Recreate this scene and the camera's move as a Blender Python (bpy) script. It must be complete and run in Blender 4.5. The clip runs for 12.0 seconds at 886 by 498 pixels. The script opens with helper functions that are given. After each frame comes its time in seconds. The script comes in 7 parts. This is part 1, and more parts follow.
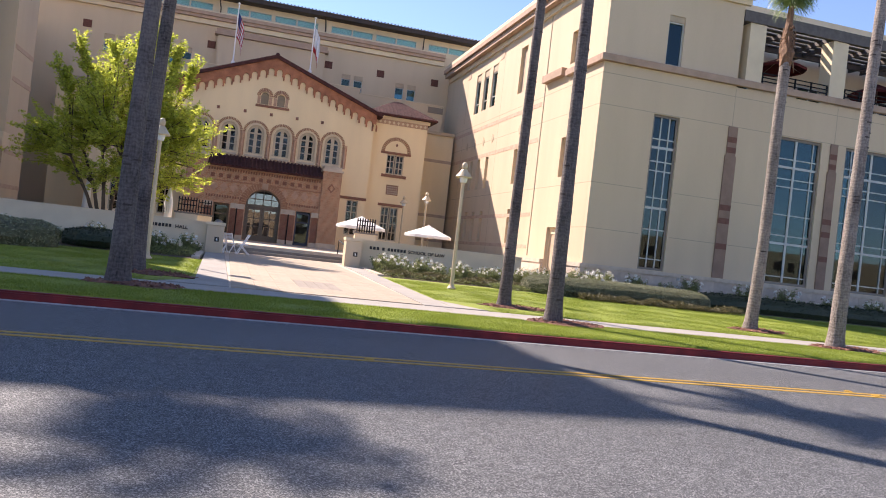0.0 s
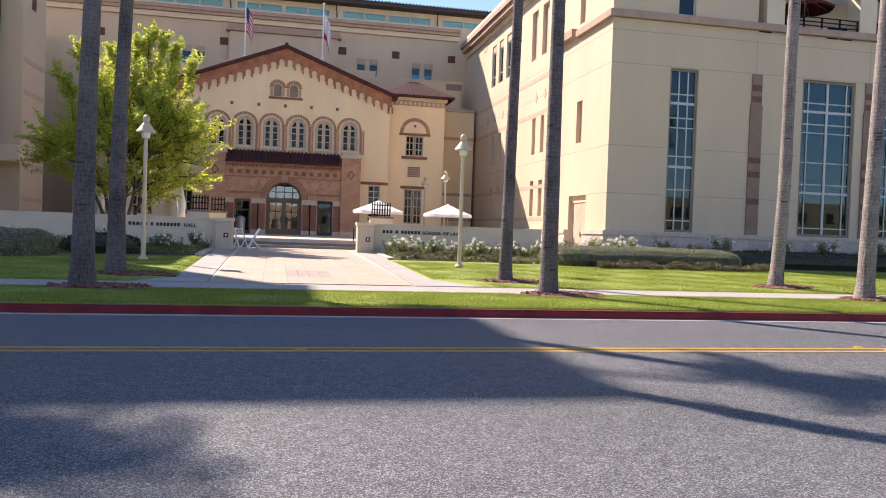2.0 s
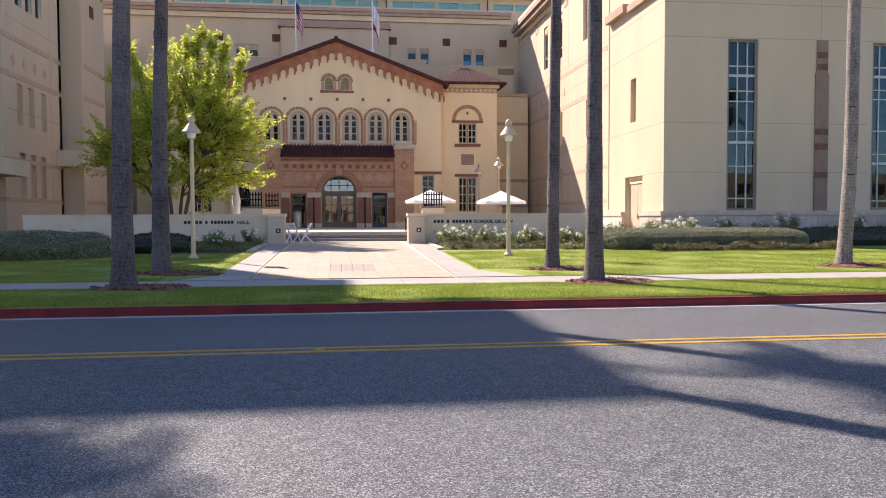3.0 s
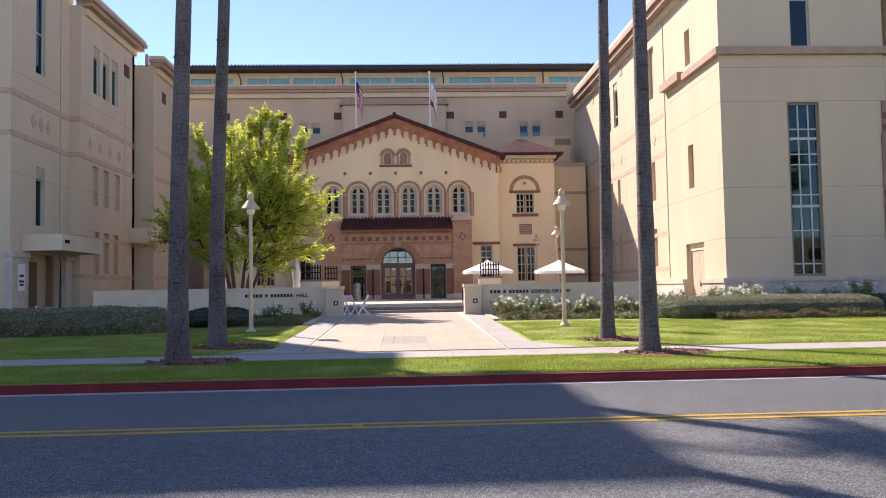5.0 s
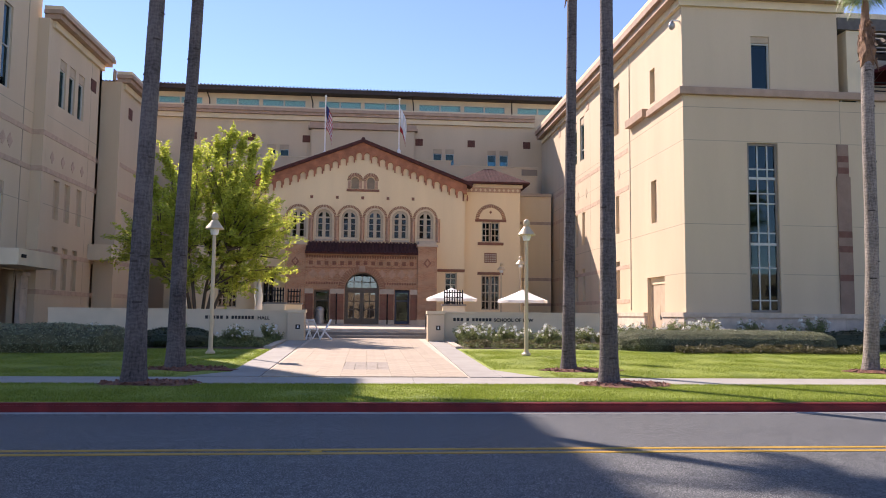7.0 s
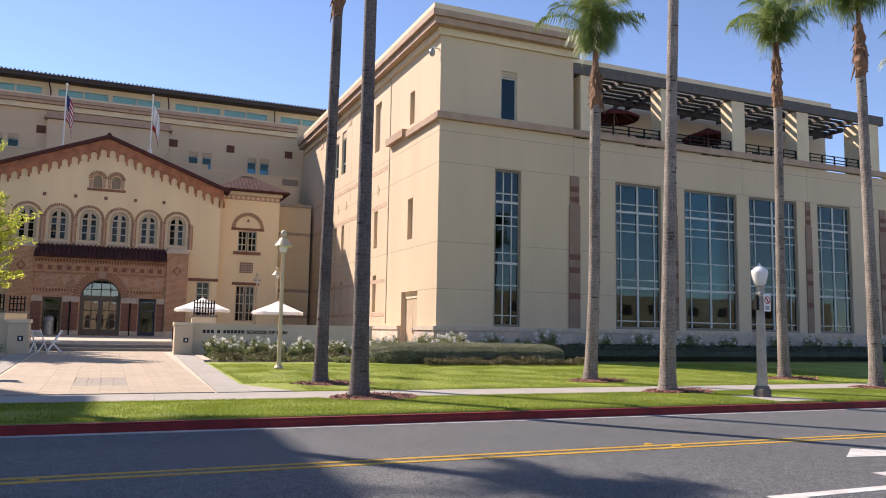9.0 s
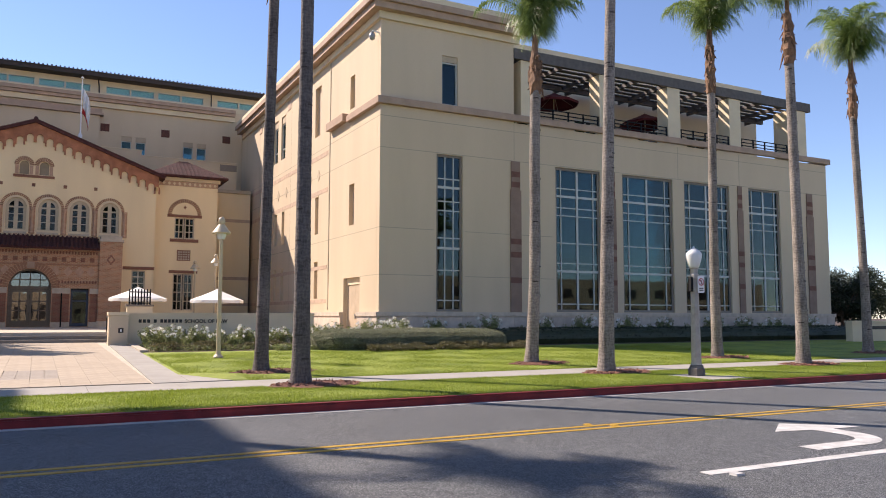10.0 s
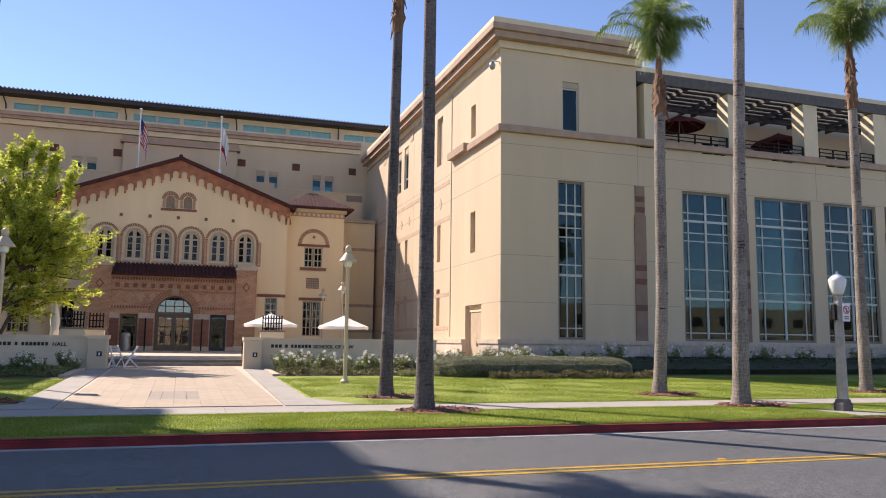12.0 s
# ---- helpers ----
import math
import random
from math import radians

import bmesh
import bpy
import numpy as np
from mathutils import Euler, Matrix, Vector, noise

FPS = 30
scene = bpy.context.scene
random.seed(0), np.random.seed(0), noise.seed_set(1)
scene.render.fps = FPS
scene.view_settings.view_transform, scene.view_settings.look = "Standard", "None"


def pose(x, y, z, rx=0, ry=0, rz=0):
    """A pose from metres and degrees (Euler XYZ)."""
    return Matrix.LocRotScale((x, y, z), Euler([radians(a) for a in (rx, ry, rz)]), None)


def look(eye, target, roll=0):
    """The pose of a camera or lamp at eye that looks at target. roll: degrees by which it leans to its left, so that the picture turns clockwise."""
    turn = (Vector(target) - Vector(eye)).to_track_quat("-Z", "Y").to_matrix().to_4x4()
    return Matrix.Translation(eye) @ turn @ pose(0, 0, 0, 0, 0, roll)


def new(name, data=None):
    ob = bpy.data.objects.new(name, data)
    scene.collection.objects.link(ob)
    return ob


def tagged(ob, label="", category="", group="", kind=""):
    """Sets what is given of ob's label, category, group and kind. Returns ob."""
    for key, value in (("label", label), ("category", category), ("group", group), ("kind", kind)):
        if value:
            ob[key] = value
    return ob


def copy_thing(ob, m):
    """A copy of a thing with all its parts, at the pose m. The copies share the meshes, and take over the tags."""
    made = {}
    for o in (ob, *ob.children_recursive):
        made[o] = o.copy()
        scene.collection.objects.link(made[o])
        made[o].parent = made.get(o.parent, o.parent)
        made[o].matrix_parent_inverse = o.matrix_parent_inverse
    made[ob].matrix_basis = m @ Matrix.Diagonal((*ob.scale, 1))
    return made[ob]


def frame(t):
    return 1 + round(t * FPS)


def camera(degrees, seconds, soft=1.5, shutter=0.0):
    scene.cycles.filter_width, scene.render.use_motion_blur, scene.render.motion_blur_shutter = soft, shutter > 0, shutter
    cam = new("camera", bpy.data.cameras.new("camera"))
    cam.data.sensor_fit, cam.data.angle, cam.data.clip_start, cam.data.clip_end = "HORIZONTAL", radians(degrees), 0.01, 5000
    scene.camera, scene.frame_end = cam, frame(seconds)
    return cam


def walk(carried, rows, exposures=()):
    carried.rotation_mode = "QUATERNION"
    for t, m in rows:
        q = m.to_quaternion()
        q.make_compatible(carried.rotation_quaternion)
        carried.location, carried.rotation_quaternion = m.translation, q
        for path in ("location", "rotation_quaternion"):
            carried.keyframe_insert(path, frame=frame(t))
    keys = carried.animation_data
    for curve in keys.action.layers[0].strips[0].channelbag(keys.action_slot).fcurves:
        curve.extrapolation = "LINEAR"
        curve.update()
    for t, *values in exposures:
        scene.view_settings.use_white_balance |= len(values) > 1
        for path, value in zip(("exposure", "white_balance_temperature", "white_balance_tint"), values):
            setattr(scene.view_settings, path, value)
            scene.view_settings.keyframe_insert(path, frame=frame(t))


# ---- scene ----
cam = camera(60.01, 12.0, soft=1.0)
PATH = [
    (0, look((-2.691, -1.067, 1.583), (-0.032, 8.573, 1.630), 6.44)),
    (0.5, look((-2.172, -0.838, 1.549), (0.273, 8.858, 1.623), 4.87)),
    (1, look((-1.691, -0.780, 1.579), (0.469, 8.983, 1.700), 3.41)),
    (1.5, look((-1.304, -0.633, 1.581), (0.774, 9.148, 1.636), 2.52)),
    (2, look((-0.957, -0.408, 1.561), (1.109, 9.373, 1.323), 1.97)),
    (2.5, look((-0.564, -0.318, 1.563), (1.229, 9.510, 1.114), 1.12)),
    (3, look((-0.330, -0.055, 1.622), (0.909, 9.860, 1.206), -0.21)),
    (3.5, look((-0.220, -0.036, 1.661), (0.508, 9.936, 1.527), -1.20)),
    (3.7, look((-0.177, 0.004, 1.665), (0.420, 9.987, 1.679), -1.21)),
    (5.5, look((0.000, -0.000, 1.646), (0.420, 9.976, 2.196), -0.97)),
    (6, look((0.006, -0.013, 1.657), (0.439, 9.960, 2.240), -0.74)),
    (6.5, look((0.003, -0.028, 1.656), (0.543, 9.934, 2.337), -0.23)),
    (6.7, look((-0.020, -0.046, 1.657), (0.624, 9.905, 2.403), 0.10)),
    (8.3, look((0.026, -0.122, 1.679), (2.780, 9.418, 2.864), 1.68)),
    (8.5, look((0.039, -0.122, 1.682), (3.147, 9.310, 2.849), 1.56)),
    (9, look((0.043, -0.139, 1.699), (3.926, 9.018, 2.741), 1.05)),
    (9.5, look((0.085, -0.113, 1.691), (4.466, 8.830, 2.605), 0.57)),
    (10, look((0.084, -0.126, 1.701), (4.650, 8.729, 2.562), 0.14)),
    (10.5, look((0.034, -0.173, 1.718), (4.498, 8.730, 2.619), -0.03)),
    (11, look((0.074, -0.134, 1.701), (4.215, 8.912, 2.717), 0.07)),
    (11.5, look((0.066, -0.130, 1.701), (3.742, 9.101, 2.828), 0.31)),
    (12, look((0.064, -0.116, 1.676), (3.166, 9.314, 2.885), 0.70)),
]
EXPOSURES = [(0.0, 1.40, 6820, 25), (1.5, 1.43, 6820, 25), (3.5, 1.43, 6780, 25), (5.5, 1.33, 6680, 26), (6.5, 1.28, 6680, 26), (8.5, 1.08, 6860, 22), (12.0, 1.08, 6860, 22)]
walk(cam, PATH, EXPOSURES)

# ---- world, sun, exposure ----
SHADE_X, SHADE_Y = 0.71, 0.96
world = bpy.data.worlds.new("sky")
scene.world = world
world.use_nodes = True
wn = world.node_tree
sky = wn.nodes.new("ShaderNodeTexSky")
sky.sky_type = "NISHITA"
sky.sun_disc = False
sky.sun_elevation = math.atan2(1.0, math.hypot(SHADE_X, SHADE_Y))
sky.sun_rotation = math.atan2(-SHADE_X, SHADE_Y)
sky.air_density, sky.dust_density, sky.ozone_density = 1.0, 0.0, 4.0
sky.altitude = 1500
wn.nodes["Background"].inputs["Strength"].default_value = 0.098
wn.links.new(sky.outputs[0], wn.nodes["Background"].inputs["Color"])

sun_data = bpy.data.lights.new("sun", "SUN")
sun_data.energy, sun_data.angle, sun_data.color = 4.05, radians(0.55), (1.0, 0.935, 0.82)
sun = new("sun", sun_data)
sun.matrix_world = look((-SHADE_X * 60, SHADE_Y * 60, 60), (0, 0, 0))


# ---- materials ----
def nodes_of(name):
    m = bpy.data.materials.new(name)
    m.use_nodes = True
    nt = m.node_tree
    return m, nt, nt.nodes["Principled BSDF"]


def surface(name, colour, rough=0.85, var=0.12, scale=3.0, fine=60.0, bump=0.15, metal=0.0, other=None, streak=False, per_object=0.0, spec=0.3):
    """A painted, stone or soil surface: broad stains, fine grain and relief, in metres."""
    m, nt, b = nodes_of(name)
    n, l = nt.nodes, nt.links
    tc = n.new("ShaderNodeTexCoord")
    at = tc.outputs["Object"]
    if streak:
        mp = n.new("ShaderNodeMapping")
        mp.inputs["Scale"].default_value = (1.0, 1.0, 0.18)
        l.new(at, mp.inputs[0])
        at_broad = mp.outputs[0]
    else:
        at_broad = at
    broad = n.new("ShaderNodeTexNoise")
    broad.inputs["Scale"].default_value, broad.inputs["Detail"].default_value = scale, 6
    grain = n.new("ShaderNodeTexNoise")
    grain.inputs["Scale"].default_value, grain.inputs["Detail"].default_value = fine, 3
    l.new(at_broad, broad.inputs["Vector"])
    l.new(at, grain.inputs["Vector"])
    add = n.new("ShaderNodeMath")
    add.operation = "MULTIPLY_ADD"
    l.new(grain.outputs[0], add.inputs[0])
    add.inputs[1].default_value = 0.5
    l.new(broad.outputs[0], add.inputs[2])
    ramp = n.new("ShaderNodeValToRGB")
    ramp.color_ramp.elements[0].position, ramp.color_ramp.elements[1].position = 0.45, 1.05
    dark = other or tuple(c * (1 - 2 * var) for c in colour)
    light = tuple(min(1, c * (1 + var)) for c in colour)
    ramp.color_ramp.elements[0].color = (*dark, 1)
    ramp.color_ramp.elements[1].color = (*light, 1)
    l.new(add.outputs[0], ramp.inputs[0])
    out = ramp.outputs[0]
    if per_object:
        info = n.new("ShaderNodeObjectInfo")
        hsv = n.new("ShaderNodeHueSaturation")
        mr = n.new("ShaderNodeMapRange")
        mr.inputs[3].default_value, mr.inputs[4].default_value = 1 - per_object, 1 + per_object
        l.new(info.outputs["Random"], mr.inputs[0])
        l.new(mr.outputs[0], hsv.inputs["Value"])
        l.new(out, hsv.inputs["Color"])
        out = hsv.outputs[0]
    l.new(out, b.inputs["Base Color"])
    b.inputs["Roughness"].default_value, b.inputs["Metallic"].default_value = rough, metal
    b.inputs["Specular IOR Level"].default_value = spec
    if bump:
        bp = n.new("ShaderNodeBump")
        bp.inputs["Strength"].default_value, bp.inputs["Distance"].default_value = bump, 0.02
        l.new(add.outputs[0], bp.inputs["Height"])
        l.new(bp.outputs[0], b.inputs["Normal"])
    return m


def brickwork(name, a, b_col, mortar, width=0.22, height=0.075, gap=0.012, flat=False):
    m, nt, b = nodes_of(name)
    n, l = nt.nodes, nt.links
    tc = n.new("ShaderNodeTexCoord")
    mp = n.new("ShaderNodeMapping")
    mp.inputs["Rotation"].default_value = (radians(-90), 0, 0) if not flat else (0, 0, 0)
    l.new(tc.outputs["Object"], mp.inputs[0])
    t = n.new("ShaderNodeTexBrick")
    t.inputs["Color1"].default_value, t.inputs["Color2"].default_value, t.inputs["Mortar"].default_value = (*a, 1), (*b_col, 1), (*mortar, 1)
    t.inputs["Scale"].default_value, t.inputs["Brick Width"].default_value = 1.0, width
    t.inputs["Row Height"].default_value, t.inputs["Mortar Size"].default_value = height, gap
    l.new(mp.outputs[0], t.inputs["Vector"])
    stain = n.new("ShaderNodeTexNoise")
    stain.inputs["Scale"].default_value, stain.inputs["Detail"].default_value = 1.3, 6
    l.new(tc.outputs["Object"], stain.inputs["Vector"])
    mix = n.new("ShaderNodeMix")
    mix.data_type, mix.blend_type = "RGBA", "MULTIPLY"
    mix.inputs[0].default_value = 0.5
    l.new(t.outputs["Color"], mix.inputs[6])
    l.new(stain.outputs[0], mix.inputs[7])
    l.new(mix.outputs[2], b.inputs["Base Color"])
    bp = n.new("ShaderNodeBump")
    bp.inputs["Strength"].default_value, bp.inputs["Distance"].default_value = 0.4, 0.01
    bp.invert = True
    l.new(t.outputs["Fac"], bp.inputs["Height"])
    l.new(bp.outputs[0], b.inputs["Normal"])
    b.inputs["Roughness"].default_value = 0.9
    return m


def glazing(name, tint, ior=1.75, sheen=(0.95, 1.0, 1.0)):
    """Coated window glass: mirror by Fresnel over a tinted see-through."""
    m, nt, b = nodes_of(name)
    n, l = nt.nodes, nt.links
    n.remove(b)
    fr = n.new("ShaderNodeFresnel")
    fr.inputs["IOR"].default_value = ior
    gl = n.new("ShaderNodeBsdfGlossy")
    gl.inputs["Roughness"].default_value = 0.015
    gl.inputs["Color"].default_value = (*sheen, 1)
    wob = n.new("ShaderNodeTexNoise")
    wob.inputs["Scale"].default_value = 0.9
    tc = n.new("ShaderNodeTexCoord")
    l.new(tc.outputs["Object"], wob.inputs["Vector"])
    bp = n.new("ShaderNodeBump")
    bp.inputs["Strength"].default_value, bp.inputs["Distance"].default_value = 0.05, 0.05
    l.new(wob.outputs[0], bp.inputs["Height"])
    l.new(bp.outputs[0], gl.inputs["Normal"])
    tr = n.new("ShaderNodeBsdfTransparent")
    tr.inputs["Color"].default_value = (*tint, 1)
    mx = n.new("ShaderNodeMixShader")
    l.new(fr.outputs[0], mx.inputs[0])
    l.new(tr.outputs[0], mx.inputs[1])
    l.new(gl.outputs[0], mx.inputs[2])
    l.new(mx.outputs[0], n["Material Output"].inputs["Surface"])
    return m


def leafy(name, a, b_col, glow=0.35, rough=0.55):
    """Leaves, each its own shade, with light passing through."""
    m, nt, b = nodes_of(name)
    n, l = nt.nodes, nt.links
    geo = n.new("ShaderNodeNewGeometry")
    ramp = n.new("ShaderNodeValToRGB")
    ramp.color_ramp.elements[0].color, ramp.color_ramp.elements[1].color = (*a, 1), (*b_col, 1)
    l.new(geo.outputs["Random Per Island"], ramp.inputs[0])
    l.new(ramp.outputs[0], b.inputs["Base Color"])
    b.inputs["Roughness"].default_value = rough
    tl = n.new("ShaderNodeBsdfTranslucent")
    l.new(ramp.outputs[0], tl.inputs["Color"])
    mx = n.new("ShaderNodeMixShader")
    mx.inputs[0].default_value = glow
    l.new(b.outputs[0], mx.inputs[1])
    l.new(tl.outputs[0], mx.inputs[2])
    l.new(mx.outputs[0], n["Material Output"].inputs["Surface"])
    return m


M = {
    "stucco": surface("stucco", (0.612, 0.485, 0.33), var=0.05, scale=0.6, fine=35, bump=0.12, streak=True),
    "stucco_old": surface("stucco_old", (0.84, 0.665, 0.41), var=0.05, scale=0.7, fine=40, bump=0.12, streak=True),
    "stucco_trim": surface("stucco_trim", (0.70, 0.575, 0.39), var=0.06, scale=1.0, fine=40, bump=0.08),
    "joint": surface("joint", (0.42, 0.35, 0.25), var=0.08, scale=2, bump=0),
    "band": surface("band", (0.43, 0.30, 0.215), var=0.10, scale=2.0, fine=30, bump=0.1),
    "pink": surface("pink", (0.54, 0.385, 0.275), var=0.12, scale=3.0, fine=30, bump=0.1),
    "tan_panel": surface("tan_panel", (0.50, 0.39, 0.27), var=0.08, scale=2.0, bump=0.05),
    "brown_panel": surface("brown_panel", (0.285, 0.19, 0.14), var=0.12, scale=1.5, fine=25, bump=0.1),
    "red_tile": surface("red_tile", (0.15, 0.06, 0.042), var=0.2, scale=8, bump=0.1),
    "plinth": surface("plinth", (0.56, 0.47, 0.38), var=0.13, scale=2.0, fine=40, bump=0.2, per_object=0.05),
    "stone": surface("stone", (0.54, 0.455, 0.355), var=0.12, scale=3.0, fine=40, bump=0.15),
    "brick": brickwork("brick", (0.68, 0.33, 0.175), (0.47, 0.21, 0.115), (0.66, 0.48, 0.31)),
    "brick_dark": brickwork("brick_dark", (0.36, 0.14, 0.085), (0.28, 0.10, 0.065), (0.33, 0.20, 0.13)),
    "terracotta": surface("terracotta", (0.40, 0.165, 0.09), var=0.22, scale=2.5, fine=20, bump=0.2),
    "voussoir": surface("voussoir", (0.36, 0.19, 0.115), var=0.2, scale=9, fine=30, bump=0.15),
    "column_pink": surface("column_pink", (0.50, 0.32, 0.22), var=0.12, scale=6, bump=0.1),
    "roof_tile": surface("roof_tile", (0.085, 0.03, 0.027), rough=0.85, var=0.25, scale=3, fine=30, bump=0.2),
    "eave_dark": surface("eave_dark", (0.055, 0.04, 0.035), rough=0.6, var=0.15, scale=3, bump=0.05),
    "clere_wall": surface("clere_wall", (0.66, 0.55, 0.38), var=0.06, scale=1, bump=0.05),
    "gable_gap": surface("gable_gap", (0.30, 0.24, 0.17), var=0.1, scale=3, bump=0.05),
    "asphalt": None,
    "concrete": surface("concrete", (0.35, 0.325, 0.285), var=0.10, scale=1.2, fine=70, bump=0.12),
    "gutter": surface("gutter", (0.40, 0.38, 0.35), var=0.14, scale=1.6, fine=60, bump=0.12),
    "kerb_red": surface("kerb_red", (0.20, 0.020, 0.022), rough=0.6, var=0.25, scale=3.0, fine=50, bump=0.15),
    "paver": surface("paver", (0.41, 0.335, 0.25), var=0.10, scale=4, fine=60, bump=0.15, per_object=0.05),
    "paver_grey": surface("paver_grey", (0.33, 0.285, 0.235), var=0.10, scale=4, fine=60, bump=0.15, per_object=0.05),
    "yellow_paint": surface("yellow_paint", (0.46, 0.27, 0.035), rough=0.6, var=0.15, scale=5, fine=60, bump=0.1),
    "white_paint": surface("white_paint", (0.56, 0.545, 0.51), rough=0.6, var=0.2, scale=4, fine=60, bump=0.1),
    "mulch": surface("mulch", (0.19, 0.08, 0.055), var=0.35, scale=14, fine=60, bump=0.8),
    "mulch_chip": leafy("mulch_chip", (0.09, 0.03, 0.02), (0.30, 0.14, 0.09), 0.0, 0.9),
    # Darker than the deck's stone: the backlit risers' shade is put in.
    "step_stone": surface("step_stone", (0.21, 0.19, 0.165), var=0.12, scale=2.5, fine=60, bump=0.12),
    "hedge_core": surface("hedge_core", (0.11, 0.112, 0.06), var=0.35, scale=5, fine=45, bump=1.0),
    "soil": surface("soil", (0.10, 0.07, 0.045), var=0.3, scale=8, fine=50, bump=0.6),
    "pergola_wood": surface("pergola_wood", (0.12, 0.105, 0.095), rough=0.7, var=0.15, scale=4, bump=0.1),
    "boot": surface("boot", (0.22, 0.125, 0.075), var=0.35, scale=7, fine=45, bump=0.8, streak=True),
    "wood": surface("wood", (0.13, 0.095, 0.065), var=0.25, scale=5, fine=40, bump=0.5, streak=True),
    "cream_metal": surface("cream_metal", (0.56, 0.44, 0.28), rough=0.45, var=0.06, scale=4, bump=0.02, spec=0.5),
    "sign_red": surface("sign_red", (0.42, 0.03, 0.03), rough=0.5, var=0.08, scale=5, bump=0),
    "concrete_dark": surface("concrete_dark", (0.15, 0.135, 0.12), var=0.2, scale=6, fine=60, bump=0.2),
    "lamp_stone": surface("lamp_stone", (0.40, 0.365, 0.315), rough=0.7, var=0.12, scale=9, fine=80, bump=0.1),
    "black_metal": surface("black_metal", (0.012, 0.012, 0.013), rough=0.7, var=0.1, scale=6, bump=0.02, spec=0.2),
    "mullion": surface("mullion", (0.50, 0.50, 0.46), rough=0.5, var=0.05, scale=3, bump=0.0),
    "frame_dark": surface("frame_dark", (0.22, 0.185, 0.15), rough=0.5, var=0.06, scale=3, bump=0.0),
    "frame_wood": surface("frame_wood", (0.50, 0.41, 0.29), rough=0.6, var=0.08, scale=6, bump=0.05),
    "bronze": surface("bronze", (0.15, 0.115, 0.08), rough=0.45, var=0.08, scale=4, bump=0.02),
    "white_plastic": surface("white_plastic", (0.80, 0.80, 0.78), rough=0.4, var=0.03, scale=4, bump=0.0),
    "canvas": surface("canvas", (0.82, 0.81, 0.77), rough=0.9, var=0.04, scale=3, bump=0.05),
    "canvas_red": surface("canvas_red", (0.10, 0.015, 0.015), rough=0.9, var=0.1, scale=3, bump=0.05),
    "sign_text": surface("sign_text", (0.04, 0.035, 0.03), rough=0.5, var=0.1, scale=6, bump=0),
    # Near-black, so the dark of the unlit rooms is in the colour.
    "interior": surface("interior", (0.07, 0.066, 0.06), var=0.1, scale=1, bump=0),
    "band_brown": surface("band_brown", (0.19, 0.09, 0.065), var=0.15, scale=4, bump=0.1),
    "blind": surface("blind", (0.60, 0.70, 0.68), rough=0.8, var=0.05, scale=2, bump=0),
    "globe": surface("globe", (0.72, 0.72, 0.70), rough=0.35, var=0.02, scale=6, bump=0, spec=0.5),
    "blue": surface("blue", (0.035, 0.05, 0.085), rough=0.4, var=0.1, scale=4, bump=0),
    "grey_metal": surface("grey_metal", (0.35, 0.35, 0.34), rough=0.4, var=0.1, scale=5, bump=0.02, metal=0.6),
    "far_wall": surface("far_wall", (0.46, 0.33, 0.22), var=0.15, scale=0.5, fine=12, bump=0.1),
    "glass": glazing("glass", (0.15, 0.27, 0.29), 1.46, (0.72, 0.97, 1.0)),
    "glass_old": glazing("glass_old", (0.5, 0.52, 0.49), 1.34),
    "glass_door": glazing("glass_door", (0.4, 0.42, 0.4), 2.0),
    "glass_clear": glazing("glass_clear", (0.72, 0.86, 0.84), 1.4),
    "leaf_tree": leafy("leaf_tree", (0.32, 0.39, 0.06), (0.66, 0.68, 0.11), 0.65),
    "leaf_palm": leafy("leaf_palm", (0.08, 0.14, 0.03), (0.28, 0.36, 0.11), 0.5, 0.45),
    "leaf_hedge": leafy("leaf_hedge", (0.13, 0.14, 0.075), (0.31, 0.32, 0.19), 0.2),
    # Deep green for hedges and far trees; the wing hedge's shade is in it.
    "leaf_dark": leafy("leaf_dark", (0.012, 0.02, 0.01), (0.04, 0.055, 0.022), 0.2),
    "leaf_cover": leafy("leaf_cover", (0.05, 0.05, 0.02), (0.20, 0.17, 0.07), 0.3),
    "leaf_rose": leafy("leaf_rose", (0.08, 0.105, 0.035), (0.30, 0.33, 0.12), 0.35),
    "petal": leafy("petal", (0.75, 0.72, 0.62), (0.88, 0.87, 0.82), 0.3),
    "blade": leafy("blade", (0.14, 0.20, 0.022), (0.31, 0.37, 0.055), 0.5),
}


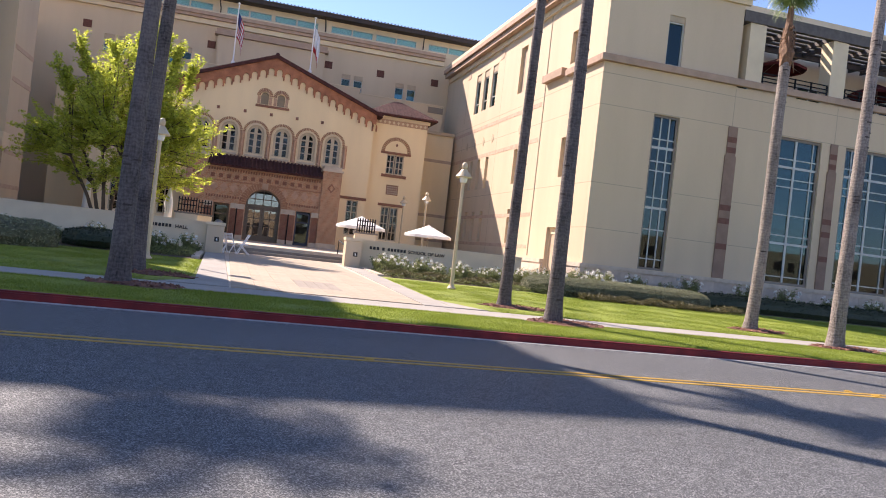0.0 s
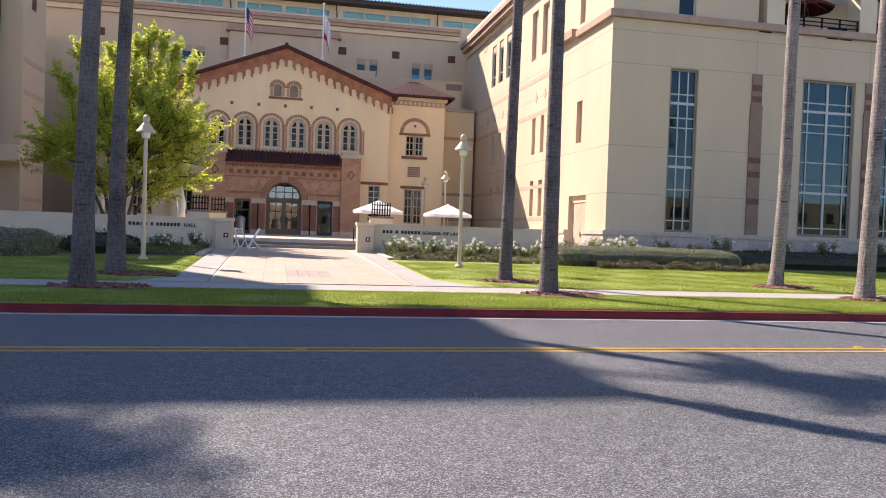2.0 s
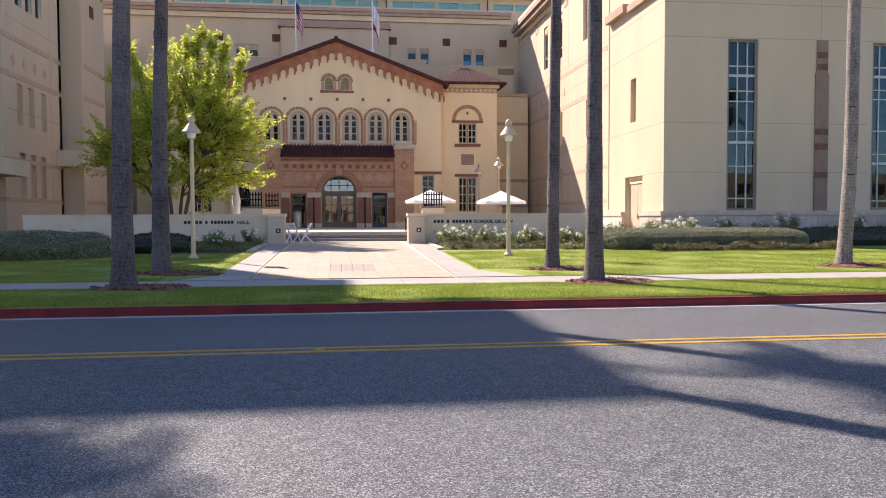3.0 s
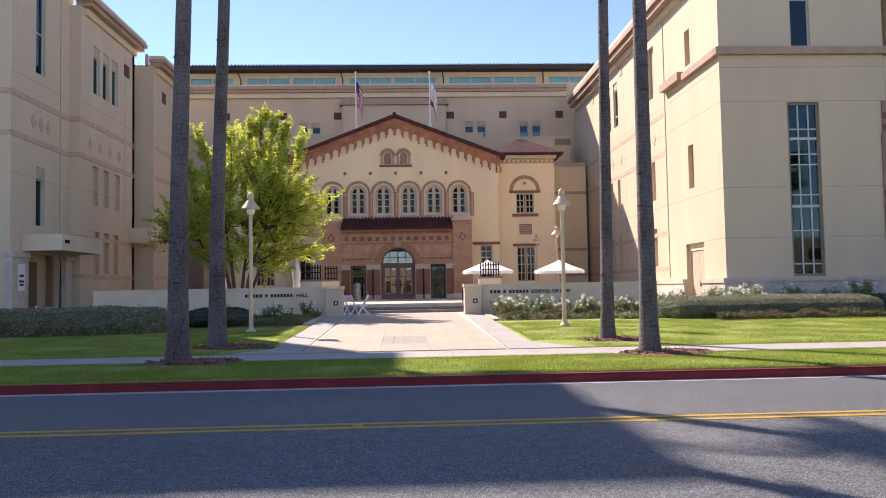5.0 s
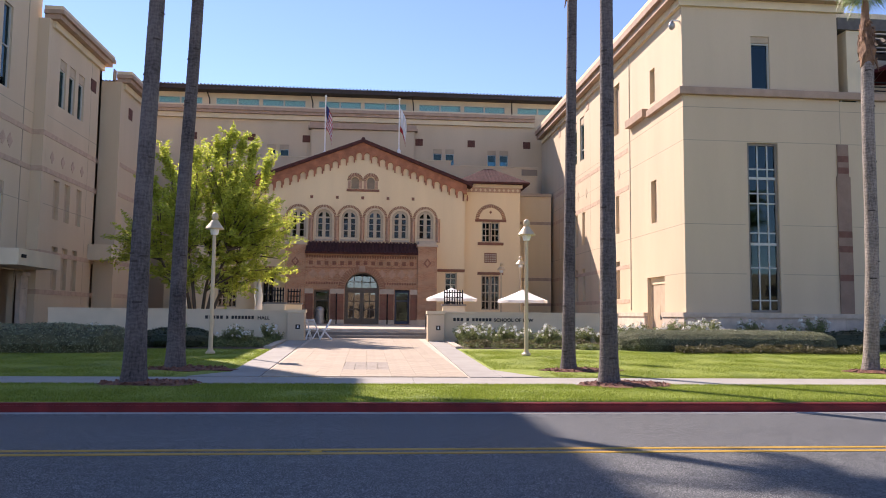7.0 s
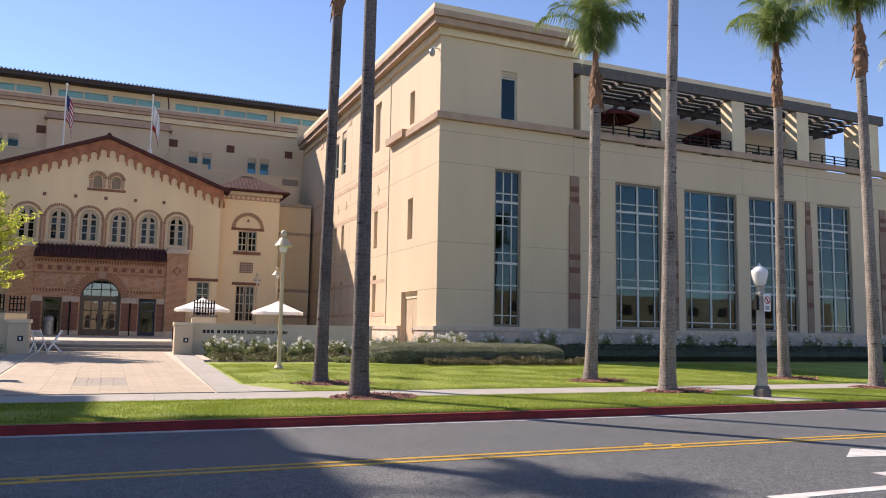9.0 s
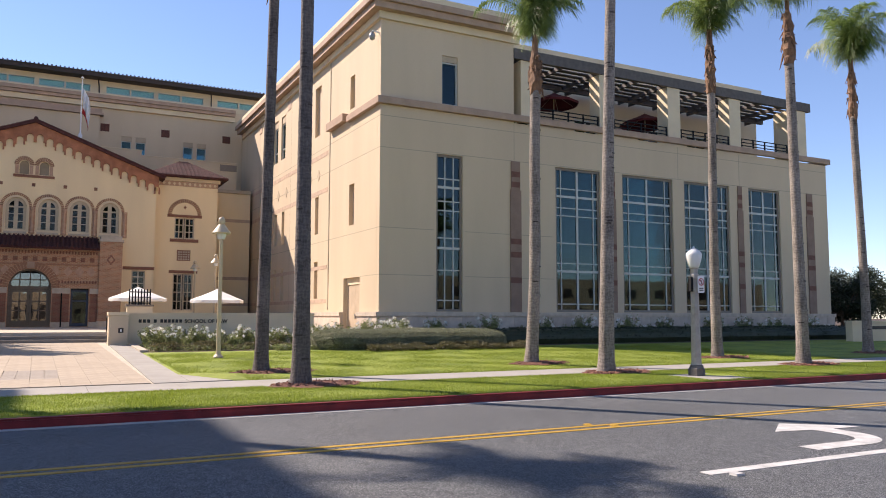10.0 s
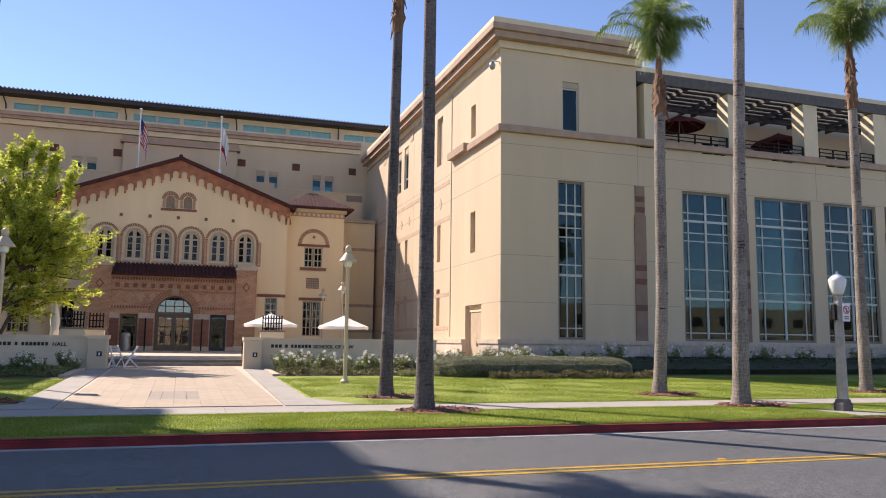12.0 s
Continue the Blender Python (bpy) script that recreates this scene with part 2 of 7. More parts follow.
def asphalt():
    """Worn asphalt: pale and dark stones of about a centimetre in tar, broad traffic stains."""
    m, nt, b = nodes_of("asphalt")
    n, l = nt.nodes, nt.links
    tc = n.new("ShaderNodeTexCoord")
    stone = n.new("ShaderNodeTexVoronoi")
    stone.inputs["Scale"].default_value = 105
    l.new(tc.outputs["Object"], stone.inputs["Vector"])
    sep = n.new("ShaderNodeSeparateColor")
    l.new(stone.outputs["Color"], sep.inputs[0])
    ramp = n.new("ShaderNodeValToRGB")
    e = ramp.color_ramp.elements
    e[0].position, e[0].color = 0.0, (0.031, 0.034, 0.036, 1)
    e[1].position, e[1].color = 0.65, (0.101, 0.105, 0.106, 1)
    hi = e.new(1.0)
    hi.color = (0.285, 0.288, 0.28, 1)
    l.new(sep.outputs[0], ramp.inputs[0])
    stain = n.new("ShaderNodeTexNoise")
    stain.inputs["Scale"].default_value, stain.inputs["Detail"].default_value = 0.35, 6
    mp = n.new("ShaderNodeMapping")
    mp.inputs["Scale"].default_value = (0.25, 1.0, 1.0)
    l.new(tc.outputs["Object"], mp.inputs[0])
    l.new(mp.outputs[0], stain.inputs["Vector"])
    patch = n.new("ShaderNodeTexNoise")
    patch.inputs["Scale"].default_value, patch.inputs["Detail"].default_value = 6, 6
    l.new(tc.outputs["Object"], patch.inputs["Vector"])
    out = ramp.outputs[0]
    for tex, amount in ((stain, 0.35), (patch, 0.4)):
        mix = n.new("ShaderNodeMix")
        mix.data_type, mix.blend_type = "RGBA", "OVERLAY"
        mix.inputs[0].default_value = amount
        l.new(out, mix.inputs[6])
        l.new(tex.outputs[0], mix.inputs[7])
        out = mix.outputs[2]
    l.new(out, b.inputs["Base Color"])
    rr = n.new("ShaderNodeMapRange")
    rr.inputs[3].default_value, rr.inputs[4].default_value = 0.5, 0.85
    l.new(sep.outputs[1], rr.inputs[0])
    l.new(rr.outputs[0], b.inputs["Roughness"])
    b.inputs["Specular IOR Level"].default_value = 0.2
    bp = n.new("ShaderNodeBump")
    bp.inputs["Strength"].default_value, bp.inputs["Distance"].default_value = 0.4, 0.005
    l.new(sep.outputs[2], bp.inputs["Height"])
    l.new(bp.outputs[0], b.inputs["Normal"])
    return m


def bark(name, dark, light):
    """Palm bark: uneven rings a hand's width apart and fine upright cracks."""
    m, nt, b = nodes_of(name)
    n, l = nt.nodes, nt.links
    tc = n.new("ShaderNodeTexCoord")
    wave = n.new("ShaderNodeTexWave")
    wave.bands_direction = "Z"
    wave.inputs["Scale"].default_value, wave.inputs["Distortion"].default_value = 3.4, 9.0
    wave.inputs["Detail"].default_value, wave.inputs["Detail Scale"].default_value = 4, 2.2
    l.new(tc.outputs["Object"], wave.inputs["Vector"])
    mp2 = n.new("ShaderNodeMapping")
    mp2.inputs["Scale"].default_value = (13, 13, 3.0)
    l.new(tc.outputs["Object"], mp2.inputs[0])
    fib = n.new("ShaderNodeTexNoise")
    fib.inputs["Scale"].default_value, fib.inputs["Detail"].default_value = 2.0, 6
    l.new(mp2.outputs[0], fib.inputs["Vector"])
    blotch = n.new("ShaderNodeTexNoise")
    blotch.inputs["Scale"].default_value, blotch.inputs["Detail"].default_value = 1.1, 5
    l.new(tc.outputs["Object"], blotch.inputs["Vector"])
    add = n.new("ShaderNodeMath")
    add.operation = "MULTIPLY_ADD"
    l.new(wave.outputs["Fac"], add.inputs[0])
    add.inputs[1].default_value = 0.2
    l.new(fib.outputs[0], add.inputs[2])
    add2 = n.new("ShaderNodeMath")
    add2.operation = "ADD"
    l.new(add.outputs[0], add2.inputs[0])
    l.new(blotch.outputs[0], add2.inputs[1])
    ramp = n.new("ShaderNodeValToRGB")
    ramp.color_ramp.elements[0].color, ramp.color_ramp.elements[1].color = (*dark, 1), (*light, 1)
    half = n.new("ShaderNodeMath")
    half.operation = "MULTIPLY"
    half.inputs[1].default_value = 0.65
    l.new(add2.outputs[0], half.inputs[0])
    ramp.color_ramp.elements[0].position, ramp.color_ramp.elements[1].position = 0.45, 0.9
    l.new(half.outputs[0], ramp.inputs[0])
    l.new(ramp.outputs[0], b.inputs["Base Color"])
    b.inputs["Roughness"].default_value = 0.9
    bp = n.new("ShaderNodeBump")
    bp.inputs["Strength"].default_value, bp.inputs["Distance"].default_value = 0.7, 0.025
    l.new(add.outputs[0], bp.inputs["Height"])
    l.new(bp.outputs[0], b.inputs["Normal"])
    return m


def lawn_material():
    m, nt, b = nodes_of("lawn")
    n, l = nt.nodes, nt.links
    tc = n.new("ShaderNodeTexCoord")
    a = n.new("ShaderNodeTexNoise")
    a.inputs["Scale"].default_value, a.inputs["Detail"].default_value = 0.9, 5
    c = n.new("ShaderNodeTexNoise")
    c.inputs["Scale"].default_value, c.inputs["Detail"].default_value = 26, 4
    for k in (a, c):
        l.new(tc.outputs["Object"], k.inputs["Vector"])
    add = n.new("ShaderNodeMath")
    add.operation = "MULTIPLY_ADD"
    l.new(c.outputs[0], add.inputs[0])
    add.inputs[1].default_value = 0.9
    l.new(a.outputs[0], add.inputs[2])
    ramp = n.new("ShaderNodeValToRGB")
    ramp.color_ramp.elements[0].position, ramp.color_ramp.elements[1].position = 0.62, 1.2
    ramp.color_ramp.elements[0].color, ramp.color_ramp.elements[1].color = (0.07, 0.115, 0.008, 1), (0.25, 0.30, 0.028, 1)
    l.new(add.outputs[0], ramp.inputs[0])
    l.new(ramp.outputs[0], b.inputs["Base Color"])
    b.inputs["Roughness"].default_value = 0.8
    bp = n.new("ShaderNodeBump")
    bp.inputs["Strength"].default_value, bp.inputs["Distance"].default_value = 0.9, 0.05
    l.new(c.outputs[0], bp.inputs["Height"])
    l.new(bp.outputs[0], b.inputs["Normal"])
    return m


M["asphalt"], M["lawn"] = asphalt(), lawn_material()
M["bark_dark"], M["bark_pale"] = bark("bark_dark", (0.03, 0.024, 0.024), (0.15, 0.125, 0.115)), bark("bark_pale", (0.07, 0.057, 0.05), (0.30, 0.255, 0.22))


# ---- building blocks ----
def mesh_of(name, bm, material):
    me = bpy.data.meshes.new(name)
    bmesh.ops.recalc_face_normals(bm, faces=bm.faces)
    bm.to_mesh(me)
    bm.free()
    for mat in material if isinstance(material, (list, tuple)) else [material]:
        me.materials.append(M[mat] if isinstance(mat, str) else mat)
    return me


def part(name, bm, material, parent=None, label="", smooth=False):
    me = bm if isinstance(bm, bpy.types.Mesh) else mesh_of(name, bm, material)
    ob = new(name, me)
    if smooth:
        me.shade_smooth()
    if parent:
        ob.parent = parent
        ob.matrix_parent_inverse = parent.matrix_basis.inverted()
    if label:
        ob["label"] = label
    return ob


def structure(ob, label="", category=""):
    return tagged(ob, label, category, kind="structure")


def holder(name, x, y, z):
    ob = new(name)
    ob.location = (x, y, z)
    return ob


def box(bm, x0, x1, y0, y1, z0, z1, mat=0):
    vs = [bm.verts.new((x, y, z)) for z in (z0, z1) for x, y in ((x0, y0), (x1, y0), (x1, y1), (x0, y1))]
    for f in ((0, 3, 2, 1), (4, 5, 6, 7), (0, 1, 5, 4), (1, 2, 6, 5), (2, 3, 7, 6), (3, 0, 4, 7)):
        bm.faces.new([vs[i] for i in f]).material_index = mat
    return vs


def boxes(*rows):
    bm = bmesh.new()
    for r in rows:
        box(bm, *r)
    return bm


def lathe(bm, profile, centre=(0, 0, 0), sides=16, mat=0):
    rings = []
    for r, z in profile:
        rings.append([bm.verts.new((centre[0] + r * math.cos(6.28319 * k / sides), centre[1] + r * math.sin(6.28319 * k / sides), centre[2] + z)) for k in range(sides)])
    for a, b in zip(rings, rings[1:]):
        for k in range(sides):
            bm.faces.new((a[k], a[(k + 1) % sides], b[(k + 1) % sides], b[k])).material_index = mat
    bm.faces.new(rings[0][::-1]).material_index = mat
    bm.faces.new(rings[-1]).material_index = mat
    return bm


def rod(bm, a, b, r0, r1=None, sides=8):
    a, b = Vector(a), Vector(b)
    r1 = r0 if r1 is None else r1
    d = (b - a).normalized()
    u = d.orthogonal().normalized()
    w = d.cross(u)
    rings = [[bm.verts.new(p + r * (math.cos(6.28319 * k / sides) * u + math.sin(6.28319 * k / sides) * w)) for k in range(sides)] for p, r in ((a, r0), (b, r1))]
    for k in range(sides):
        bm.faces.new((rings[0][k], rings[0][(k + 1) % sides], rings[1][(k + 1) % sides], rings[1][k]))
    bm.faces.new(rings[0][::-1])
    bm.faces.new(rings[1])


def rect(u0, u1, v0, v1):
    return [(u0, v0), (u1, v0), (u1, v1), (u0, v1)]


def arch(c, half, v0, spring, steps=12, rise=None):
    rise = half if rise is None else rise
    pts = [(c - half, v0), (c + half, v0)]
    for k in range(steps + 1):
        t = math.pi * k / steps
        pts.append((c + half * math.cos(t), spring + rise * math.sin(t)))
    return pts


def plate(outline, holes, thick, place):
    """A wall of that thickness with openings through it. place maps (u, v, depth) into the world."""
    bm = bmesh.new()
    edges = []
    for loop in [outline] + holes:
        vs = [bm.verts.new(place(u, v, 0)) for u, v in loop]
        edges += [bm.edges.new((vs[k], vs[(k + 1) % len(vs)])) for k in range(len(vs))]
    bmesh.ops.triangle_fill(bm, use_beauty=True, use_dissolve=False, edges=edges)
    got = bmesh.ops.extrude_face_region(bm, geom=bm.faces[:])
    shift = Vector(place(0, 0, thick)) - Vector(place(0, 0, 0))
    bmesh.ops.translate(bm, vec=shift, verts=[v for v in got["geom"] if isinstance(v, bmesh.types.BMVert)])
    return bm


def facing_street(y):
    return lambda u, v, d: (u, y + d, v)


def facing_west(x):
    return lambda u, v, d: (x + d, u, v)


def facing_east(x):
    return lambda u, v, d: (x - d, u, v)


def slab(place, u0, u1, v0, v1, d0, d1, bm=None):
    bm = bm or bmesh.new()
    a, b = place(u0, v0, d0), place(u1, v1, d1)
    box(bm, min(a[0], b[0]), max(a[0], b[0]), min(a[1], b[1]), max(a[1], b[1]), min(a[2], b[2]), max(a[2], b[2]))
    return bm


PANES = {}


def pane(place, u0, u1, v0, v1, depth, parent, material="glass"):
    """One sheet of glass; sheets of one size share a mesh."""
    c = Vector(place((u0 + u1) / 2, (v0 + v1) / 2, depth))
    a, b = Vector(place(u0, v0, depth - 0.006)) - c, Vector(place(u1, v1, depth + 0.006)) - c
    key = (material, *(round(abs(k), 3) for k in a))
    if key not in PANES:
        PANES[key] = mesh_of("pane", boxes((-abs(a.x), abs(a.x), -abs(a.y), abs(a.y), -abs(a.z), abs(a.z))), material)
    ob = new("pane", PANES[key])
    ob.parent = parent
    ob.location = c - parent.location
    ob.visible_shadow = False
    return ob


def window(place, u0, u1, v0, v1, columns, rows, label, depth=0.16, bar=0.045, frame_mat="frame_dark", bar_mat="mullion", heavy=(), glass="glass", rim=0.09, name="window"):
    """A glazed opening: rim, bars and panes. columns, rows: inner divisions, 0 to 1; heavy: rows and columns with a broad bar."""
    w = holder(name, *place((u0 + u1) / 2, v0, depth))
    structure(w, label, "window")
    bm = bmesh.new()
    for a in ((u0, u0 + rim, v0, v1), (u1 - rim, u1, v0, v1), (u0 + rim, u1 - rim, v0, v0 + rim), (u0 + rim, u1 - rim, v1 - rim, v1)):
        slab(place, *a, depth - 0.06, depth + 0.06, bm)
    part("window_frame", bm, frame_mat, w)
    us = [u0 + rim] + [u0 + (u1 - u0) * c for c in columns] + [u1 - rim]
    vs = [v0 + rim] + [v0 + (v1 - v0) * r for r in rows] + [v1 - rim]
    bm = bmesh.new()
    for c, u in zip(columns, us[1:-1]):
        h = bar * (1.5 if c in heavy else 0.7)
        slab(place, u - h, u + h, v0 + rim, v1 - rim, depth - 0.045, depth + 0.03, bm)
    for r, v in zip(rows, vs[1:-1]):
        h = bar * (1.5 if r in heavy else 0.7)
        slab(place, u0 + rim, u1 - rim, v - h, v + h, depth - 0.05, depth + 0.025, bm)
    if columns or rows:
        part("glazing_bars", bm, bar_mat, w)
    for a, b in zip(us, us[1:]):
        for c, d in zip(vs, vs[1:]):
            pane(place, a, b, c, d, depth + 0.01, w, glass)
    return w


# ---- ground ----
KERB_Y, WALK_0, WALK_1, SIGN_Y, STEP_Y, DECK_Z = 13.08, 16.4, 18.1, 34.4, 36.6, 0.92


def lawn_z(y):
    return 0.16 + max(0.0, y - WALK_1) * 0.017


bm = bmesh.new()
for x0, x1, y0, y1 in ((-400, 400, -400, 12.88),):
    bm.faces.new([bm.verts.new(p) for p in ((x0, y0, 0), (x1, y0, 0), (x1, y1, 0), (x0, y1, 0))])
structure(part("road", bm, "asphalt"), "grey worn asphalt street with painted lines", "road")
structure(part("gutter", boxes((-400, 400, 12.88, KERB_Y, -0.2, 0.006)), "gutter"), "pale concrete gutter strip along the red kerb", "gutter")
bm = boxes((-400, 400, KERB_Y, KERB_Y + 0.17, -0.2, 0.15))
bmesh.ops.bevel(bm, geom=[e for e in bm.edges if all(v.co.z > 0.1 and v.co.y < KERB_Y + 0.01 for v in e.verts)], offset=0.03, segments=2, affect="EDGES")
structure(part("kerb", bm, "kerb_red"), "red painted concrete kerb, scuffed", "kerb")

# One sheet of earth under everything beyond the kerb.
bm = bmesh.new()
rows_y = (KERB_Y + 0.17, 18.1, 36.6, 70, 420)
prev = None
for y in rows_y:
    z = 0.1 + max(0.0, min(y, 36.6) - WALK_1) * 0.017
    pair = [bm.verts.new((x, y, z)) for x in (-420, 420)]
    if prev:
        bm.faces.new((prev[0], prev[1], pair[1], pair[0]))
    prev = pair
structure(part("ground", bm, "soil"), "bare earth beneath lawn and planting", "ground")


def lawn(name, x0, x1, y0, y1, label):
    """A mown lawn: soft uneven sheet with a rim a few centimetres thick."""
    bm = bmesh.new()
    nx, ny = max(2, int((x1 - x0) / 0.5)), max(2, int((y1 - y0) / 0.4))
    nx = min(nx, 160)
    grid = []
    for j in range(ny + 1):
        y = y0 + (y1 - y0) * j / ny
        grid.append([])
        for i in range(nx + 1):
            x = x0 + (x1 - x0) * i / nx
            edge = i in (0, nx) or j in (0, ny)
            z = lawn_z(y) + (0.0 if edge else 0.02 + 0.03 * noise.noise((x * 0.8, y * 0.8, 3)))
            grid[-1].append(bm.verts.new((x, y, z)))
    for j in range(ny):
        for i in range(nx):
            bm.faces.new((grid[j][i], grid[j][i + 1], grid[j + 1][i + 1], grid[j + 1][i]))
    ring = [e for e in bm.edges if e.is_boundary]
    got = bmesh.ops.extrude_edge_only(bm, edges=ring)
    bmesh.ops.translate(bm, vec=(0, 0, -0.14), verts=[v for v in got["geom"] if isinstance(v, bmesh.types.BMVert)])
    return structure(part(name, bm, "lawn", smooth=True), label, "lawn")


lawn("grass_strip", -60, 70, KERB_Y + 0.17, WALK_0, "strip of mown grass between kerb and pavement")
lawn("lawn_east", 3.05, 60, WALK_1, 29.2, "mown green lawn before the building wing")
lawn("lawn_west", -45, -3.45, WALK_1, 28.2, "mown green lawn partly in building shade")

# Pavement in cast bays.
walk_ob = structure(holder("pavement", 0, WALK_0, 0), "pale concrete pavement with scored joints", "pavement")
slab_mesh = mesh_of("paving_slab", boxes((-0.896, 0.896, 0.006, WALK_1 - WALK_0 - 0.006, -0.1, 0.175)), "concrete")
for k in range(-26, 32):
    ob = new("paving_slab", slab_mesh)
    ob.parent, ob.location = walk_ob, (k * 1.8, 0, 0)

# Way to the entrance: concrete borders, flares and rows of pavers.
path_ob = structure(holder("walkway", -0.2, 18.1, 0.16), "pinkish paver walkway with pale concrete borders", "walkway")


def sloped(x00, x01, x10, x11, y0, y1, lift, bm=None):
    bm = bm or bmesh.new()
    top = [(x00, y0, lawn_z(y0) + lift), (x01, y0, lawn_z(y0) + lift), (x11, y1, lawn_z(y1) + lift), (x10, y1, lawn_z(y1) + lift)]
    vs = [bm.verts.new((x, y, z - 0.15)) for x, y, z in top] + [bm.verts.new(p) for p in top]
    for f in ((0, 3, 2, 1), (4, 5, 6, 7), (0, 1, 5, 4), (1, 2, 6, 5), (2, 3, 7, 6), (3, 0, 4, 7)):
        bm.faces.new([vs[i] for i in f])
    return bm


part("border", sloped(-3.45, -2.62, -3.75, -2.95, WALK_1 + 0.004, STEP_Y, 0.03), "concrete", path_ob)
part("border", sloped(2.28, 3.05, 2.45, 3.15, WALK_1 + 0.004, STEP_Y, 0.03), "concrete", path_ob)
part("flare", sloped(-4.25, -3.46, -3.5, -3.46, WALK_1 + 0.004, 19.2, 0.034), "concrete", path_ob)
part("flare", sloped(3.06, 4.0, 3.06, 3.12, WALK_1 + 0.004, 19.9, 0.034), "concrete", path_ob)
part("joint_bed", sloped(-2.61, 2.27, -2.94, 2.44, WALK_1 + 0.004, STEP_Y, 0.012), "stone", path_ob)

# ---- road markings ----
def marking(name, rows, material, label):
    ob = part(name, boxes(*rows), material)
    return structure(ob, label, "road marking")


marking("centre_line", [(-200, 200, 9.22, 9.33, -0.01, 0.006)], "yellow_paint", "yellow double centre line painted on the road")
marking("centre_line", [(-200, 200, 9.47, 9.58, -0.01, 0.006)], "yellow_paint", "yellow double centre line painted on the road")
marking("lane_line", [(6.5, 60, 6.02, 6.19, -0.01, 0.006)], "white_paint", "white lane line painted on the road")
bm = bmesh.new()
outer = [(9.95 + 0.8 * math.sin(radians(9 * k)), 7.3 - 0.78 * math.cos(radians(9 * k))) for k in range(11)]
inner = [(9.95 + 0.42 * math.sin(radians(9 * k)), 7.3 - 0.47 * math.cos(radians(9 * k))) for k in range(11)]
shape = [(8.9, 6.52)] + outer + [(10.75, 7.66), (11.45, 7.62), (10.5, 8.42), (9.7, 7.84), (10.37, 7.72)] + inner[::-1] + [(8.9, 6.83)]
vs = [bm.verts.new((x, y, 0.006)) for x, y in shape]
es = [bm.edges.new((vs[k], vs[(k + 1) % len(vs)])) for k in range(len(vs))]
bmesh.ops.triangle_fill(bm, use_beauty=True, edges=es)
structure(part("turn_arrow", bm, "white_paint"), "white left-turn arrow painted on the road", "road marking")
bm = bmesh.new()
lathe(bm, [(0.075, 0), (0.07, 0.012), (0.03, 0.022)], sides=10)
stud = tagged(part("road_stud", bm, "yellow_paint"), "small worn yellow stud on the centre line", "road stud", "studs on the road")
stud.location = (-0.68, 9.40, 0)
for x, y in ((7.68, 9.66), (8.0, 9.40), (16.0, 9.40), (24.4, 9.40)):
    copy_thing(stud, pose(x, y, 0))
ob = tagged(part("road_stud", boxes((-0.06, 0.06, -0.05, 0.05, 0, 0.025)), "white_paint"), "small white stud beside the lane line", "road stud", "studs on the road")
ob.location = (6.75, 5.9, 0)

# ---- right wing ----
WX, WY = 14.26, 34.1
SW = facing_street(WY)
WF = facing_west(WX)
CORNICE = 16.7
wide = ((24.67, 27.76), (29.36, 33.24), (34.16, 37.99), (39.69, 42.57))
tall = (17.35, 18.86)
upper = (17.65, 18.57)
low_holes = [rect(*tall, 1.89, 9.87)] + [rect(a, b, 1.89, 9.86) for a, b in wide]
wing = structure(holder("wing_east", WX, WY, 0), "cream stucco building wing with tall gridded windows", "building")
part("street_wall", plate(rect(WX, 47.3, 0.3, 12.0), low_holes, 0.35, SW), "stucco", wing)
part("corner_wall", plate(rect(WX, 22.0, 12.0, CORNICE), [rect(*upper, 12.46, 15.04)], 0.35, SW), "stucco", wing)
slots = [rect(37.6, 38.35, 6.45, 8.65), rect(37.65, 38.35, 12.75, 14.55)]
deep = []
for z0, z1 in ((2.66, 4.85), (6.5, 8.75)):
    for y in (43.9, 45.5, 51.3, 53.2, 55.0):
        deep.append(rect(y - 0.33, y + 0.33, z0, z1))
for y in (43.9, 45.9, 51.6, 53.5, 55.4):
    deep.append(rect(y - 0.55, y + 0.55, 12.45, 15.5))
door_hole = rect(36.65, 39.05, 0.3, 3.66)
part("court_wall", plate([(WY + 0.36, 0.3), (64.6, 0.3), (64.6, CORNICE), (WY + 0.36, CORNICE)], slots + deep + [door_hole], 0.4, WF), "stucco", wing)
part("end_wall", boxes((46.9, 47.3, WY + 0.36, 64, 0.3, 12.0), (21.6, 22.0, WY + 0.36, 64, 12.4, CORNICE)), "stucco", wing)
part("back_wall", boxes((14.7, 46.9, 64.0, 64.4, 0.3, 12.0)), "stucco", wing)
part("roof_slab", boxes((WX + 0.41, 21.6, WY + 0.36, 64, CORNICE - 0.3, CORNICE), (22.0, 46.9, WY + 0.36, 64, 11.7, 12.0)), "stucco_trim", wing)
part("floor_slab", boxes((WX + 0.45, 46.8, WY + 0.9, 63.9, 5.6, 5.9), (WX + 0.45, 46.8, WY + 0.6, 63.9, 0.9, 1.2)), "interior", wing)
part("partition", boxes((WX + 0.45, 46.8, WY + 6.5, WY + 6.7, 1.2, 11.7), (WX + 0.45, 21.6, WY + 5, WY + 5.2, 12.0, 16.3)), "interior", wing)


def profile_band(name, steps, parent, x0, x1, y0, y1, material):
    """A moulding round the street and court sides: steps of (z0, z1, reach)."""
    bm = bmesh.new()
    for z0, z1, r in steps:
        box(bm, x0 - r, x1, y0 - r, y0 + 0.02, z0, z1)
        if y1 > y0 + 0.1:
            box(bm, x0 - r, x0 + 0.02, y0 + 0.024, y1, z0, z1)
    return part(name, bm, material, parent)


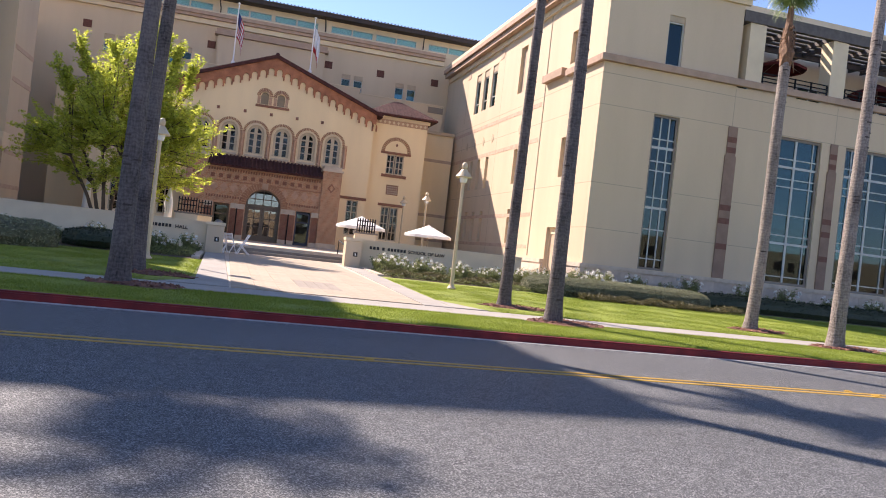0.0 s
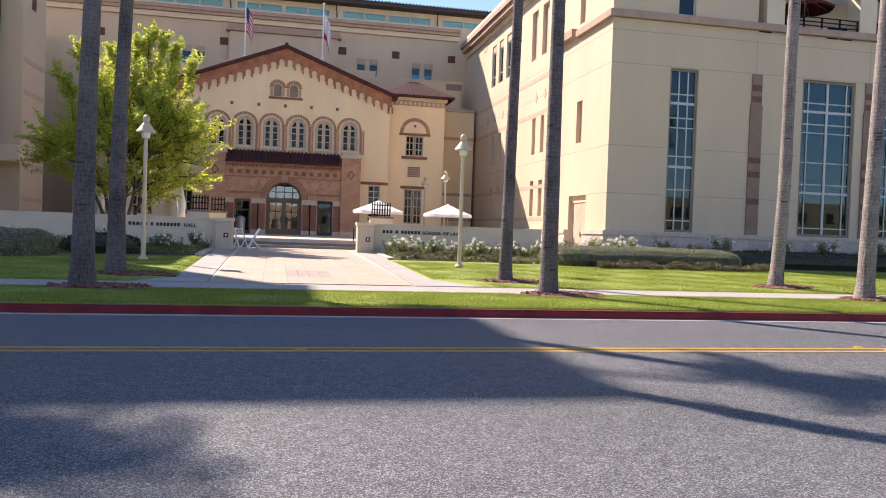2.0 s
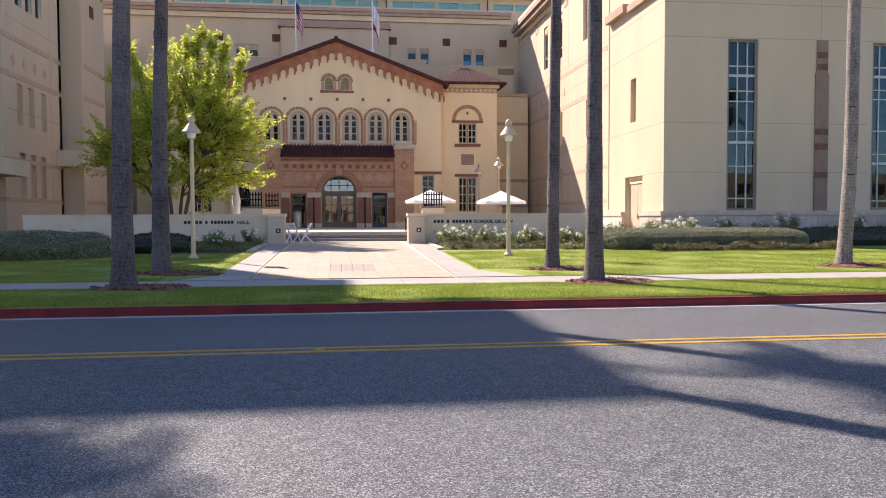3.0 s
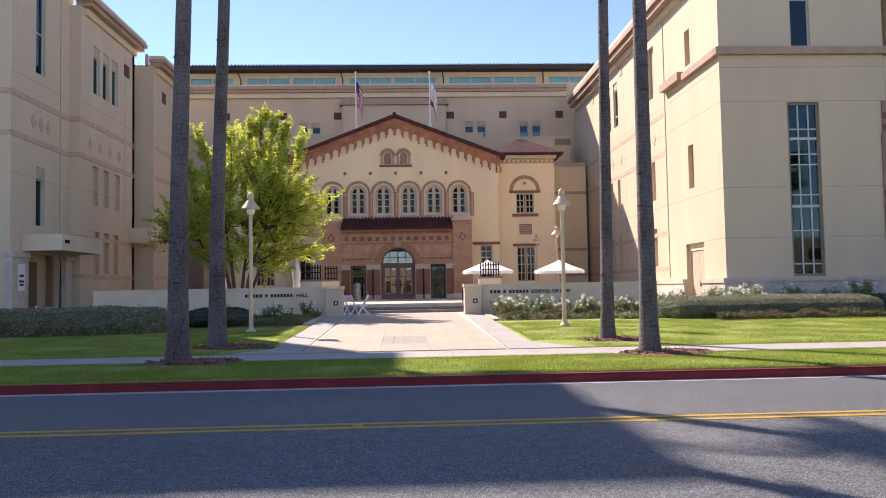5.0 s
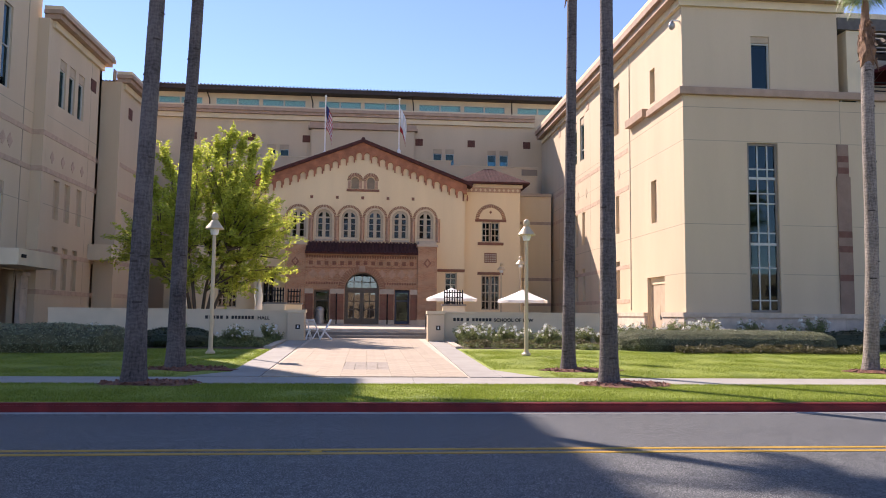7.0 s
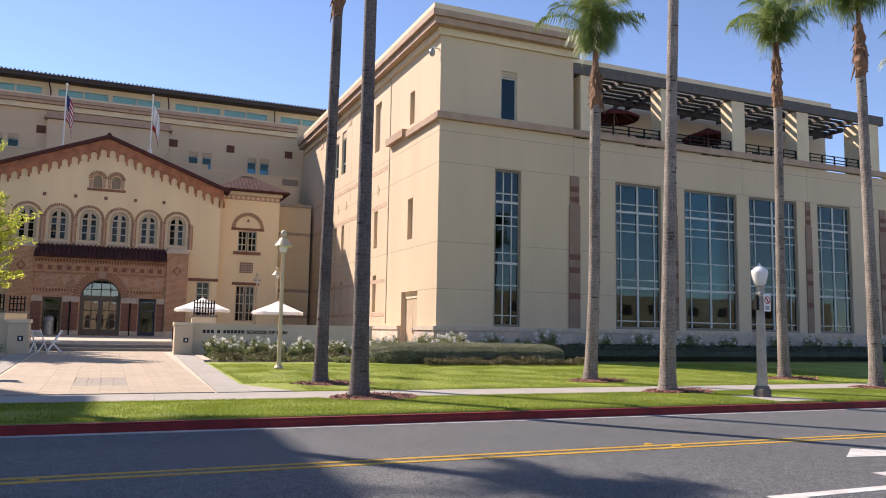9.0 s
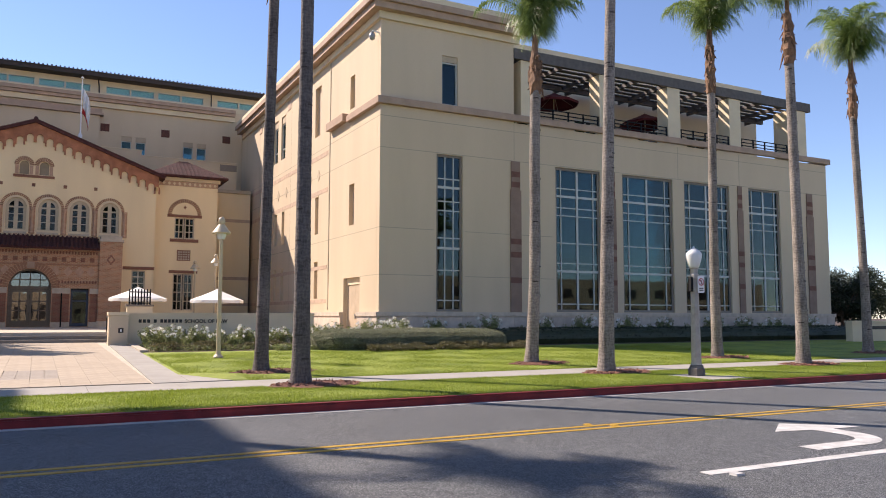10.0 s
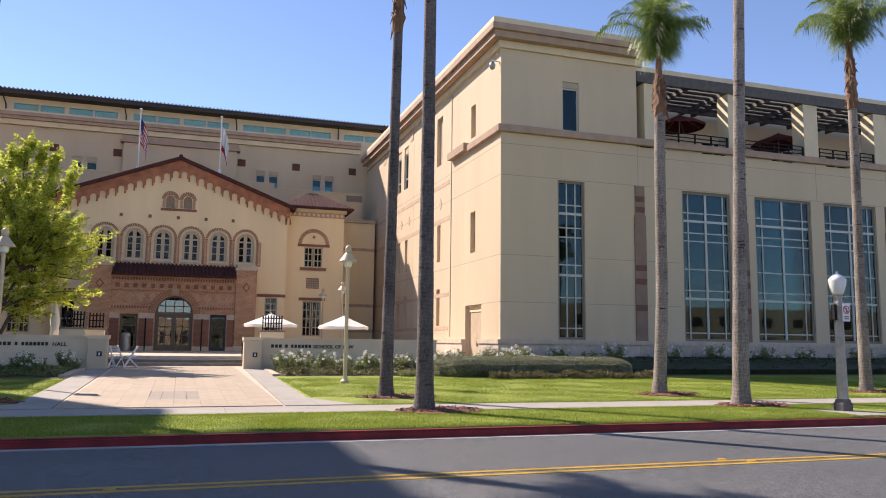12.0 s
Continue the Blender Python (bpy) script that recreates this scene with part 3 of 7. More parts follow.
profile_band("cornice_cove", ((16.35, 16.72, 0.16),), wing, WX, 22.3, WY, 64.0, "stucco_trim")
profile_band("cornice", ((16.72, 17.06, 0.55), (17.065, 17.38, 0.72)), wing, WX, 22.55, WY, 64.0, "band")
profile_band("cornice_cap", ((17.385, 17.68, 0.66),), wing, WX, 22.5, WY, 64.0, "stucco_trim")
bm = boxes((WX - 0.22, 47.55, WY - 0.22, WY + 0.02, 12.06, 12.42), (47.28, 47.55, WY + 0.024, 60, 12.06, 12.42), (WX - 0.22, WX + 0.02, WY + 0.024, 38.4, 12.06, 12.42))
bmesh.ops.bevel(bm, geom=bm.edges[:], offset=0.02, segments=1, affect="EDGES")
part("string_course", bm, "band", wing)
part("ledge", boxes((WX - 0.32, WX + 0.02, 38.7, 41.5, 12.2, 12.62)), "band", wing)
# scored lines of the stucco
bm = bmesh.new()
for z in (11.5, 9.92, 5.97, 3.67):
    for a, b in ((WX, 17.2), (19.0, 21.7), (22.45, 24.5)) if z < 9.9 else ((WX, 47.3),):
        slab(SW, a, b, z - 0.018, z + 0.018, -0.003, 0.01, bm)
    slab(WF, WY, 64.0 if z not in (3.67,) else 36.6, z - 0.018, z + 0.018, -0.003, 0.01, bm)
for x in (22.0, 28.56, 33.7, 38.9, 44.5):
    slab(SW, x - 0.018, x + 0.018, 9.95, 11.9, -0.003, 0.01, bm)
slab(WF, 41.56, 41.68, 2.0, 16.3, -0.03, 0.01, bm)
for y in (49.6, 58.2):
    slab(WF, y - 0.02, y + 0.02, 2.0, 16.3, -0.003, 0.01, bm)
part("score_line", bm, "joint", wing)
# coloured bands, diamonds and tiles on the court side
bm = bmesh.new()
for z in (11.1, 8.95):
    slab(WF, 41.9, 63.9, z - 0.13, z + 0.13, -0.012, 0.01, bm)
for z in (4.45, 2.5):
    slab(WF, 41.9, 63.9, z - 0.11, z + 0.11, -0.012, 0.01, bm)
part("colour_band", bm, "pink", wing)


def diamond(place, u, v, r, parent, material, name="diamond"):
    bm = bmesh.new()
    vs = [bm.verts.new(place(u + a * r * 0.8, v + b * r, -0.02)) for a, b in ((0, -1), (1, 0), (0, 1), (-1, 0))]
    f = bm.faces.new(vs)
    got = bmesh.ops.extrude_face_region(bm, geom=[f])
    bmesh.ops.translate(bm, vec=Vector(place(0, 0, 0.03)) - Vector(place(0, 0, 0)), verts=[v for v in got["geom"] if isinstance(v, bmesh.types.BMVert)])
    part(name, bm, material, parent)


for y in (43.6, 45.2, 50.6, 52.6, 54.6, 56.6):
    diamond(WF, y, 10.0, 0.34, wing, "tan_panel")
for y in (50.2, 58.0):
    part("wall_tile", slab(WF, y - 0.36, y + 0.36, 15.6, 16.25, -0.03, 0.02), "pink", wing)
# stone base with cap
plinth = structure(holder("plinth_east", WX, WY, 0.3), "pale stone base course of the wing", "plinth")
x = WX - 0.14
while x < 47.4:
    w = min(1.55, 47.45 - x)
    for z0, z1 in ((0.3, 0.98), (0.99, 1.64)):
        part("stone_block", boxes((x + 0.006, x + w - 0.006, WY - 0.15, WY - 0.004, z0, z1)), "plinth", plinth)
    x += w
for a, b in ((WY - 0.15, 36.6), (39.1, 44.0), (44.0, 49.0), (49.0, 54.0), (54.0, 60.0)):
    part("stone_block", boxes((WX - 0.16, WX - 0.004, a + 0.006, b - 0.006, 0.3, 1.64)), "plinth", plinth)
part("cap", boxes((WX - 0.22, 47.5, WY - 0.22, WY - 0.004, 1.65, 1.86), (WX - 0.22, WX - 0.004, WY + 0.0, 36.62, 1.65, 1.86), (WX - 0.22, WX - 0.004, 39.08, 60, 1.65, 1.86)), "stone", plinth)
# brown pilaster panels
for a, b in ((21.72, 22.4), (28.25, 28.85), (38.62, 39.12), (45.1, 45.8)):
    p = structure(holder("wall_panel", (a + b) / 2, WY, 1.87), "brown wall panel with darker brick bands", "wall panel")
    part("panel", boxes((a, b, WY - 0.07, WY - 0.004, 1.87, 8.35), (a + 0.06, b - 0.06, WY - 0.06, WY - 0.004, 8.354, 9.9)), "brown_panel", p)
    for z in (3.4, 4.75, 5.45, 8.5, 9.05):
        inset = 0.064 if z > 8.35 else 0.004
        part("brick_band", boxes((a + inset, b - inset, WY - (0.064 if z > 8.35 else 0.075), WY - 0.05, z, z + 0.3)), "band_brown", p)
# windows
rows10 = (0.055, 0.28, 0.335, 0.475, 0.665, 0.72, 0.80, 0.855)
window(SW, *tall, 1.89, 9.87, (0.36, 0.68), (0.07, 0.26, 0.40, 0.465, 0.64, 0.70, 0.79, 0.845), "tall narrow gridded window with pale bars", heavy=(0.40, 0.79), bar=0.042, rim=0.12)
for a, b in wide:
    window(SW, a, b, 1.89, 9.86, (0.14, 0.5, 0.86), rows10, "tall wide gridded window with pale bars", heavy=(0.5, 0.28, 0.80), bar=0.042, rim=0.14)
for x0, x1, low in ((24.85, 26.2, 4.9), (26.25, 27.6, 7.0), (29.55, 31.25, 7.2), (34.35, 36.05, 7.6), (31.35, 33.05, 8.7)):
    part("roller_blind", boxes((x0, x1, WY + 0.3, WY + 0.32, low, 9.7)), "blind", wing, "pale roller blind behind the glass")
window(SW, *upper, 12.46, 14.72, (), (), "narrow blue window under a tan panel", rim=0.07, bar_mat="mullion", frame_mat="mullion")
part("lintel_panel", slab(SW, *upper, 14.73, 15.04, 0.06, 0.2), "tan_panel", wing)
for z0, z1 in ((6.45, 8.65), (12.75, 14.55)):
    part("slot_back", slab(WF, 37.55, 38.4, z0 - 0.05, z1 + 0.05, 0.22, 0.3), "tan_panel", wing)
for hole in deep:
    ys, zs = [p[0] for p in hole], [p[1] for p in hole]
    if zs[0] > 12 and ys[0] > 50:
        window(WF, min(ys), max(ys), min(zs), max(zs) - 0.5, (), (0.3,), "narrow upper window under a tan panel", rim=0.07, frame_mat="mullion")
        part("lintel_panel", slab(WF, min(ys), max(ys), max(zs) - 0.49, max(zs), 0.06, 0.2), "tan_panel", wing)
    else:
        part("slot_back", slab(WF, min(ys) - 0.05, max(ys) + 0.05, min(zs) - 0.05, max(zs) + 0.05, 0.2, 0.3), "tan_panel", wing)
door = structure(holder("door_east", WX + 0.2, 37.8, 0.4), "tan metal double door in a deep opening", "door")
for y0, y1 in ((36.75, 37.84), (37.86, 38.95)):
    leaf = part("door_leaf", boxes((WX + 0.22, WX + 0.28, y0, y1, 0.5, 3.3)), "tan_panel", door)
part("door_frame", boxes((WX + 0.18, WX + 0.36, 36.66, 36.74, 0.4, 3.4), (WX + 0.18, WX + 0.36, 38.96, 39.04, 0.4, 3.4), (WX + 0.18, WX + 0.36, 36.66, 39.04, 3.304, 3.65)), "stucco_trim", door)
part("door_handle", boxes((WX + 0.15, WX + 0.21, 37.7, 37.74, 1.5, 1.75)), "grey_metal", door, "grey door pull")
# security camera on the corner
cam_box = tagged(holder("security_camera", WX - 0.1, WY + 0.15, 15.6), "grey dome security camera on the wall corner", "camera")
bm = bmesh.new()
rod(bm, (WX, WY + 0.3, 15.75), (WX - 0.35, WY + 0.3, 15.75), 0.04)
part("bracket", bm, "white_plastic", cam_box)
bm = bmesh.new()
lathe(bm, [(0.04, 0.3), (0.14, 0.15), (0.16, 0.05), (0.12, -0.1), (0.03, -0.17)], (WX - 0.35, WY + 0.3, 15.45), 14)
part("dome", bm, "grey_metal", cam_box, smooth=True)

# ---- roof terrace with pergola ----
terrace = structure(holder("terrace", 34, WY + 2, 12.0), "roof terrace room behind the pergola, cream stucco", "building")
part("terrace_wall", plate(rect(22.05, 46.4, 12.0, 17.0), [rect(a, a + 1.9, 12.05, 14.3) for a in (24.4, 29.7, 35.0, 39.4)], 0.3, facing_street(39.0)), "stucco", terrace)
part("terrace_end", boxes((46.1, 46.4, 39.31, 60, 12.0, 17.0)), "stucco", terrace)
part("parapet", boxes((22.02, 46.8, 38.75, 39.3, 17.01, 18.42)), "stucco_trim", terrace)
part("terrace_roof", boxes((22.05, 46.1, 39.31, 60, 16.7, 17.0)), "stucco_trim", terrace)
for a in (24.4, 29.7, 35.0, 39.4):
    window(facing_street(39.0), a, a + 1.9, 12.05, 14.3, (0.5,), (0.75,), "terrace window with pale frame", frame_mat="mullion", depth=0.12)
pergola = tagged(holder("pergola", 34, WY + 1, 12.42), "dark timber pergola on cream square columns", "pergola")
for x in (23.0, 28.35, 33.55, 38.75):
    part("column", boxes((x - 0.5, x + 0.5, WY + 0.05, WY + 0.95, 12.424, 15.555)), "stucco_trim", pergola, "cream stucco column")
part("end_pier", boxes((44.1, 45.5, WY + 0.05, WY + 1.5, 12.424, 15.555)), "stucco_trim", pergola, "cream stucco pier")
part("beam", boxes((22.02, 45.9, WY - 0.05, WY + 0.2, 15.56, 16.14)), "pergola_wood", pergola)
part("beam", boxes((22.02, 45.6, WY + 3.6, WY + 3.8, 15.5, 15.9)), "pergola_wood", pergola)
for x in (22.6, 25.4, 27.9, 28.8, 30.9, 33.1, 34.0, 36.1, 38.3, 39.2, 41.3, 43.4, 44.9):
    part("rafter", boxes((x - 0.06, x + 0.06, WY + 0.21, 38.7, 15.56, 15.78)), "pergola_wood", pergola)
for k in range(7):
    y = WY + 0.62 + k * 0.6
    part("lath", boxes((22.05, 45.7, y - 0.16, y + 0.16, 15.785, 15.84)), "pergola_wood", pergola)
for x0, x1 in ((23.55, 27.8), (28.9, 33.0), (34.1, 38.2), (39.3, 43.65)):
    rail = tagged(holder("railing", (x0 + x1) / 2, WY + 0.1, 12.42), "black metal railing on the terrace edge", "railing", "terrace railings")
    for z in (12.6, 12.8, 13.02):
        part("rail", boxes((x0, x1, WY + 0.08, WY + 0.13, z, z + 0.05)), "black_metal", rail)
    n = 4
    for k in range(n + 1):
        x = x0 + 0.04 + (x1 - x0 - 0.08) * k / n
        part("post", boxes((x - 0.035, x + 0.035, WY + 0.07, WY + 0.14, 12.424, 13.07)), "black_metal", rail)


def parasol(x, y, z0, height, radius, material, label, sides=8):
    """A market umbrella: pole, base, ribbed canopy with a hanging edge."""
    u = tagged(holder("parasol", x, y, z0), label, "parasol")
    bm = bmesh.new()
    rod(bm, (x, y, z0 + 0.05), (x, y, z0 + height + 0.08), 0.03, 0.025, 10)
    part("pole", bm, "frame_wood", u)
    bm = bmesh.new()
    lathe(bm, [(0.32, 0), (0.32, 0.05), (0.06, 0.09), (0.05, 0.3)], (x, y, z0), 16)
    part("base", bm, "grey_metal", u)
    bm = bmesh.new()
    drop = radius * 0.42
    top = bm.verts.new((x, y, z0 + height))
    rings = []
    for f in (0.35, 0.7, 1.0):
        ring = []
        for k in range(sides * 2):
            a = math.pi * k / sides
            sag = 1.0 if k % 2 == 0 else 0.955
            ring.append(bm.verts.new((x + radius * f * sag * math.cos(a), y + radius * f * sag * math.sin(a), z0 + height - drop * f ** 0.9 - (0 if k % 2 == 0 else 0.03 * f))))
        rings.append(ring)
    rings.append([bm.verts.new(v.co + Vector((0, 0, -0.14))) for v in rings[-1]])
    n = sides * 2
    for k in range(n):
        bm.faces.new((top, rings[0][k], rings[0][(k + 1) % n]))
        for a, b in zip(rings, rings[1:]):
            bm.faces.new((a[k], b[k], b[(k + 1) % n], a[(k + 1) % n]))
    can = part("canopy", bm, material, u)
    md = can.modifiers.new("thick", "SOLIDIFY")
    md.thickness = 0.012
    for k in range(sides):
        a = 2 * math.pi * k / sides
        bm = bmesh.new()
        rod(bm, (x, y, z0 + height - 0.06), (x + radius * 0.97 * math.cos(a), y + radius * 0.97 * math.sin(a), z0 + height - drop - 0.04), 0.012, 0.01, 5)
        part("rib", bm, "frame_wood", u)
    return u


parasol(26.2, WY + 2.2, 12.1, 2.7, 1.45, "canvas_red", "dark red parasol open on the terrace")
parasol(33.9, WY + 3.0, 12.1, 2.6, 1.6, "canvas_red", "dark red parasol open under the pergola")

# ---- old hall: gabled front ----
GX, GY, HALF = -0.97, 54.31, 7.35
GF = facing_street(GY)
PEAK, EAVE = 13.85, 11.0
SLOPE = (PEAK - EAVE) / (HALF + 0.1)
hall = structure(holder("hall", GX, GY, 0.4), "old cream stucco hall with a brick-edged gable", "building")
bays = [-5.43, -3.63, -1.84, -0.04, 1.75, 3.54]
holes = [arch(x, 0.58, 6.85, 8.42) for x in bays] + [arch(x, 0.27, 10.5, 11.08, 8) for x in (GX - 0.53, GX + 0.59)]
holes += [rect(5.0, 5.85, 2.1, 4.62), rect(-7.79, -6.94, 2.1, 4.62)]
outline = [(GX - HALF, 0.3), (GX - 6.0 + 0.93, 0.3), (GX - 5.07, 5.5), (GX + 5.0, 5.5), (GX + 5.0, 0.3), (GX + HALF, 0.3), (GX + HALF, EAVE - 0.1), (GX, PEAK - 0.14), (GX - HALF, EAVE - 0.1)]
part("gable_wall", plate(outline, holes, 0.4, GF), "stucco_old", hall)
part("side_wall", boxes((GX - HALF, GX - HALF + 0.4, GY + 0.404, 64, 0.3, EAVE - 0.1), (GX + HALF - 0.4, GX + HALF, GY + 0.404, 64, 0.3, EAVE - 0.1)), "stucco_old", hall)
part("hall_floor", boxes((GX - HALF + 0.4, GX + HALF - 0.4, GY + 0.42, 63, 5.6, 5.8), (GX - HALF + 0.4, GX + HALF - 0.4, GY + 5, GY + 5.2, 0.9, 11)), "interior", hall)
# corbelled brick edge under the rake: a band with round-topped notches
pitch = 0.56
bm = bmesh.new()
for side in (-1, 1):
    n = int((HALF + 0.1) / pitch)
    for k in range(n + 1):
        u = k * pitch
        if u > HALF + 0.05:
            break
        top = PEAK - 0.02 - SLOPE * u
        u2 = min(u + pitch, HALF + 0.12)
        notch = 0.19
        c = (u + u2) / 2
        low = top - 0.62 - SLOPE * pitch
        pts = [(u, top), (u, low - 0.42)]
        pts += [(c - notch, low - 0.42)]
        for j in range(7):
            t = math.pi - math.pi * j / 6
            pts.append((c + notch * math.cos(t), low - 0.1 + notch * math.sin(t)))
        pts += [(c + notch, low - 0.42), (u2, low - 0.42), (u2, PEAK - 0.02 - SLOPE * u2)]
        front = [bm.verts.new((GX + side * a, GY - 0.16, b)) for a, b in pts]
        back = [bm.verts.new((GX + side * a, GY - 0.003, b)) for a, b in pts]
        es = [bm.edges.new((front[i], front[(i + 1) % len(front)])) for i in range(len(front))]
        bmesh.ops.triangle_fill(bm, use_beauty=True, edges=es)
        for i in range(len(front)):
            j = (i + 1) % len(front)
            bm.faces.new((front[i], front[j], back[j], back[i]))
part("corbel_table", bm, "terracotta", hall, "red-brown brick corbel table under the gable")
# tiled roof of the hall
roof = part("roof", bmesh.new(), "roof_tile", hall, "dark red clay tile roof")
bm = bmesh.new()
for side in (-1, 1):
    a = [(GX + side * u, y, PEAK + 0.1 - SLOPE * u + dz) for dz in (0, -0.14) for u, y in ((0, GY - 0.35), (HALF + 0.5, GY - 0.35), (HALF + 0.5, 64.3), (0, 64.3))]
    vs = [bm.verts.new(p) for p in a]
    for f in ((0, 1, 2, 3), (7, 6, 5, 4), (0, 4, 5, 1), (1, 5, 6, 2), (2, 6, 7, 3), (3, 7, 4, 0)):
        bm.faces.new([vs[i] for i in f])
roof.data = mesh_of("roof", bm, "roof_tile")
bm = bmesh.new()
for side in (-1, 1):
    for k in range(34):
        y = GY - 0.3 + k * 0.3
        rod(bm, (GX + side * 0.05, y, PEAK + 0.13), (GX + side * (HALF + 0.55), y, PEAK + 0.13 - SLOPE * (HALF + 0.5)), 0.06, sides=6)
tagged(part("tile_rows", bm, "roof_tile", hall), kind="stuff")
bm = bmesh.new()
rod(bm, (GX, GY - 0.4, PEAK + 0.18), (GX, 64.3, PEAK + 0.18), 0.13, sides=10)
part("ridge", bm, "roof_tile", hall)


def ring_of_bricks(parent, c, spring, r0, r1, place, n=19, start=0.0, end=math.pi, material="voussoir", name="voussoir"):
    """The separate bricks of an arch."""
    for k in range(n):
        a0, a1 = start + (end - start) * (k + 0.12) / n, start + (end - start) * (k + 0.88) / n
        bm = bmesh.new()
        pts = [(c + r * math.cos(a), spring + r * math.sin(a)) for r, a in ((r0, a0), (r1, a0), (r1, a1), (r0, a1))]
        f = bm.faces.new([bm.verts.new(place(u, v, -0.03)) for u, v in pts])
        got = bmesh.ops.extrude_face_region(bm, geom=[f])
        bmesh.ops.translate(bm, vec=Vector(place(0, 0, 0.05)) - Vector(place(0, 0, 0)), verts=[v for v in got["geom"] if isinstance(v, bmesh.types.BMVert)])
        part(name, bm, material, parent)


def arched_frame(bm, place, c, half, v0, spring, w, d0, d1):
    o, i = arch(c, half, v0, spring), arch(c, half - w, v0 + w, spring)
    n = len(o)
    f = [[bm.verts.new(place(u, v, d)) for u, v in loop] for d in (d0, d1) for loop in (o, i)]
    for k in range(n):
        j = (k + 1) % n
        bm.faces.new((f[0][k], f[0][j], f[1][j], f[1][k]))
        bm.faces.new((f[2][k], f[2][j], f[3][j], f[3][k]))
        bm.faces.new((f[1][k], f[1][j], f[3][j], f[3][k]))
        bm.faces.new((f[0][k], f[0][j], f[2][j], f[2][k]))


for x in bays:
    w = structure(holder("arched_window", x, GY + 0.2, 6.85), "arched casement window with pale wooden frame", "window")
    bm = bmesh.new()
    arched_frame(bm, GF, x, 0.575, 6.86, 8.42, 0.18, 0.10, 0.22)
    slab(GF, x - 0.115, x + 0.115, 6.99, 8.86, 0.09, 0.2, bm)
    slab(GF, x - 0.44, x - 0.075, 8.36, 8.46, 0.10, 0.2, bm)
    slab(GF, x + 0.075, x + 0.44, 8.36, 8.46, 0.10, 0.2, bm)
    part("window_frame", bm, "frame_wood", w)
    bm = bmesh.new()
    for s in (-1, 1):
        for z in (7.5, 7.98):
            slab(GF, x + s * 0.26 - 0.18, x + s * 0.26 + 0.18, z - 0.025, z + 0.025, 0.13, 0.17, bm)
    part("glazing_bars", bm, "frame_wood", w)
    for s in (-1, 1):
        for z0, z1 in ((6.99, 7.475), (7.525, 7.955), (8.005, 8.36)):
            pane(GF, x + s * 0.255 - 0.18, x + s * 0.255 + 0.18, z0, z1, 0.16, w, "glass_old")
        pane(GF, x + s * 0.255 - 0.17, x + s * 0.255 + 0.17, 8.46, 8.80, 0.16, w, "glass_old")
    part("window_sill", slab(GF, x - 0.62, x + 0.62, 6.72, 6.85, -0.1, 0.2), "stone", w)
    bm = bmesh.new()
    arched_frame(bm, GF, x, 0.70, 6.86, 8.42, 0.118, -0.03, 0.02)
    part("surround", bm, "stucco_trim", w, "cream moulded surround")
    ring_of_bricks(w, x, 8.42, 0.71, 0.885, GF, 23)
for x in [bays[0] - 0.9] + [(a + b) / 2 for a, b in zip(bays, bays[1:])] + [bays[-1] + 0.9]:
    c = structure(holder("colonnette", x, GY - 0.1, 6.75), "slender pink column between arched windows", "column")
    bm = bmesh.new()
    lathe(bm, [(0.13, 0), (0.13, 0.1), (0.085, 0.16), (0.075, 1.4), (0.09, 1.45), (0.14, 1.55), (0.14, 1.66)], (x, GY - 0.08, 6.75), 12)
    part("shaft", bm, "column_pink", c, smooth=False)
    part("jamb_bricks", slab(GF, x - 0.17, x + 0.17, 6.75, 8.44, -0.025, 0.02), "brick", c)
for x in [(a + b) / 2 for a, b in zip(bays, bays[1:])]:
    part("wall_tile", slab(GF, x - 0.1, x + 0.1, 9.74, 9.95, -0.03, 0.02), "brick_dark", hall)
for x in (GX - 0.53, GX + 0.59):
    w = structure(holder("gable_niche", x, GY, 10.5), "small arched niche with brick hood", "niche")
    part("niche_back", slab(GF, x - 0.3, x + 0.3, 10.45, 11.4, 0.18, 0.26), "gable_gap", w)
    ring_of_bricks(w, x, 11.08, 0.31, 0.56, GF, 13)
    for s in (-1, 1):
        part("jamb", slab(GF, x + s * 0.40 - 0.1, x + s * 0.40 + 0.1, 10.5, 11.06, -0.03, 0.02), "column_pink", w)
part("sill_bricks", slab(GF, GX - 1.12, GX + 1.2, 10.3, 10.46, -0.07, 0.02), "brick_dark", hall)

# ---- entrance porch ----
PY = 52.81
PF = facing_street(PY)
DC = -0.85
porch = structure(holder("porch", DC, PY, DECK_Z), "patterned brick entrance porch with three openings", "porch")
part("porch_wall", plate(rect(-4.72, 2.95, DECK_Z, 5.72), [arch(DC, 1.17, DECK_Z + 0.02, 3.3, 16), rect(-4.1, -3.05, DECK_Z + 0.02, 3.25), rect(1.4, 2.42, DECK_Z + 0.02, 3.3)], 0.5, PF), "brick", porch)
part("porch_return", boxes((-4.72, -4.3, PY + 0.504, GY - 0.003, DECK_Z, 5.72), (2.5, 2.95, PY + 0.504, GY - 0.003, DECK_Z, 5.72)), "brick", porch)
part("porch_floor", boxes((-4.3, 2.5, PY + 0.504, GY + 4.9, DECK_Z - 0.2, DECK_Z)), "stone", porch)
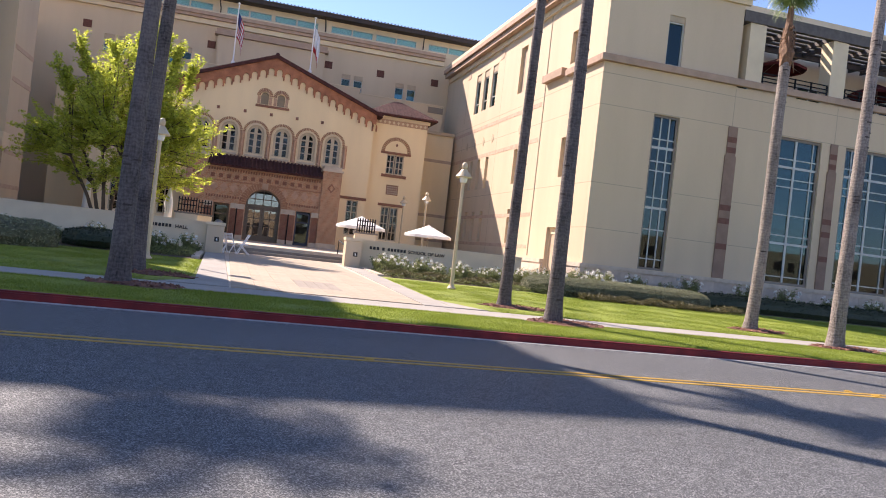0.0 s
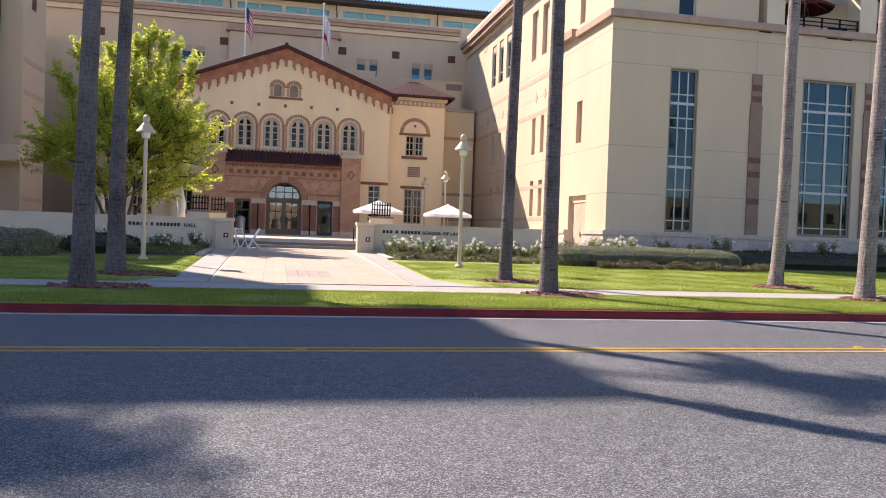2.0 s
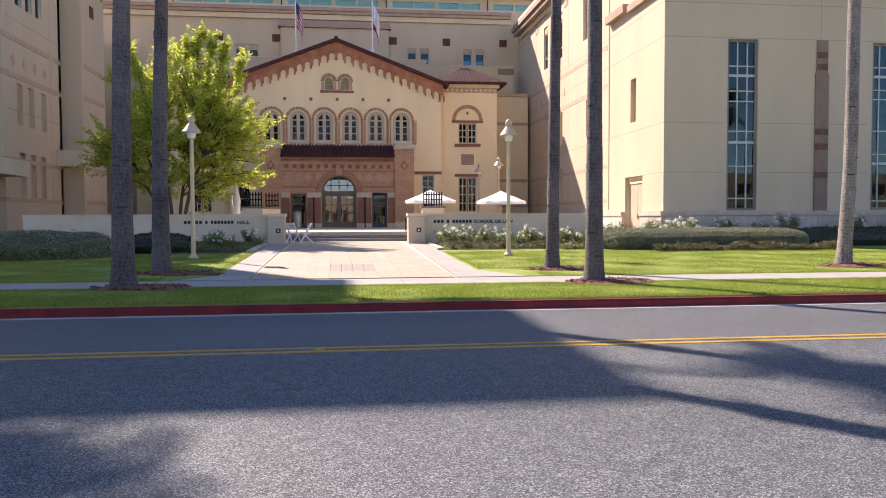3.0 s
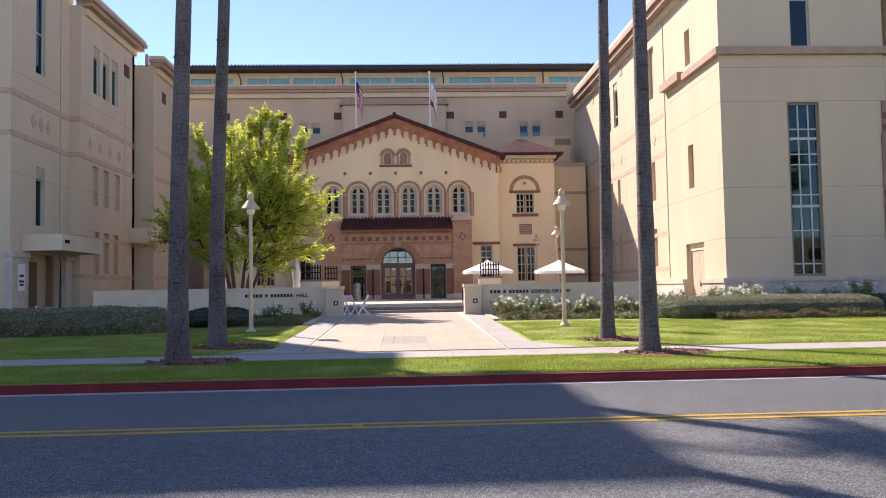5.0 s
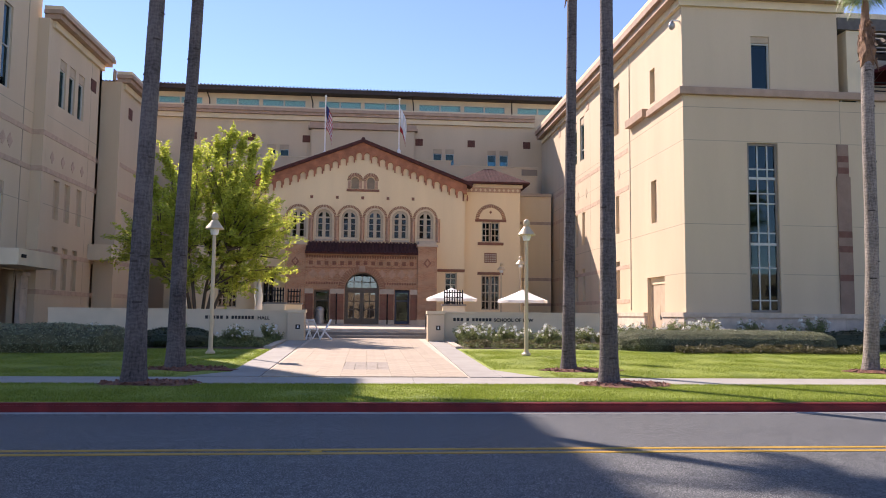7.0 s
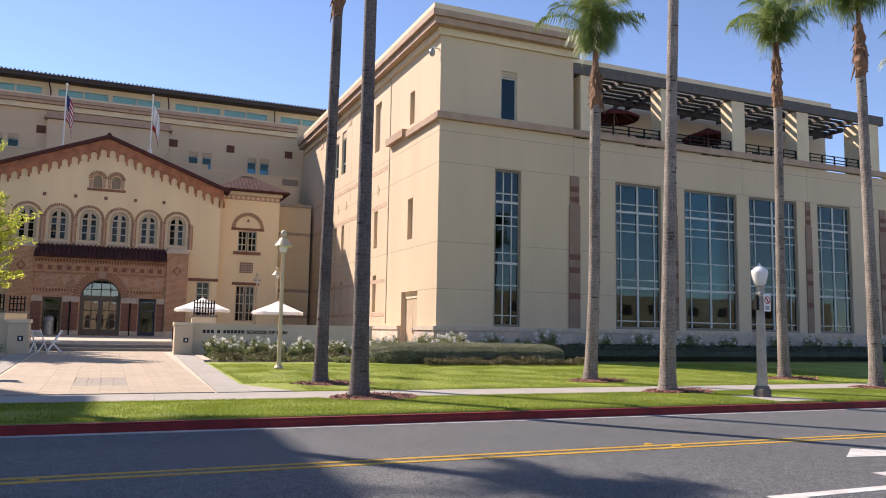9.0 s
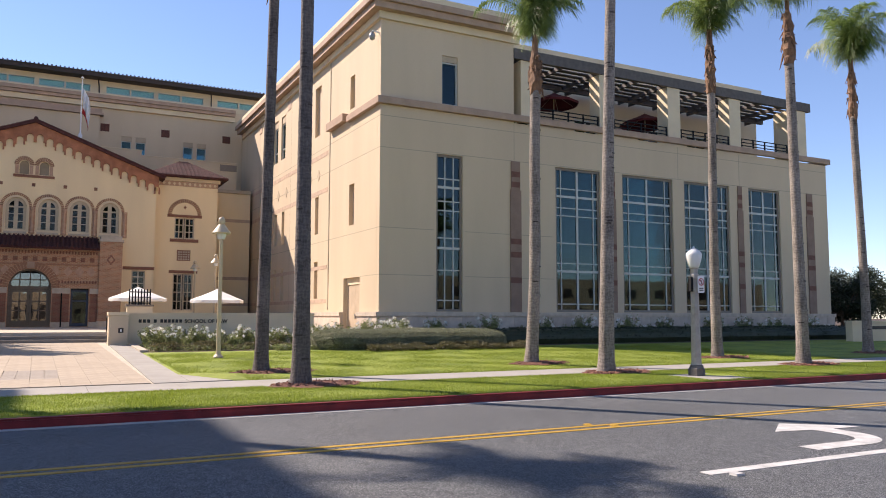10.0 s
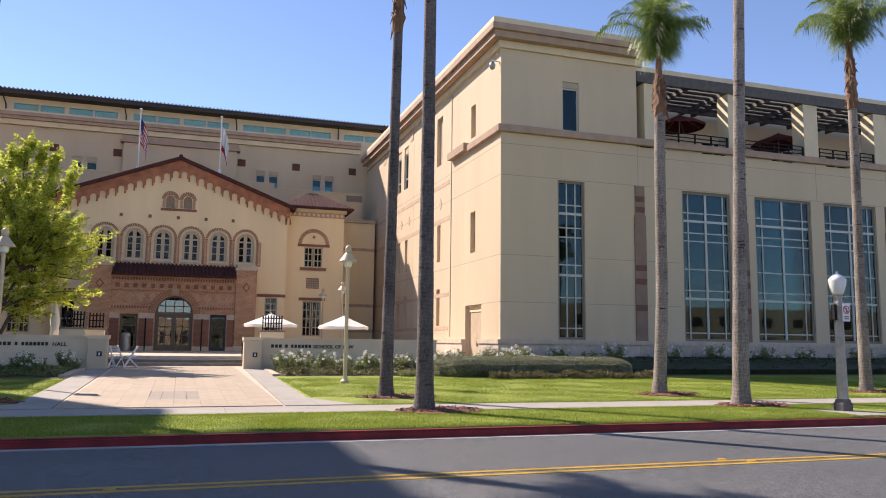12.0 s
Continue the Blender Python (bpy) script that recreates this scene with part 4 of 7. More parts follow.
for x0, x1 in ((-6.06, -4.726), (2.956, 4.28)):
    p = structure(holder("porch_pier", (x0 + x1) / 2, PY, DECK_Z), "brick pier with diamond ornament and stone cap", "pier")
    part("pier_body", boxes((x0, x1, PY - 0.12, GY - 0.003, DECK_Z, 6.3)), "brick", p)
    part("pier_cap", boxes((x0 - 0.06, x1 + 0.06, PY - 0.2, GY - 0.003, 6.3, 6.44), (x0 + 0.04, x1 - 0.04, PY - 0.08, GY - 0.003, 6.44, 6.68)), "stone", p)
    part("pier_base", boxes((x0 - 0.05, x1 + 0.05, PY - 0.18, PY - 0.124, DECK_Z, DECK_Z + 0.35)), "stone", p)
    diamond(facing_street(PY - 0.12), (x0 + x1) / 2, 5.15, 0.34, p, "brick_dark")
    diamond(facing_street(PY - 0.145), (x0 + x1) / 2, 5.15, 0.2, p, "brick")
# lean-to tile roof
bm = bmesh.new()
vs = [bm.verts.new(p) for p in ((-4.72, PY - 0.45, 5.80), (2.95, PY - 0.45, 5.80), (2.95, GY - 0.02, 6.62), (-4.72, GY - 0.02, 6.62), (-4.72, PY - 0.45, 5.68), (2.95, PY - 0.45, 5.68), (2.95, GY - 0.02, 6.5), (-4.72, GY - 0.02, 6.5))]
for f in ((0, 1, 2, 3), (7, 6, 5, 4), (0, 4, 5, 1), (1, 5, 6, 2), (2, 6, 7, 3), (3, 7, 4, 0)):
    bm.faces.new([vs[i] for i in f])
part("porch_roof", bm, "roof_tile", porch, "dark red clay tile lean-to roof")
bm = bmesh.new()
for k in range(31):
    x = -4.6 + k * 0.247
    rod(bm, (x, PY - 0.52, 5.80), (x, GY - 0.02, 6.66), 0.07, sides=6)
tagged(part("tile_rows", bm, "roof_tile", porch), kind="stuff")
part("cresting", boxes(*[(-4.6 + k * 0.3, -4.42 + k * 0.3, GY - 0.1, GY - 0.04, 6.62, 6.74) for k in range(25)]), "column_pink", porch)
# patterned brick courses
bm = bmesh.new()
for k in range(44):
    x = -4.65 + k * 0.172
    slab(PF, x, x + 0.09, 5.42, 5.6, -0.05, 0.02, bm)
    if not (-2.3 < x < 0.6):
        slab(PF, x, x + 0.09, 3.62, 3.78, -0.05, 0.02, bm)
part("dentil_course", bm, "brick_dark", porch)
for k in range(14):
    x = -4.35 + k * 0.53
    part("square_panel", slab(PF, x - 0.13, x + 0.13, 4.95, 5.22, -0.03, 0.02), "brick_dark", porch)
for x in (-4.2, -3.55, -2.9, -2.2, 0.5, 1.2, 1.85, 2.5):
    diamond(PF, x, 4.35, 0.33, porch, "column_pink")
part("string_course", slab(PF, -4.72, 2.95, 4.72, 4.8, -0.04, 0.02), "voussoir", porch)
ring_of_bricks(porch, DC, 3.3, 1.19, 1.62, PF, 27)
part("keystone", slab(PF, DC - 0.2, DC + 0.2, 4.5, 4.9, -0.08, 0.02), "band", porch)
for x0, x1 in ((-4.72, -4.14), (-3.0, -2.06), (0.36, 1.36), (2.46, 2.95)):
    part("impost", slab(PF, x0, x1, 2.98, 3.32, -0.06, 0.02), "stone", porch)
    part("wainscot", slab(PF, x0 + 0.03, x1 - 0.03, DECK_Z + 0.3, 2.97, -0.03, 0.02), "brick_dark", porch)
    part("base_stone", slab(PF, x0 - 0.02, x1 + 0.02, DECK_Z, DECK_Z + 0.3, -0.08, 0.02), "stone", porch)
bm = bmesh.new()
rod(bm, (-2.55, PY - 0.12, DECK_Z), (-2.55, PY - 0.12, 3.0), 0.04)
rod(bm, (0.9, PY - 0.12, DECK_Z), (0.9, PY - 0.12, 3.0), 0.04)
part("conduit", bm, "black_metal", porch)
# arched doors
DF = facing_street(PY + 0.35)
doors = structure(holder("door_main", DC, PY + 0.35, DECK_Z), "tall arched glazed double door in bronze frame", "door")
bm = bmesh.new()
arched_frame(bm, DF, DC, 1.17, DECK_Z + 0.02, 3.3, 0.1, -0.06, 0.06)
slab(DF, DC - 1.07, DC + 1.07, 3.22, 3.42, -0.06, 0.06, bm)
for s in (-1, 0, 1):
    slab(DF, DC + s * 0.55 - 0.03, DC + s * 0.55 + 0.03, 3.42, 4.2 if s else 4.36, -0.04, 0.04, bm)
slab(DF, DC - 0.9, DC + 0.9, 3.78, 3.84, -0.04, 0.04, bm)
part("door_frame", bm, "bronze", doors)
for s in (-1, 1):
    a, b = (DC - 1.06, DC - 0.01) if s < 0 else (DC + 0.01, DC + 1.06)
    leaf = part("door_leaf", slab(DF, a, b, DECK_Z + 0.05, DECK_Z + 0.4, -0.03, 0.03), "bronze", doors)
    bm = bmesh.new()
    for u0, u1, v0, v1 in ((a, a + 0.14, 1.32, 3.2), (b - 0.14, b, 1.32, 3.2), (a + 0.14, b - 0.14, 3.06, 3.2), (a + 0.14, b - 0.14, 1.9, 1.97), (a + 0.14, b - 0.14, 2.45, 2.52), ((a + b) / 2 - 0.03, (a + b) / 2 + 0.03, 1.32, 3.06)):
        slab(DF, u0, u1, v0, v1, -0.03, 0.03, bm)
    part("leaf_frame", bm, "bronze", leaf)
    pane(DF, a + 0.14, b - 0.14, 1.32, 3.06, 0.0, doors, "glass_door")
    bm = bmesh.new()
    rod(bm, (DC + s * 0.16, PY + 0.27, 1.75), (DC + s * 0.16, PY + 0.27, 2.25), 0.03)
    part("door_handle", bm, "black_metal", doors, "black pull handle")
pane(DF, DC - 1.0, DC + 1.0, 3.42, 4.2, 0.0, doors, "glass_door")
for x0, x1, nm in ((-4.1, -3.05, "side_door"), (1.4, 2.42, "side_door")):
    d = structure(holder(nm, (x0 + x1) / 2, PY + 0.35, DECK_Z), "dark narrow glazed side door", "door")
    bm = bmesh.new()
    for u0, u1, v0, v1 in ((x0, x0 + 0.12, 0.95, 3.24), (x1 - 0.12, x1, 0.95, 3.24), (x0 + 0.12, x1 - 0.12, 3.1, 3.24), (x0 + 0.12, x1 - 0.12, 0.95, 1.15), (x0 + 0.12, x1 - 0.12, 2.5, 2.58)):
        slab(DF, u0, u1, v0, v1, -0.04, 0.04, bm)
    part("door_frame", bm, "bronze" if x0 < 0 else "blue", d)
    pane(DF, x0 + 0.12, x1 - 0.12, 1.15, 2.5, 0.0, d, "glass")
    pane(DF, x0 + 0.12, x1 - 0.12, 2.58, 3.1, 0.0, d, "glass")

# ---- side towers with hipped roofs, and lower linking walls ----
def tower(x0, x1, y, mirror=False):
    tw = structure(holder("tower", (x0 + x1) / 2, y, 0.4), "cream stucco tower with hipped red tile roof", "tower")
    F = facing_street(y)
    c = (x0 + x1) / 2 - (0.1 if not mirror else -0.1)
    part("tower_wall", plate(rect(x0, x1, 0.3, 11.05), [rect(c - 0.66, c + 0.66, 6.95, 8.42), rect(c - 0.66, c + 0.66, 2.0, 4.5)], 0.35, F), "stucco_old", tw)
    part("tower_side", boxes((x0, x0 + 0.35, y + 0.354, y + 4.6, 0.3, 11.05), (x1 - 0.35, x1, y + 0.354, y + 5.2, 0.3, 11.05)), "stucco_old", tw)
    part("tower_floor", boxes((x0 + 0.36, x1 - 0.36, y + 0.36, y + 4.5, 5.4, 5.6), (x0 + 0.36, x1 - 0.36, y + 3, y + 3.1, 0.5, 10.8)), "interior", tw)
    part("frieze", slab(F, x0 - 0.02, x1 + 0.02, 10.62, 10.95, -0.06, 0.02), "column_pink", tw, "patterned terracotta frieze")
    for k in range(12):
        u = x0 + 0.2 + k * (x1 - x0 - 0.4) / 11
        diamond(facing_street(y - 0.06), u, 10.78, 0.13, tw, "stucco_trim", "frieze_diamond")
    part("cove", slab(F, x0 - 0.15, x1 + 0.15, 10.96, 11.2, -0.15, 0.02), "stucco_trim", tw)
    bm = bmesh.new()
    o = 0.62
    base = [(x0 - o, y - o), (x1 + o, y - o), (x1 + o, y + 4.8), (x0 - o, y + 4.8)]
    lo = [bm.verts.new((a, b, 11.2)) for a, b in base]
    mid = [bm.verts.new((a, b, 11.32)) for a, b in base]
    r0, r1 = bm.verts.new(((x0 + x1) / 2 - 0.3, y + 2.0, 12.75)), bm.verts.new(((x0 + x1) / 2 + 0.3, y + 2.0, 12.75))
    for k in range(4):
        bm.faces.new((lo[k], lo[(k + 1) % 4], mid[(k + 1) % 4], mid[k]))
    bm.faces.new(lo[::-1])
    bm.faces.new((mid[0], mid[1], r1, r0))
    bm.faces.new((mid[1], mid[2], r1))
    bm.faces.new((mid[2], mid[3], r0, r1))
    bm.faces.new((mid[3], mid[0], r0))
    part("roof", bm, "roof_tile", tw, "hipped red tile roof")
    bm = bmesh.new()
    wdt = x1 - x0 + 2 * o
    for k in range(20):
        u = x0 - o + wdt * (k + 0.5) / 20
        f = 1 - abs(u - (x0 + x1) / 2) / (wdt / 2)
        rod(bm, (u, y - o - 0.04, 11.33), (u, y - o + (2.0 + o) * f, 11.33 + 1.44 * f), 0.02, sides=6)
    tagged(part("tile_rows", bm, "roof_tile", tw), kind="stuff")
    # lunette and windows
    ring_of_bricks(tw, c, 8.62, 0.86, 1.12, F, 23)
    part("lintel_bricks", slab(F, c - 1.15, c + 1.15, 8.44, 8.62, -0.05, 0.02), "brick_dark", tw)
    part("sill_bricks", slab(F, c - 0.95, c + 0.95, 6.72, 6.93, -0.08, 0.02), "brick_dark", tw)
    diamond(F, c, 9.15, 0.13, tw, "brick_dark")
    part("lintel_bricks", slab(F, c - 0.95, c + 0.95, 4.55, 4.75, -0.05, 0.02), "brick_dark", tw)
    for a in (-1, 1):
        window(F, c + (-0.66 if a < 0 else 0.03), c + (-0.03 if a < 0 else 0.66), 6.95, 8.42, (0.5,), (0.33, 0.66), "small casement window with pale frame", frame_mat="frame_wood", bar_mat="frame_wood", glass="glass_old", rim=0.08, name="casement_window")
        window(F, c + (-0.66 if a < 0 else 0.03), c + (-0.03 if a < 0 else 0.66), 2.0, 4.5, (0.5,), (0.25, 0.5, 0.75), "tall casement window with pale frame", frame_mat="frame_wood", bar_mat="frame_wood", glass="glass_old", rim=0.08, name="casement_window")
    grille = part("vent_grille", slab(F, c - 0.45, c + 0.45, 5.42, 6.16, -0.02, 0.02), "brick_dark", tw)
    for i in range(5):
        for j in range(4):
            part("grille_tile", slab(F, c - 0.38 + i * 0.165, c - 0.27 + i * 0.165, 5.48 + j * 0.165, 5.58 + j * 0.165, -0.04, -0.021), "stone", grille)
    return tw


tower(6.42, 10.6, 55.3)
tower(-12.54, -8.36, 55.3, True)
for x in (5.42, -7.36):
    window(GF, x - 0.425, x + 0.425, 2.1, 4.62, (0.5,), (0.33, 0.66, 0.83), "narrow casement window with brick lintel", frame_mat="frame_wood", bar_mat="frame_wood", glass="glass_old", rim=0.08, name="casement_window")
    part("lintel_bricks", slab(GF, x - 0.98, x + 0.98, 4.66, 4.86, -0.05, 0.02), "brick_dark", hall)
link = structure(holder("linking_walls", 12, 60, 0.4), "low cream stucco walls joining hall and wings", "wall")
part("wall_body", boxes((10.25, WX - 0.2, 60.2, 60.6, 0.3, 11.15), (-16.0, -12.2, 60.2, 60.6, 0.3, 11.15)), "stucco_old", link)
part("coping", boxes((10.2, WX - 0.18, 60.05, 60.7, 11.15, 11.4), (-16.0, -12.2, 60.05, 60.7, 11.15, 11.4)), "tan_panel", link)
bm = bmesh.new()
for z in (4.5, 9.0, 2.5):
    box(bm, 10.62, WX - 0.2, 60.17, 60.196, z - 0.12, z + 0.12)
part("colour_band", bm, "pink", link)
part("link_roof", boxes((10.25, WX - 0.2, 60.61, 64, 10.6, 10.8), (-16.0, -12.2, 60.61, 64, 10.6, 10.8)), "stucco_trim", link)

# ---- rear building ----
BY = 64.62
BF = facing_street(BY)
rear = structure(holder("rear_building", -1, BY, 0.4), "long cream stucco rear block with ribbon windows", "building")
pairs = (-13.1, -8.3, 5.72, 10.42)
bholes = [rect(c + s * 0.53 - 0.38, c + s * 0.53 + 0.38, 13.4, 15.78) for c in pairs for s in (-1, 1)]
part("rear_wall", plate(rect(-30, WX + 0.4, 0.3, 18.7), bholes, 0.35, BF), "stucco", rear)
for c in pairs:
    for s in (-1, 1):
        u = c + s * 0.53
        window(BF, u - 0.38, u + 0.38, 13.4, 15.40, (), (), "small square-headed window under a tan panel", frame_mat="mullion", rim=0.06)
        part("lintel_panel", slab(BF, u - 0.38, u + 0.38, 15.41, 15.78, 0.05, 0.2), "tan_panel", rear)
for x in (-15.3, -10.5, -5.95, 3.6, 8.1, 12.95):
    part("wall_tile", slab(BF, x - 0.32, x + 0.32, 16.02, 16.62, -0.03, 0.02), "red_tile", rear)
part("rear_cornice", boxes((-30, WX - 0.7, BY - 0.62, BY - 0.01, 18.5, 18.78), (-30, WX - 0.7, BY - 0.5, BY - 0.01, 18.25, 18.496)), "band", rear)
part("cornice_cove", boxes((-30, WX - 0.7, BY - 0.28, BY - 0.01, 17.85, 18.246)), "stucco_trim", rear)
part("rear_parapet", boxes((-30, WX - 0.7, BY - 0.3, BY + 0.3, 18.784, 18.95)), "stucco_trim", rear)
part("rear_bay", boxes((-5.5, 3.18, BY - 0.5, BY - 0.004, 11.4, 17.1)), "stucco", rear)
part("bay_cap", boxes((-5.75, 3.43, BY - 0.75, BY - 0.004, 17.11, 17.3), (-5.65, 3.33, BY - 0.65, BY - 0.004, 17.31, 17.62)), "band", rear)
part("roof_slab", boxes((-30, WX + 0.3, BY + 0.36, 78, 17.5, 17.7)), "stucco_trim", rear)
# stepped parapet walls in front
part("step_wall", boxes((-8.45, 6.05, 61.4, 61.7, 10.8, 14.1), (6.052, 13.2, 61.5, 61.8, 10.8, 13.75), (-15.5, -8.452, 61.5, 61.8, 10.8, 13.75)), "stucco", rear)
part("step_coping", boxes((-8.5, 6.1, 61.36, 61.75, 14.1, 14.16), (6.104, 13.25, 61.46, 61.85, 13.75, 13.81)), "stucco_trim", rear)
part("wall_vent", boxes((11.9, 13.2, 61.44, 61.496, 13.1, 13.6)), "frame_dark", rear)
# clerestory with ribbon windows
CY = 66.12
CF = facing_street(CY)
groups = [-22.6, -13.85, -5.1, 3.65, 12.4]
choles, cw = [], []
for g in groups:
    for a in (0.0, 3.95):
        for b in (0.0, 1.87):
            cw.append((g + a + b, g + a + b + 1.8))
            choles.append(rect(g + a + b, g + a + b + 1.8, 19.46, 20.04))
part("clerestory_wall", plate(rect(-30, 20.5, 17.71, 20.45), choles, 0.3, CF), "clere_wall", rear)
for a, b in cw:
    window(CF, a, b, 19.46, 20.04, (), (), "low ribbon window with pale green glass", frame_mat="mullion", rim=0.045, depth=0.08, glass="glass_clear")
# Pale sheet added close behind the ribbon panes to keep them bright.
part("ribbon_blind", boxes((-29, 20, CY + 0.16, CY + 0.18, 19.3, 20.3)), "blind", rear)
for g in groups:
    bm = bmesh.new()
    rod(bm, (g - 0.5, CY - 0.08, 18.95), (g - 0.5, CY - 0.08, 19.8), 0.05)
    rod(bm, (g - 0.5, CY - 0.08, 19.8), (g - 0.65, CY - 0.8, 20.46), 0.05)
    part("downpipe", bm, "eave_dark", rear, "dark brown downpipe")
part("eave", boxes((-30, 20.9, CY - 1.1, CY + 0.9, 20.455, 20.78)), "eave_dark", rear)
bm = bmesh.new()
vs = [bm.verts.new(p) for p in ((-30, CY - 1.2, 20.79), (20.9, CY - 1.2, 20.79), (20.9, 78, 22.3), (-30, 78, 22.3))]
bm.faces.new(vs)
part("rear_roof", bm, "eave_dark", rear)
bm = bmesh.new()
for k in range(170):
    x = -29.8 + k * 0.298
    rod(bm, (x, CY - 1.24, 20.83), (x, CY + 0.4, 21.03), 0.065, sides=6)
tagged(part("tile_rows", bm, "eave_dark", rear), kind="stuff")

# ---- left wing ----
LX, LY, LX2, LX3 = -17.2, 33.7, -16.65, -15.6
L1, L2, L3 = facing_east(LX), facing_east(LX2), facing_east(LX3)
# Tower top is unseen; height and ledges are set to cast the street shade.
LTOP = 26.85
left = structure(holder("wing_west", LX, LY, 0.3), "cream stucco building wing in shade", "building")
tall_w = rect(35.85, 36.75, 11.95, 15.9)
low_w = rect(35.95, 36.8, 4.8, 7.6)
part("corner_wall", plate([(LY + 0.36, 0.3), (39.75, 0.3), (39.75, 23.4), (36.1, 23.4), (36.1, LTOP), (LY + 0.36, LTOP)], [tall_w, low_w, rect(35.0, 38.6, 0.3, 3.55)], 0.4, L1), "stucco", left)
part("street_wall", plate(rect(-50, LX, 0.3, LTOP), [], 0.35, facing_street(LY)), "stucco", left)
trio_t = [rect(a, a + 0.85, 12.3, 14.85) for a in (40.95, 42.2, 43.5)]
trio_m = [rect(a, a + 0.75, 6.35, 8.4) for a in (40.9, 42.35, 44.0)]
trio_l = [rect(a, a + 0.75, 2.72, 4.95) for a in (41.1, 42.4, 43.75)]
part("court_wall", plate(rect(39.76, 47.0, 0.3, 16.45), trio_t + trio_m + trio_l, 0.4, L2), "stucco", left)
part("step_wall", boxes((-18.5, LX2, 39.4, 39.754, 0.3, 16.45), (-18.0, LX2, 46.65, 47.0, 0.3, 16.45)), "stucco", left)
part("recess_wall", boxes((-19.9, -19.5, 51.6, 64.5, 0.3, 15.6)), "stucco", left)
part("rear_court_wall", plate(rect(47.7, 51.6, 0.3, 15.6), [], 0.4, L3), "stucco", left)
part("return_wall", boxes((-18.0, LX3, 47.35, 47.696, 0.3, 15.6), (-19.5, LX3 - 0.41, 51.2, 51.596, 0.3, 15.6)), "stucco", left)
part("roof_slab", boxes((-50, LX - 0.4, LY + 0.36, 38.5, LTOP - 0.4, LTOP - 0.1), (-50, -16.93, 36.12, 40.3, 23.404, 23.7), (-50, LX2 - 0.4, 39.8, 47, 16.0, 16.3), (-50, LX3 - 0.41, 47.7, 51.2, 15.2, 15.5)), "stucco_trim", left)
# unseen wall added to stop sun passing out through the corner windows
part("upper_back_wall", boxes((-50, LX - 0.41, 39.4, 39.75, 16.31, 23.4)), "stucco", left)
part("inner_wall", boxes((-22.2, -22.0, LY + 1, 47, 0.3, 16)), "interior", left)


def cornice_east(x, y0, y1, z, name="cornice"):
    part(name + "_cove", boxes((x, x + 0.16, y0, y1, z - 0.35, z)), "stucco_trim", left)
    part(name, boxes((x - 0.3, x + 0.5, y0 - 0.3, y1 + 0.3, z, z + 0.24), (x - 0.3, x + 0.66, y0 - 0.4, y1 + 0.4, z + 0.244, z + 0.46)), "band", left)
    part(name + "_cap", boxes((x - 0.3, x + 0.6, y0 - 0.36, y1 + 0.36, z + 0.465, z + 0.66)), "stucco_trim", left)


cornice_east(LX - 0.36, LY - 0.1, 38.85, LTOP)
cornice_east(LX2, 39.8, 47.0, 16.45)
cornice_east(LX3, 47.75, 51.3, 15.6)
part("cornice_return", boxes((LX2 + 0.67, LX3 - 0.31, 46.9, 47.346, 15.6, 16.06), (LX2 + 0.67, LX3 - 0.31, 46.95, 47.346, 16.065, 16.26)), "band", left)
part("cornice_street", boxes((-50, LX - 0.67, LY - 0.95, LY + 0.4, LTOP, LTOP + 0.65), (LX - 0.67, LX + 0.3, LY - 0.95, LY - 0.51, LTOP, LTOP + 0.65)), "band", left)
bm = bmesh.new()
for z in (10.55, 8.72):
    slab(L1, LY, 39.74, z - 0.13, z + 0.13, -0.03, 0.01, bm)
    slab(L2, 39.4, 46.99, z - 0.13, z + 0.13, -0.03, 0.01, bm)
    slab(L3, 47.7, 51.6, z - 0.13, z + 0.13, -0.03, 0.01, bm)
    box(bm, LX, LX2 + 0.02, 39.37, 39.396, z - 0.13, z + 0.13)
    box(bm, -22, LX, LY - 0.03, LY - 0.004, z - 0.13, z + 0.13)
for z in (4.54, 2.56):
    slab(L2, 39.4, 46.99, z - 0.12, z + 0.12, -0.03, 0.01, bm)
    slab(L3, 47.7, 51.6, z - 0.12, z + 0.12, -0.03, 0.01, bm)
    box(bm, LX, LX2 + 0.02, 39.37, 39.396, z - 0.12, z + 0.12)
part("colour_band", bm, "pink", left)
bm = bmesh.new()
for z in (11.5, 7.0):
    slab(L1, LY, 39.74, z - 0.018, z + 0.018, -0.003, 0.01, bm)
    slab(L2, 39.76, 46.99, z - 0.018, z + 0.018, -0.003, 0.01, bm)
for y in (38.35,):
    slab(L1, y - 0.03, y + 0.03, 2, LTOP, -0.02, 0.01, bm)
slab(L2, 45.4, 45.44, 2, 16.4, -0.003, 0.01, bm)
part("score_line", bm, "joint", left)
for y in (35.7, 36.4, 37.1):
    diamond(L1, y, 9.6, 0.36, left, "pink")
for y in (40.55, 41.9, 43.25, 44.6):
    diamond(L2, y, 9.48, 0.32, left, "pink")
part("wall_tile", slab(L2, 45.3, 46.1, 14.45, 15.15, -0.03, 0.02), "red_tile", left)
part("wall_tile", slab(L3, 48.9, 49.6, 13.7, 14.4, -0.03, 0.02), "red_tile", left)
window(L1, 35.85, 36.75, 11.95, 15.9, (), (0.5,), "tall narrow blue window", frame_mat="mullion", rim=0.07)
window(L1, 35.95, 36.8, 4.8, 7.05, (), (), "narrow green window under a tan panel", frame_mat="mullion", rim=0.07)
part("lintel_panel", slab(L1, 35.95, 36.8, 7.06, 7.6, 0.06, 0.2), "tan_panel", left)
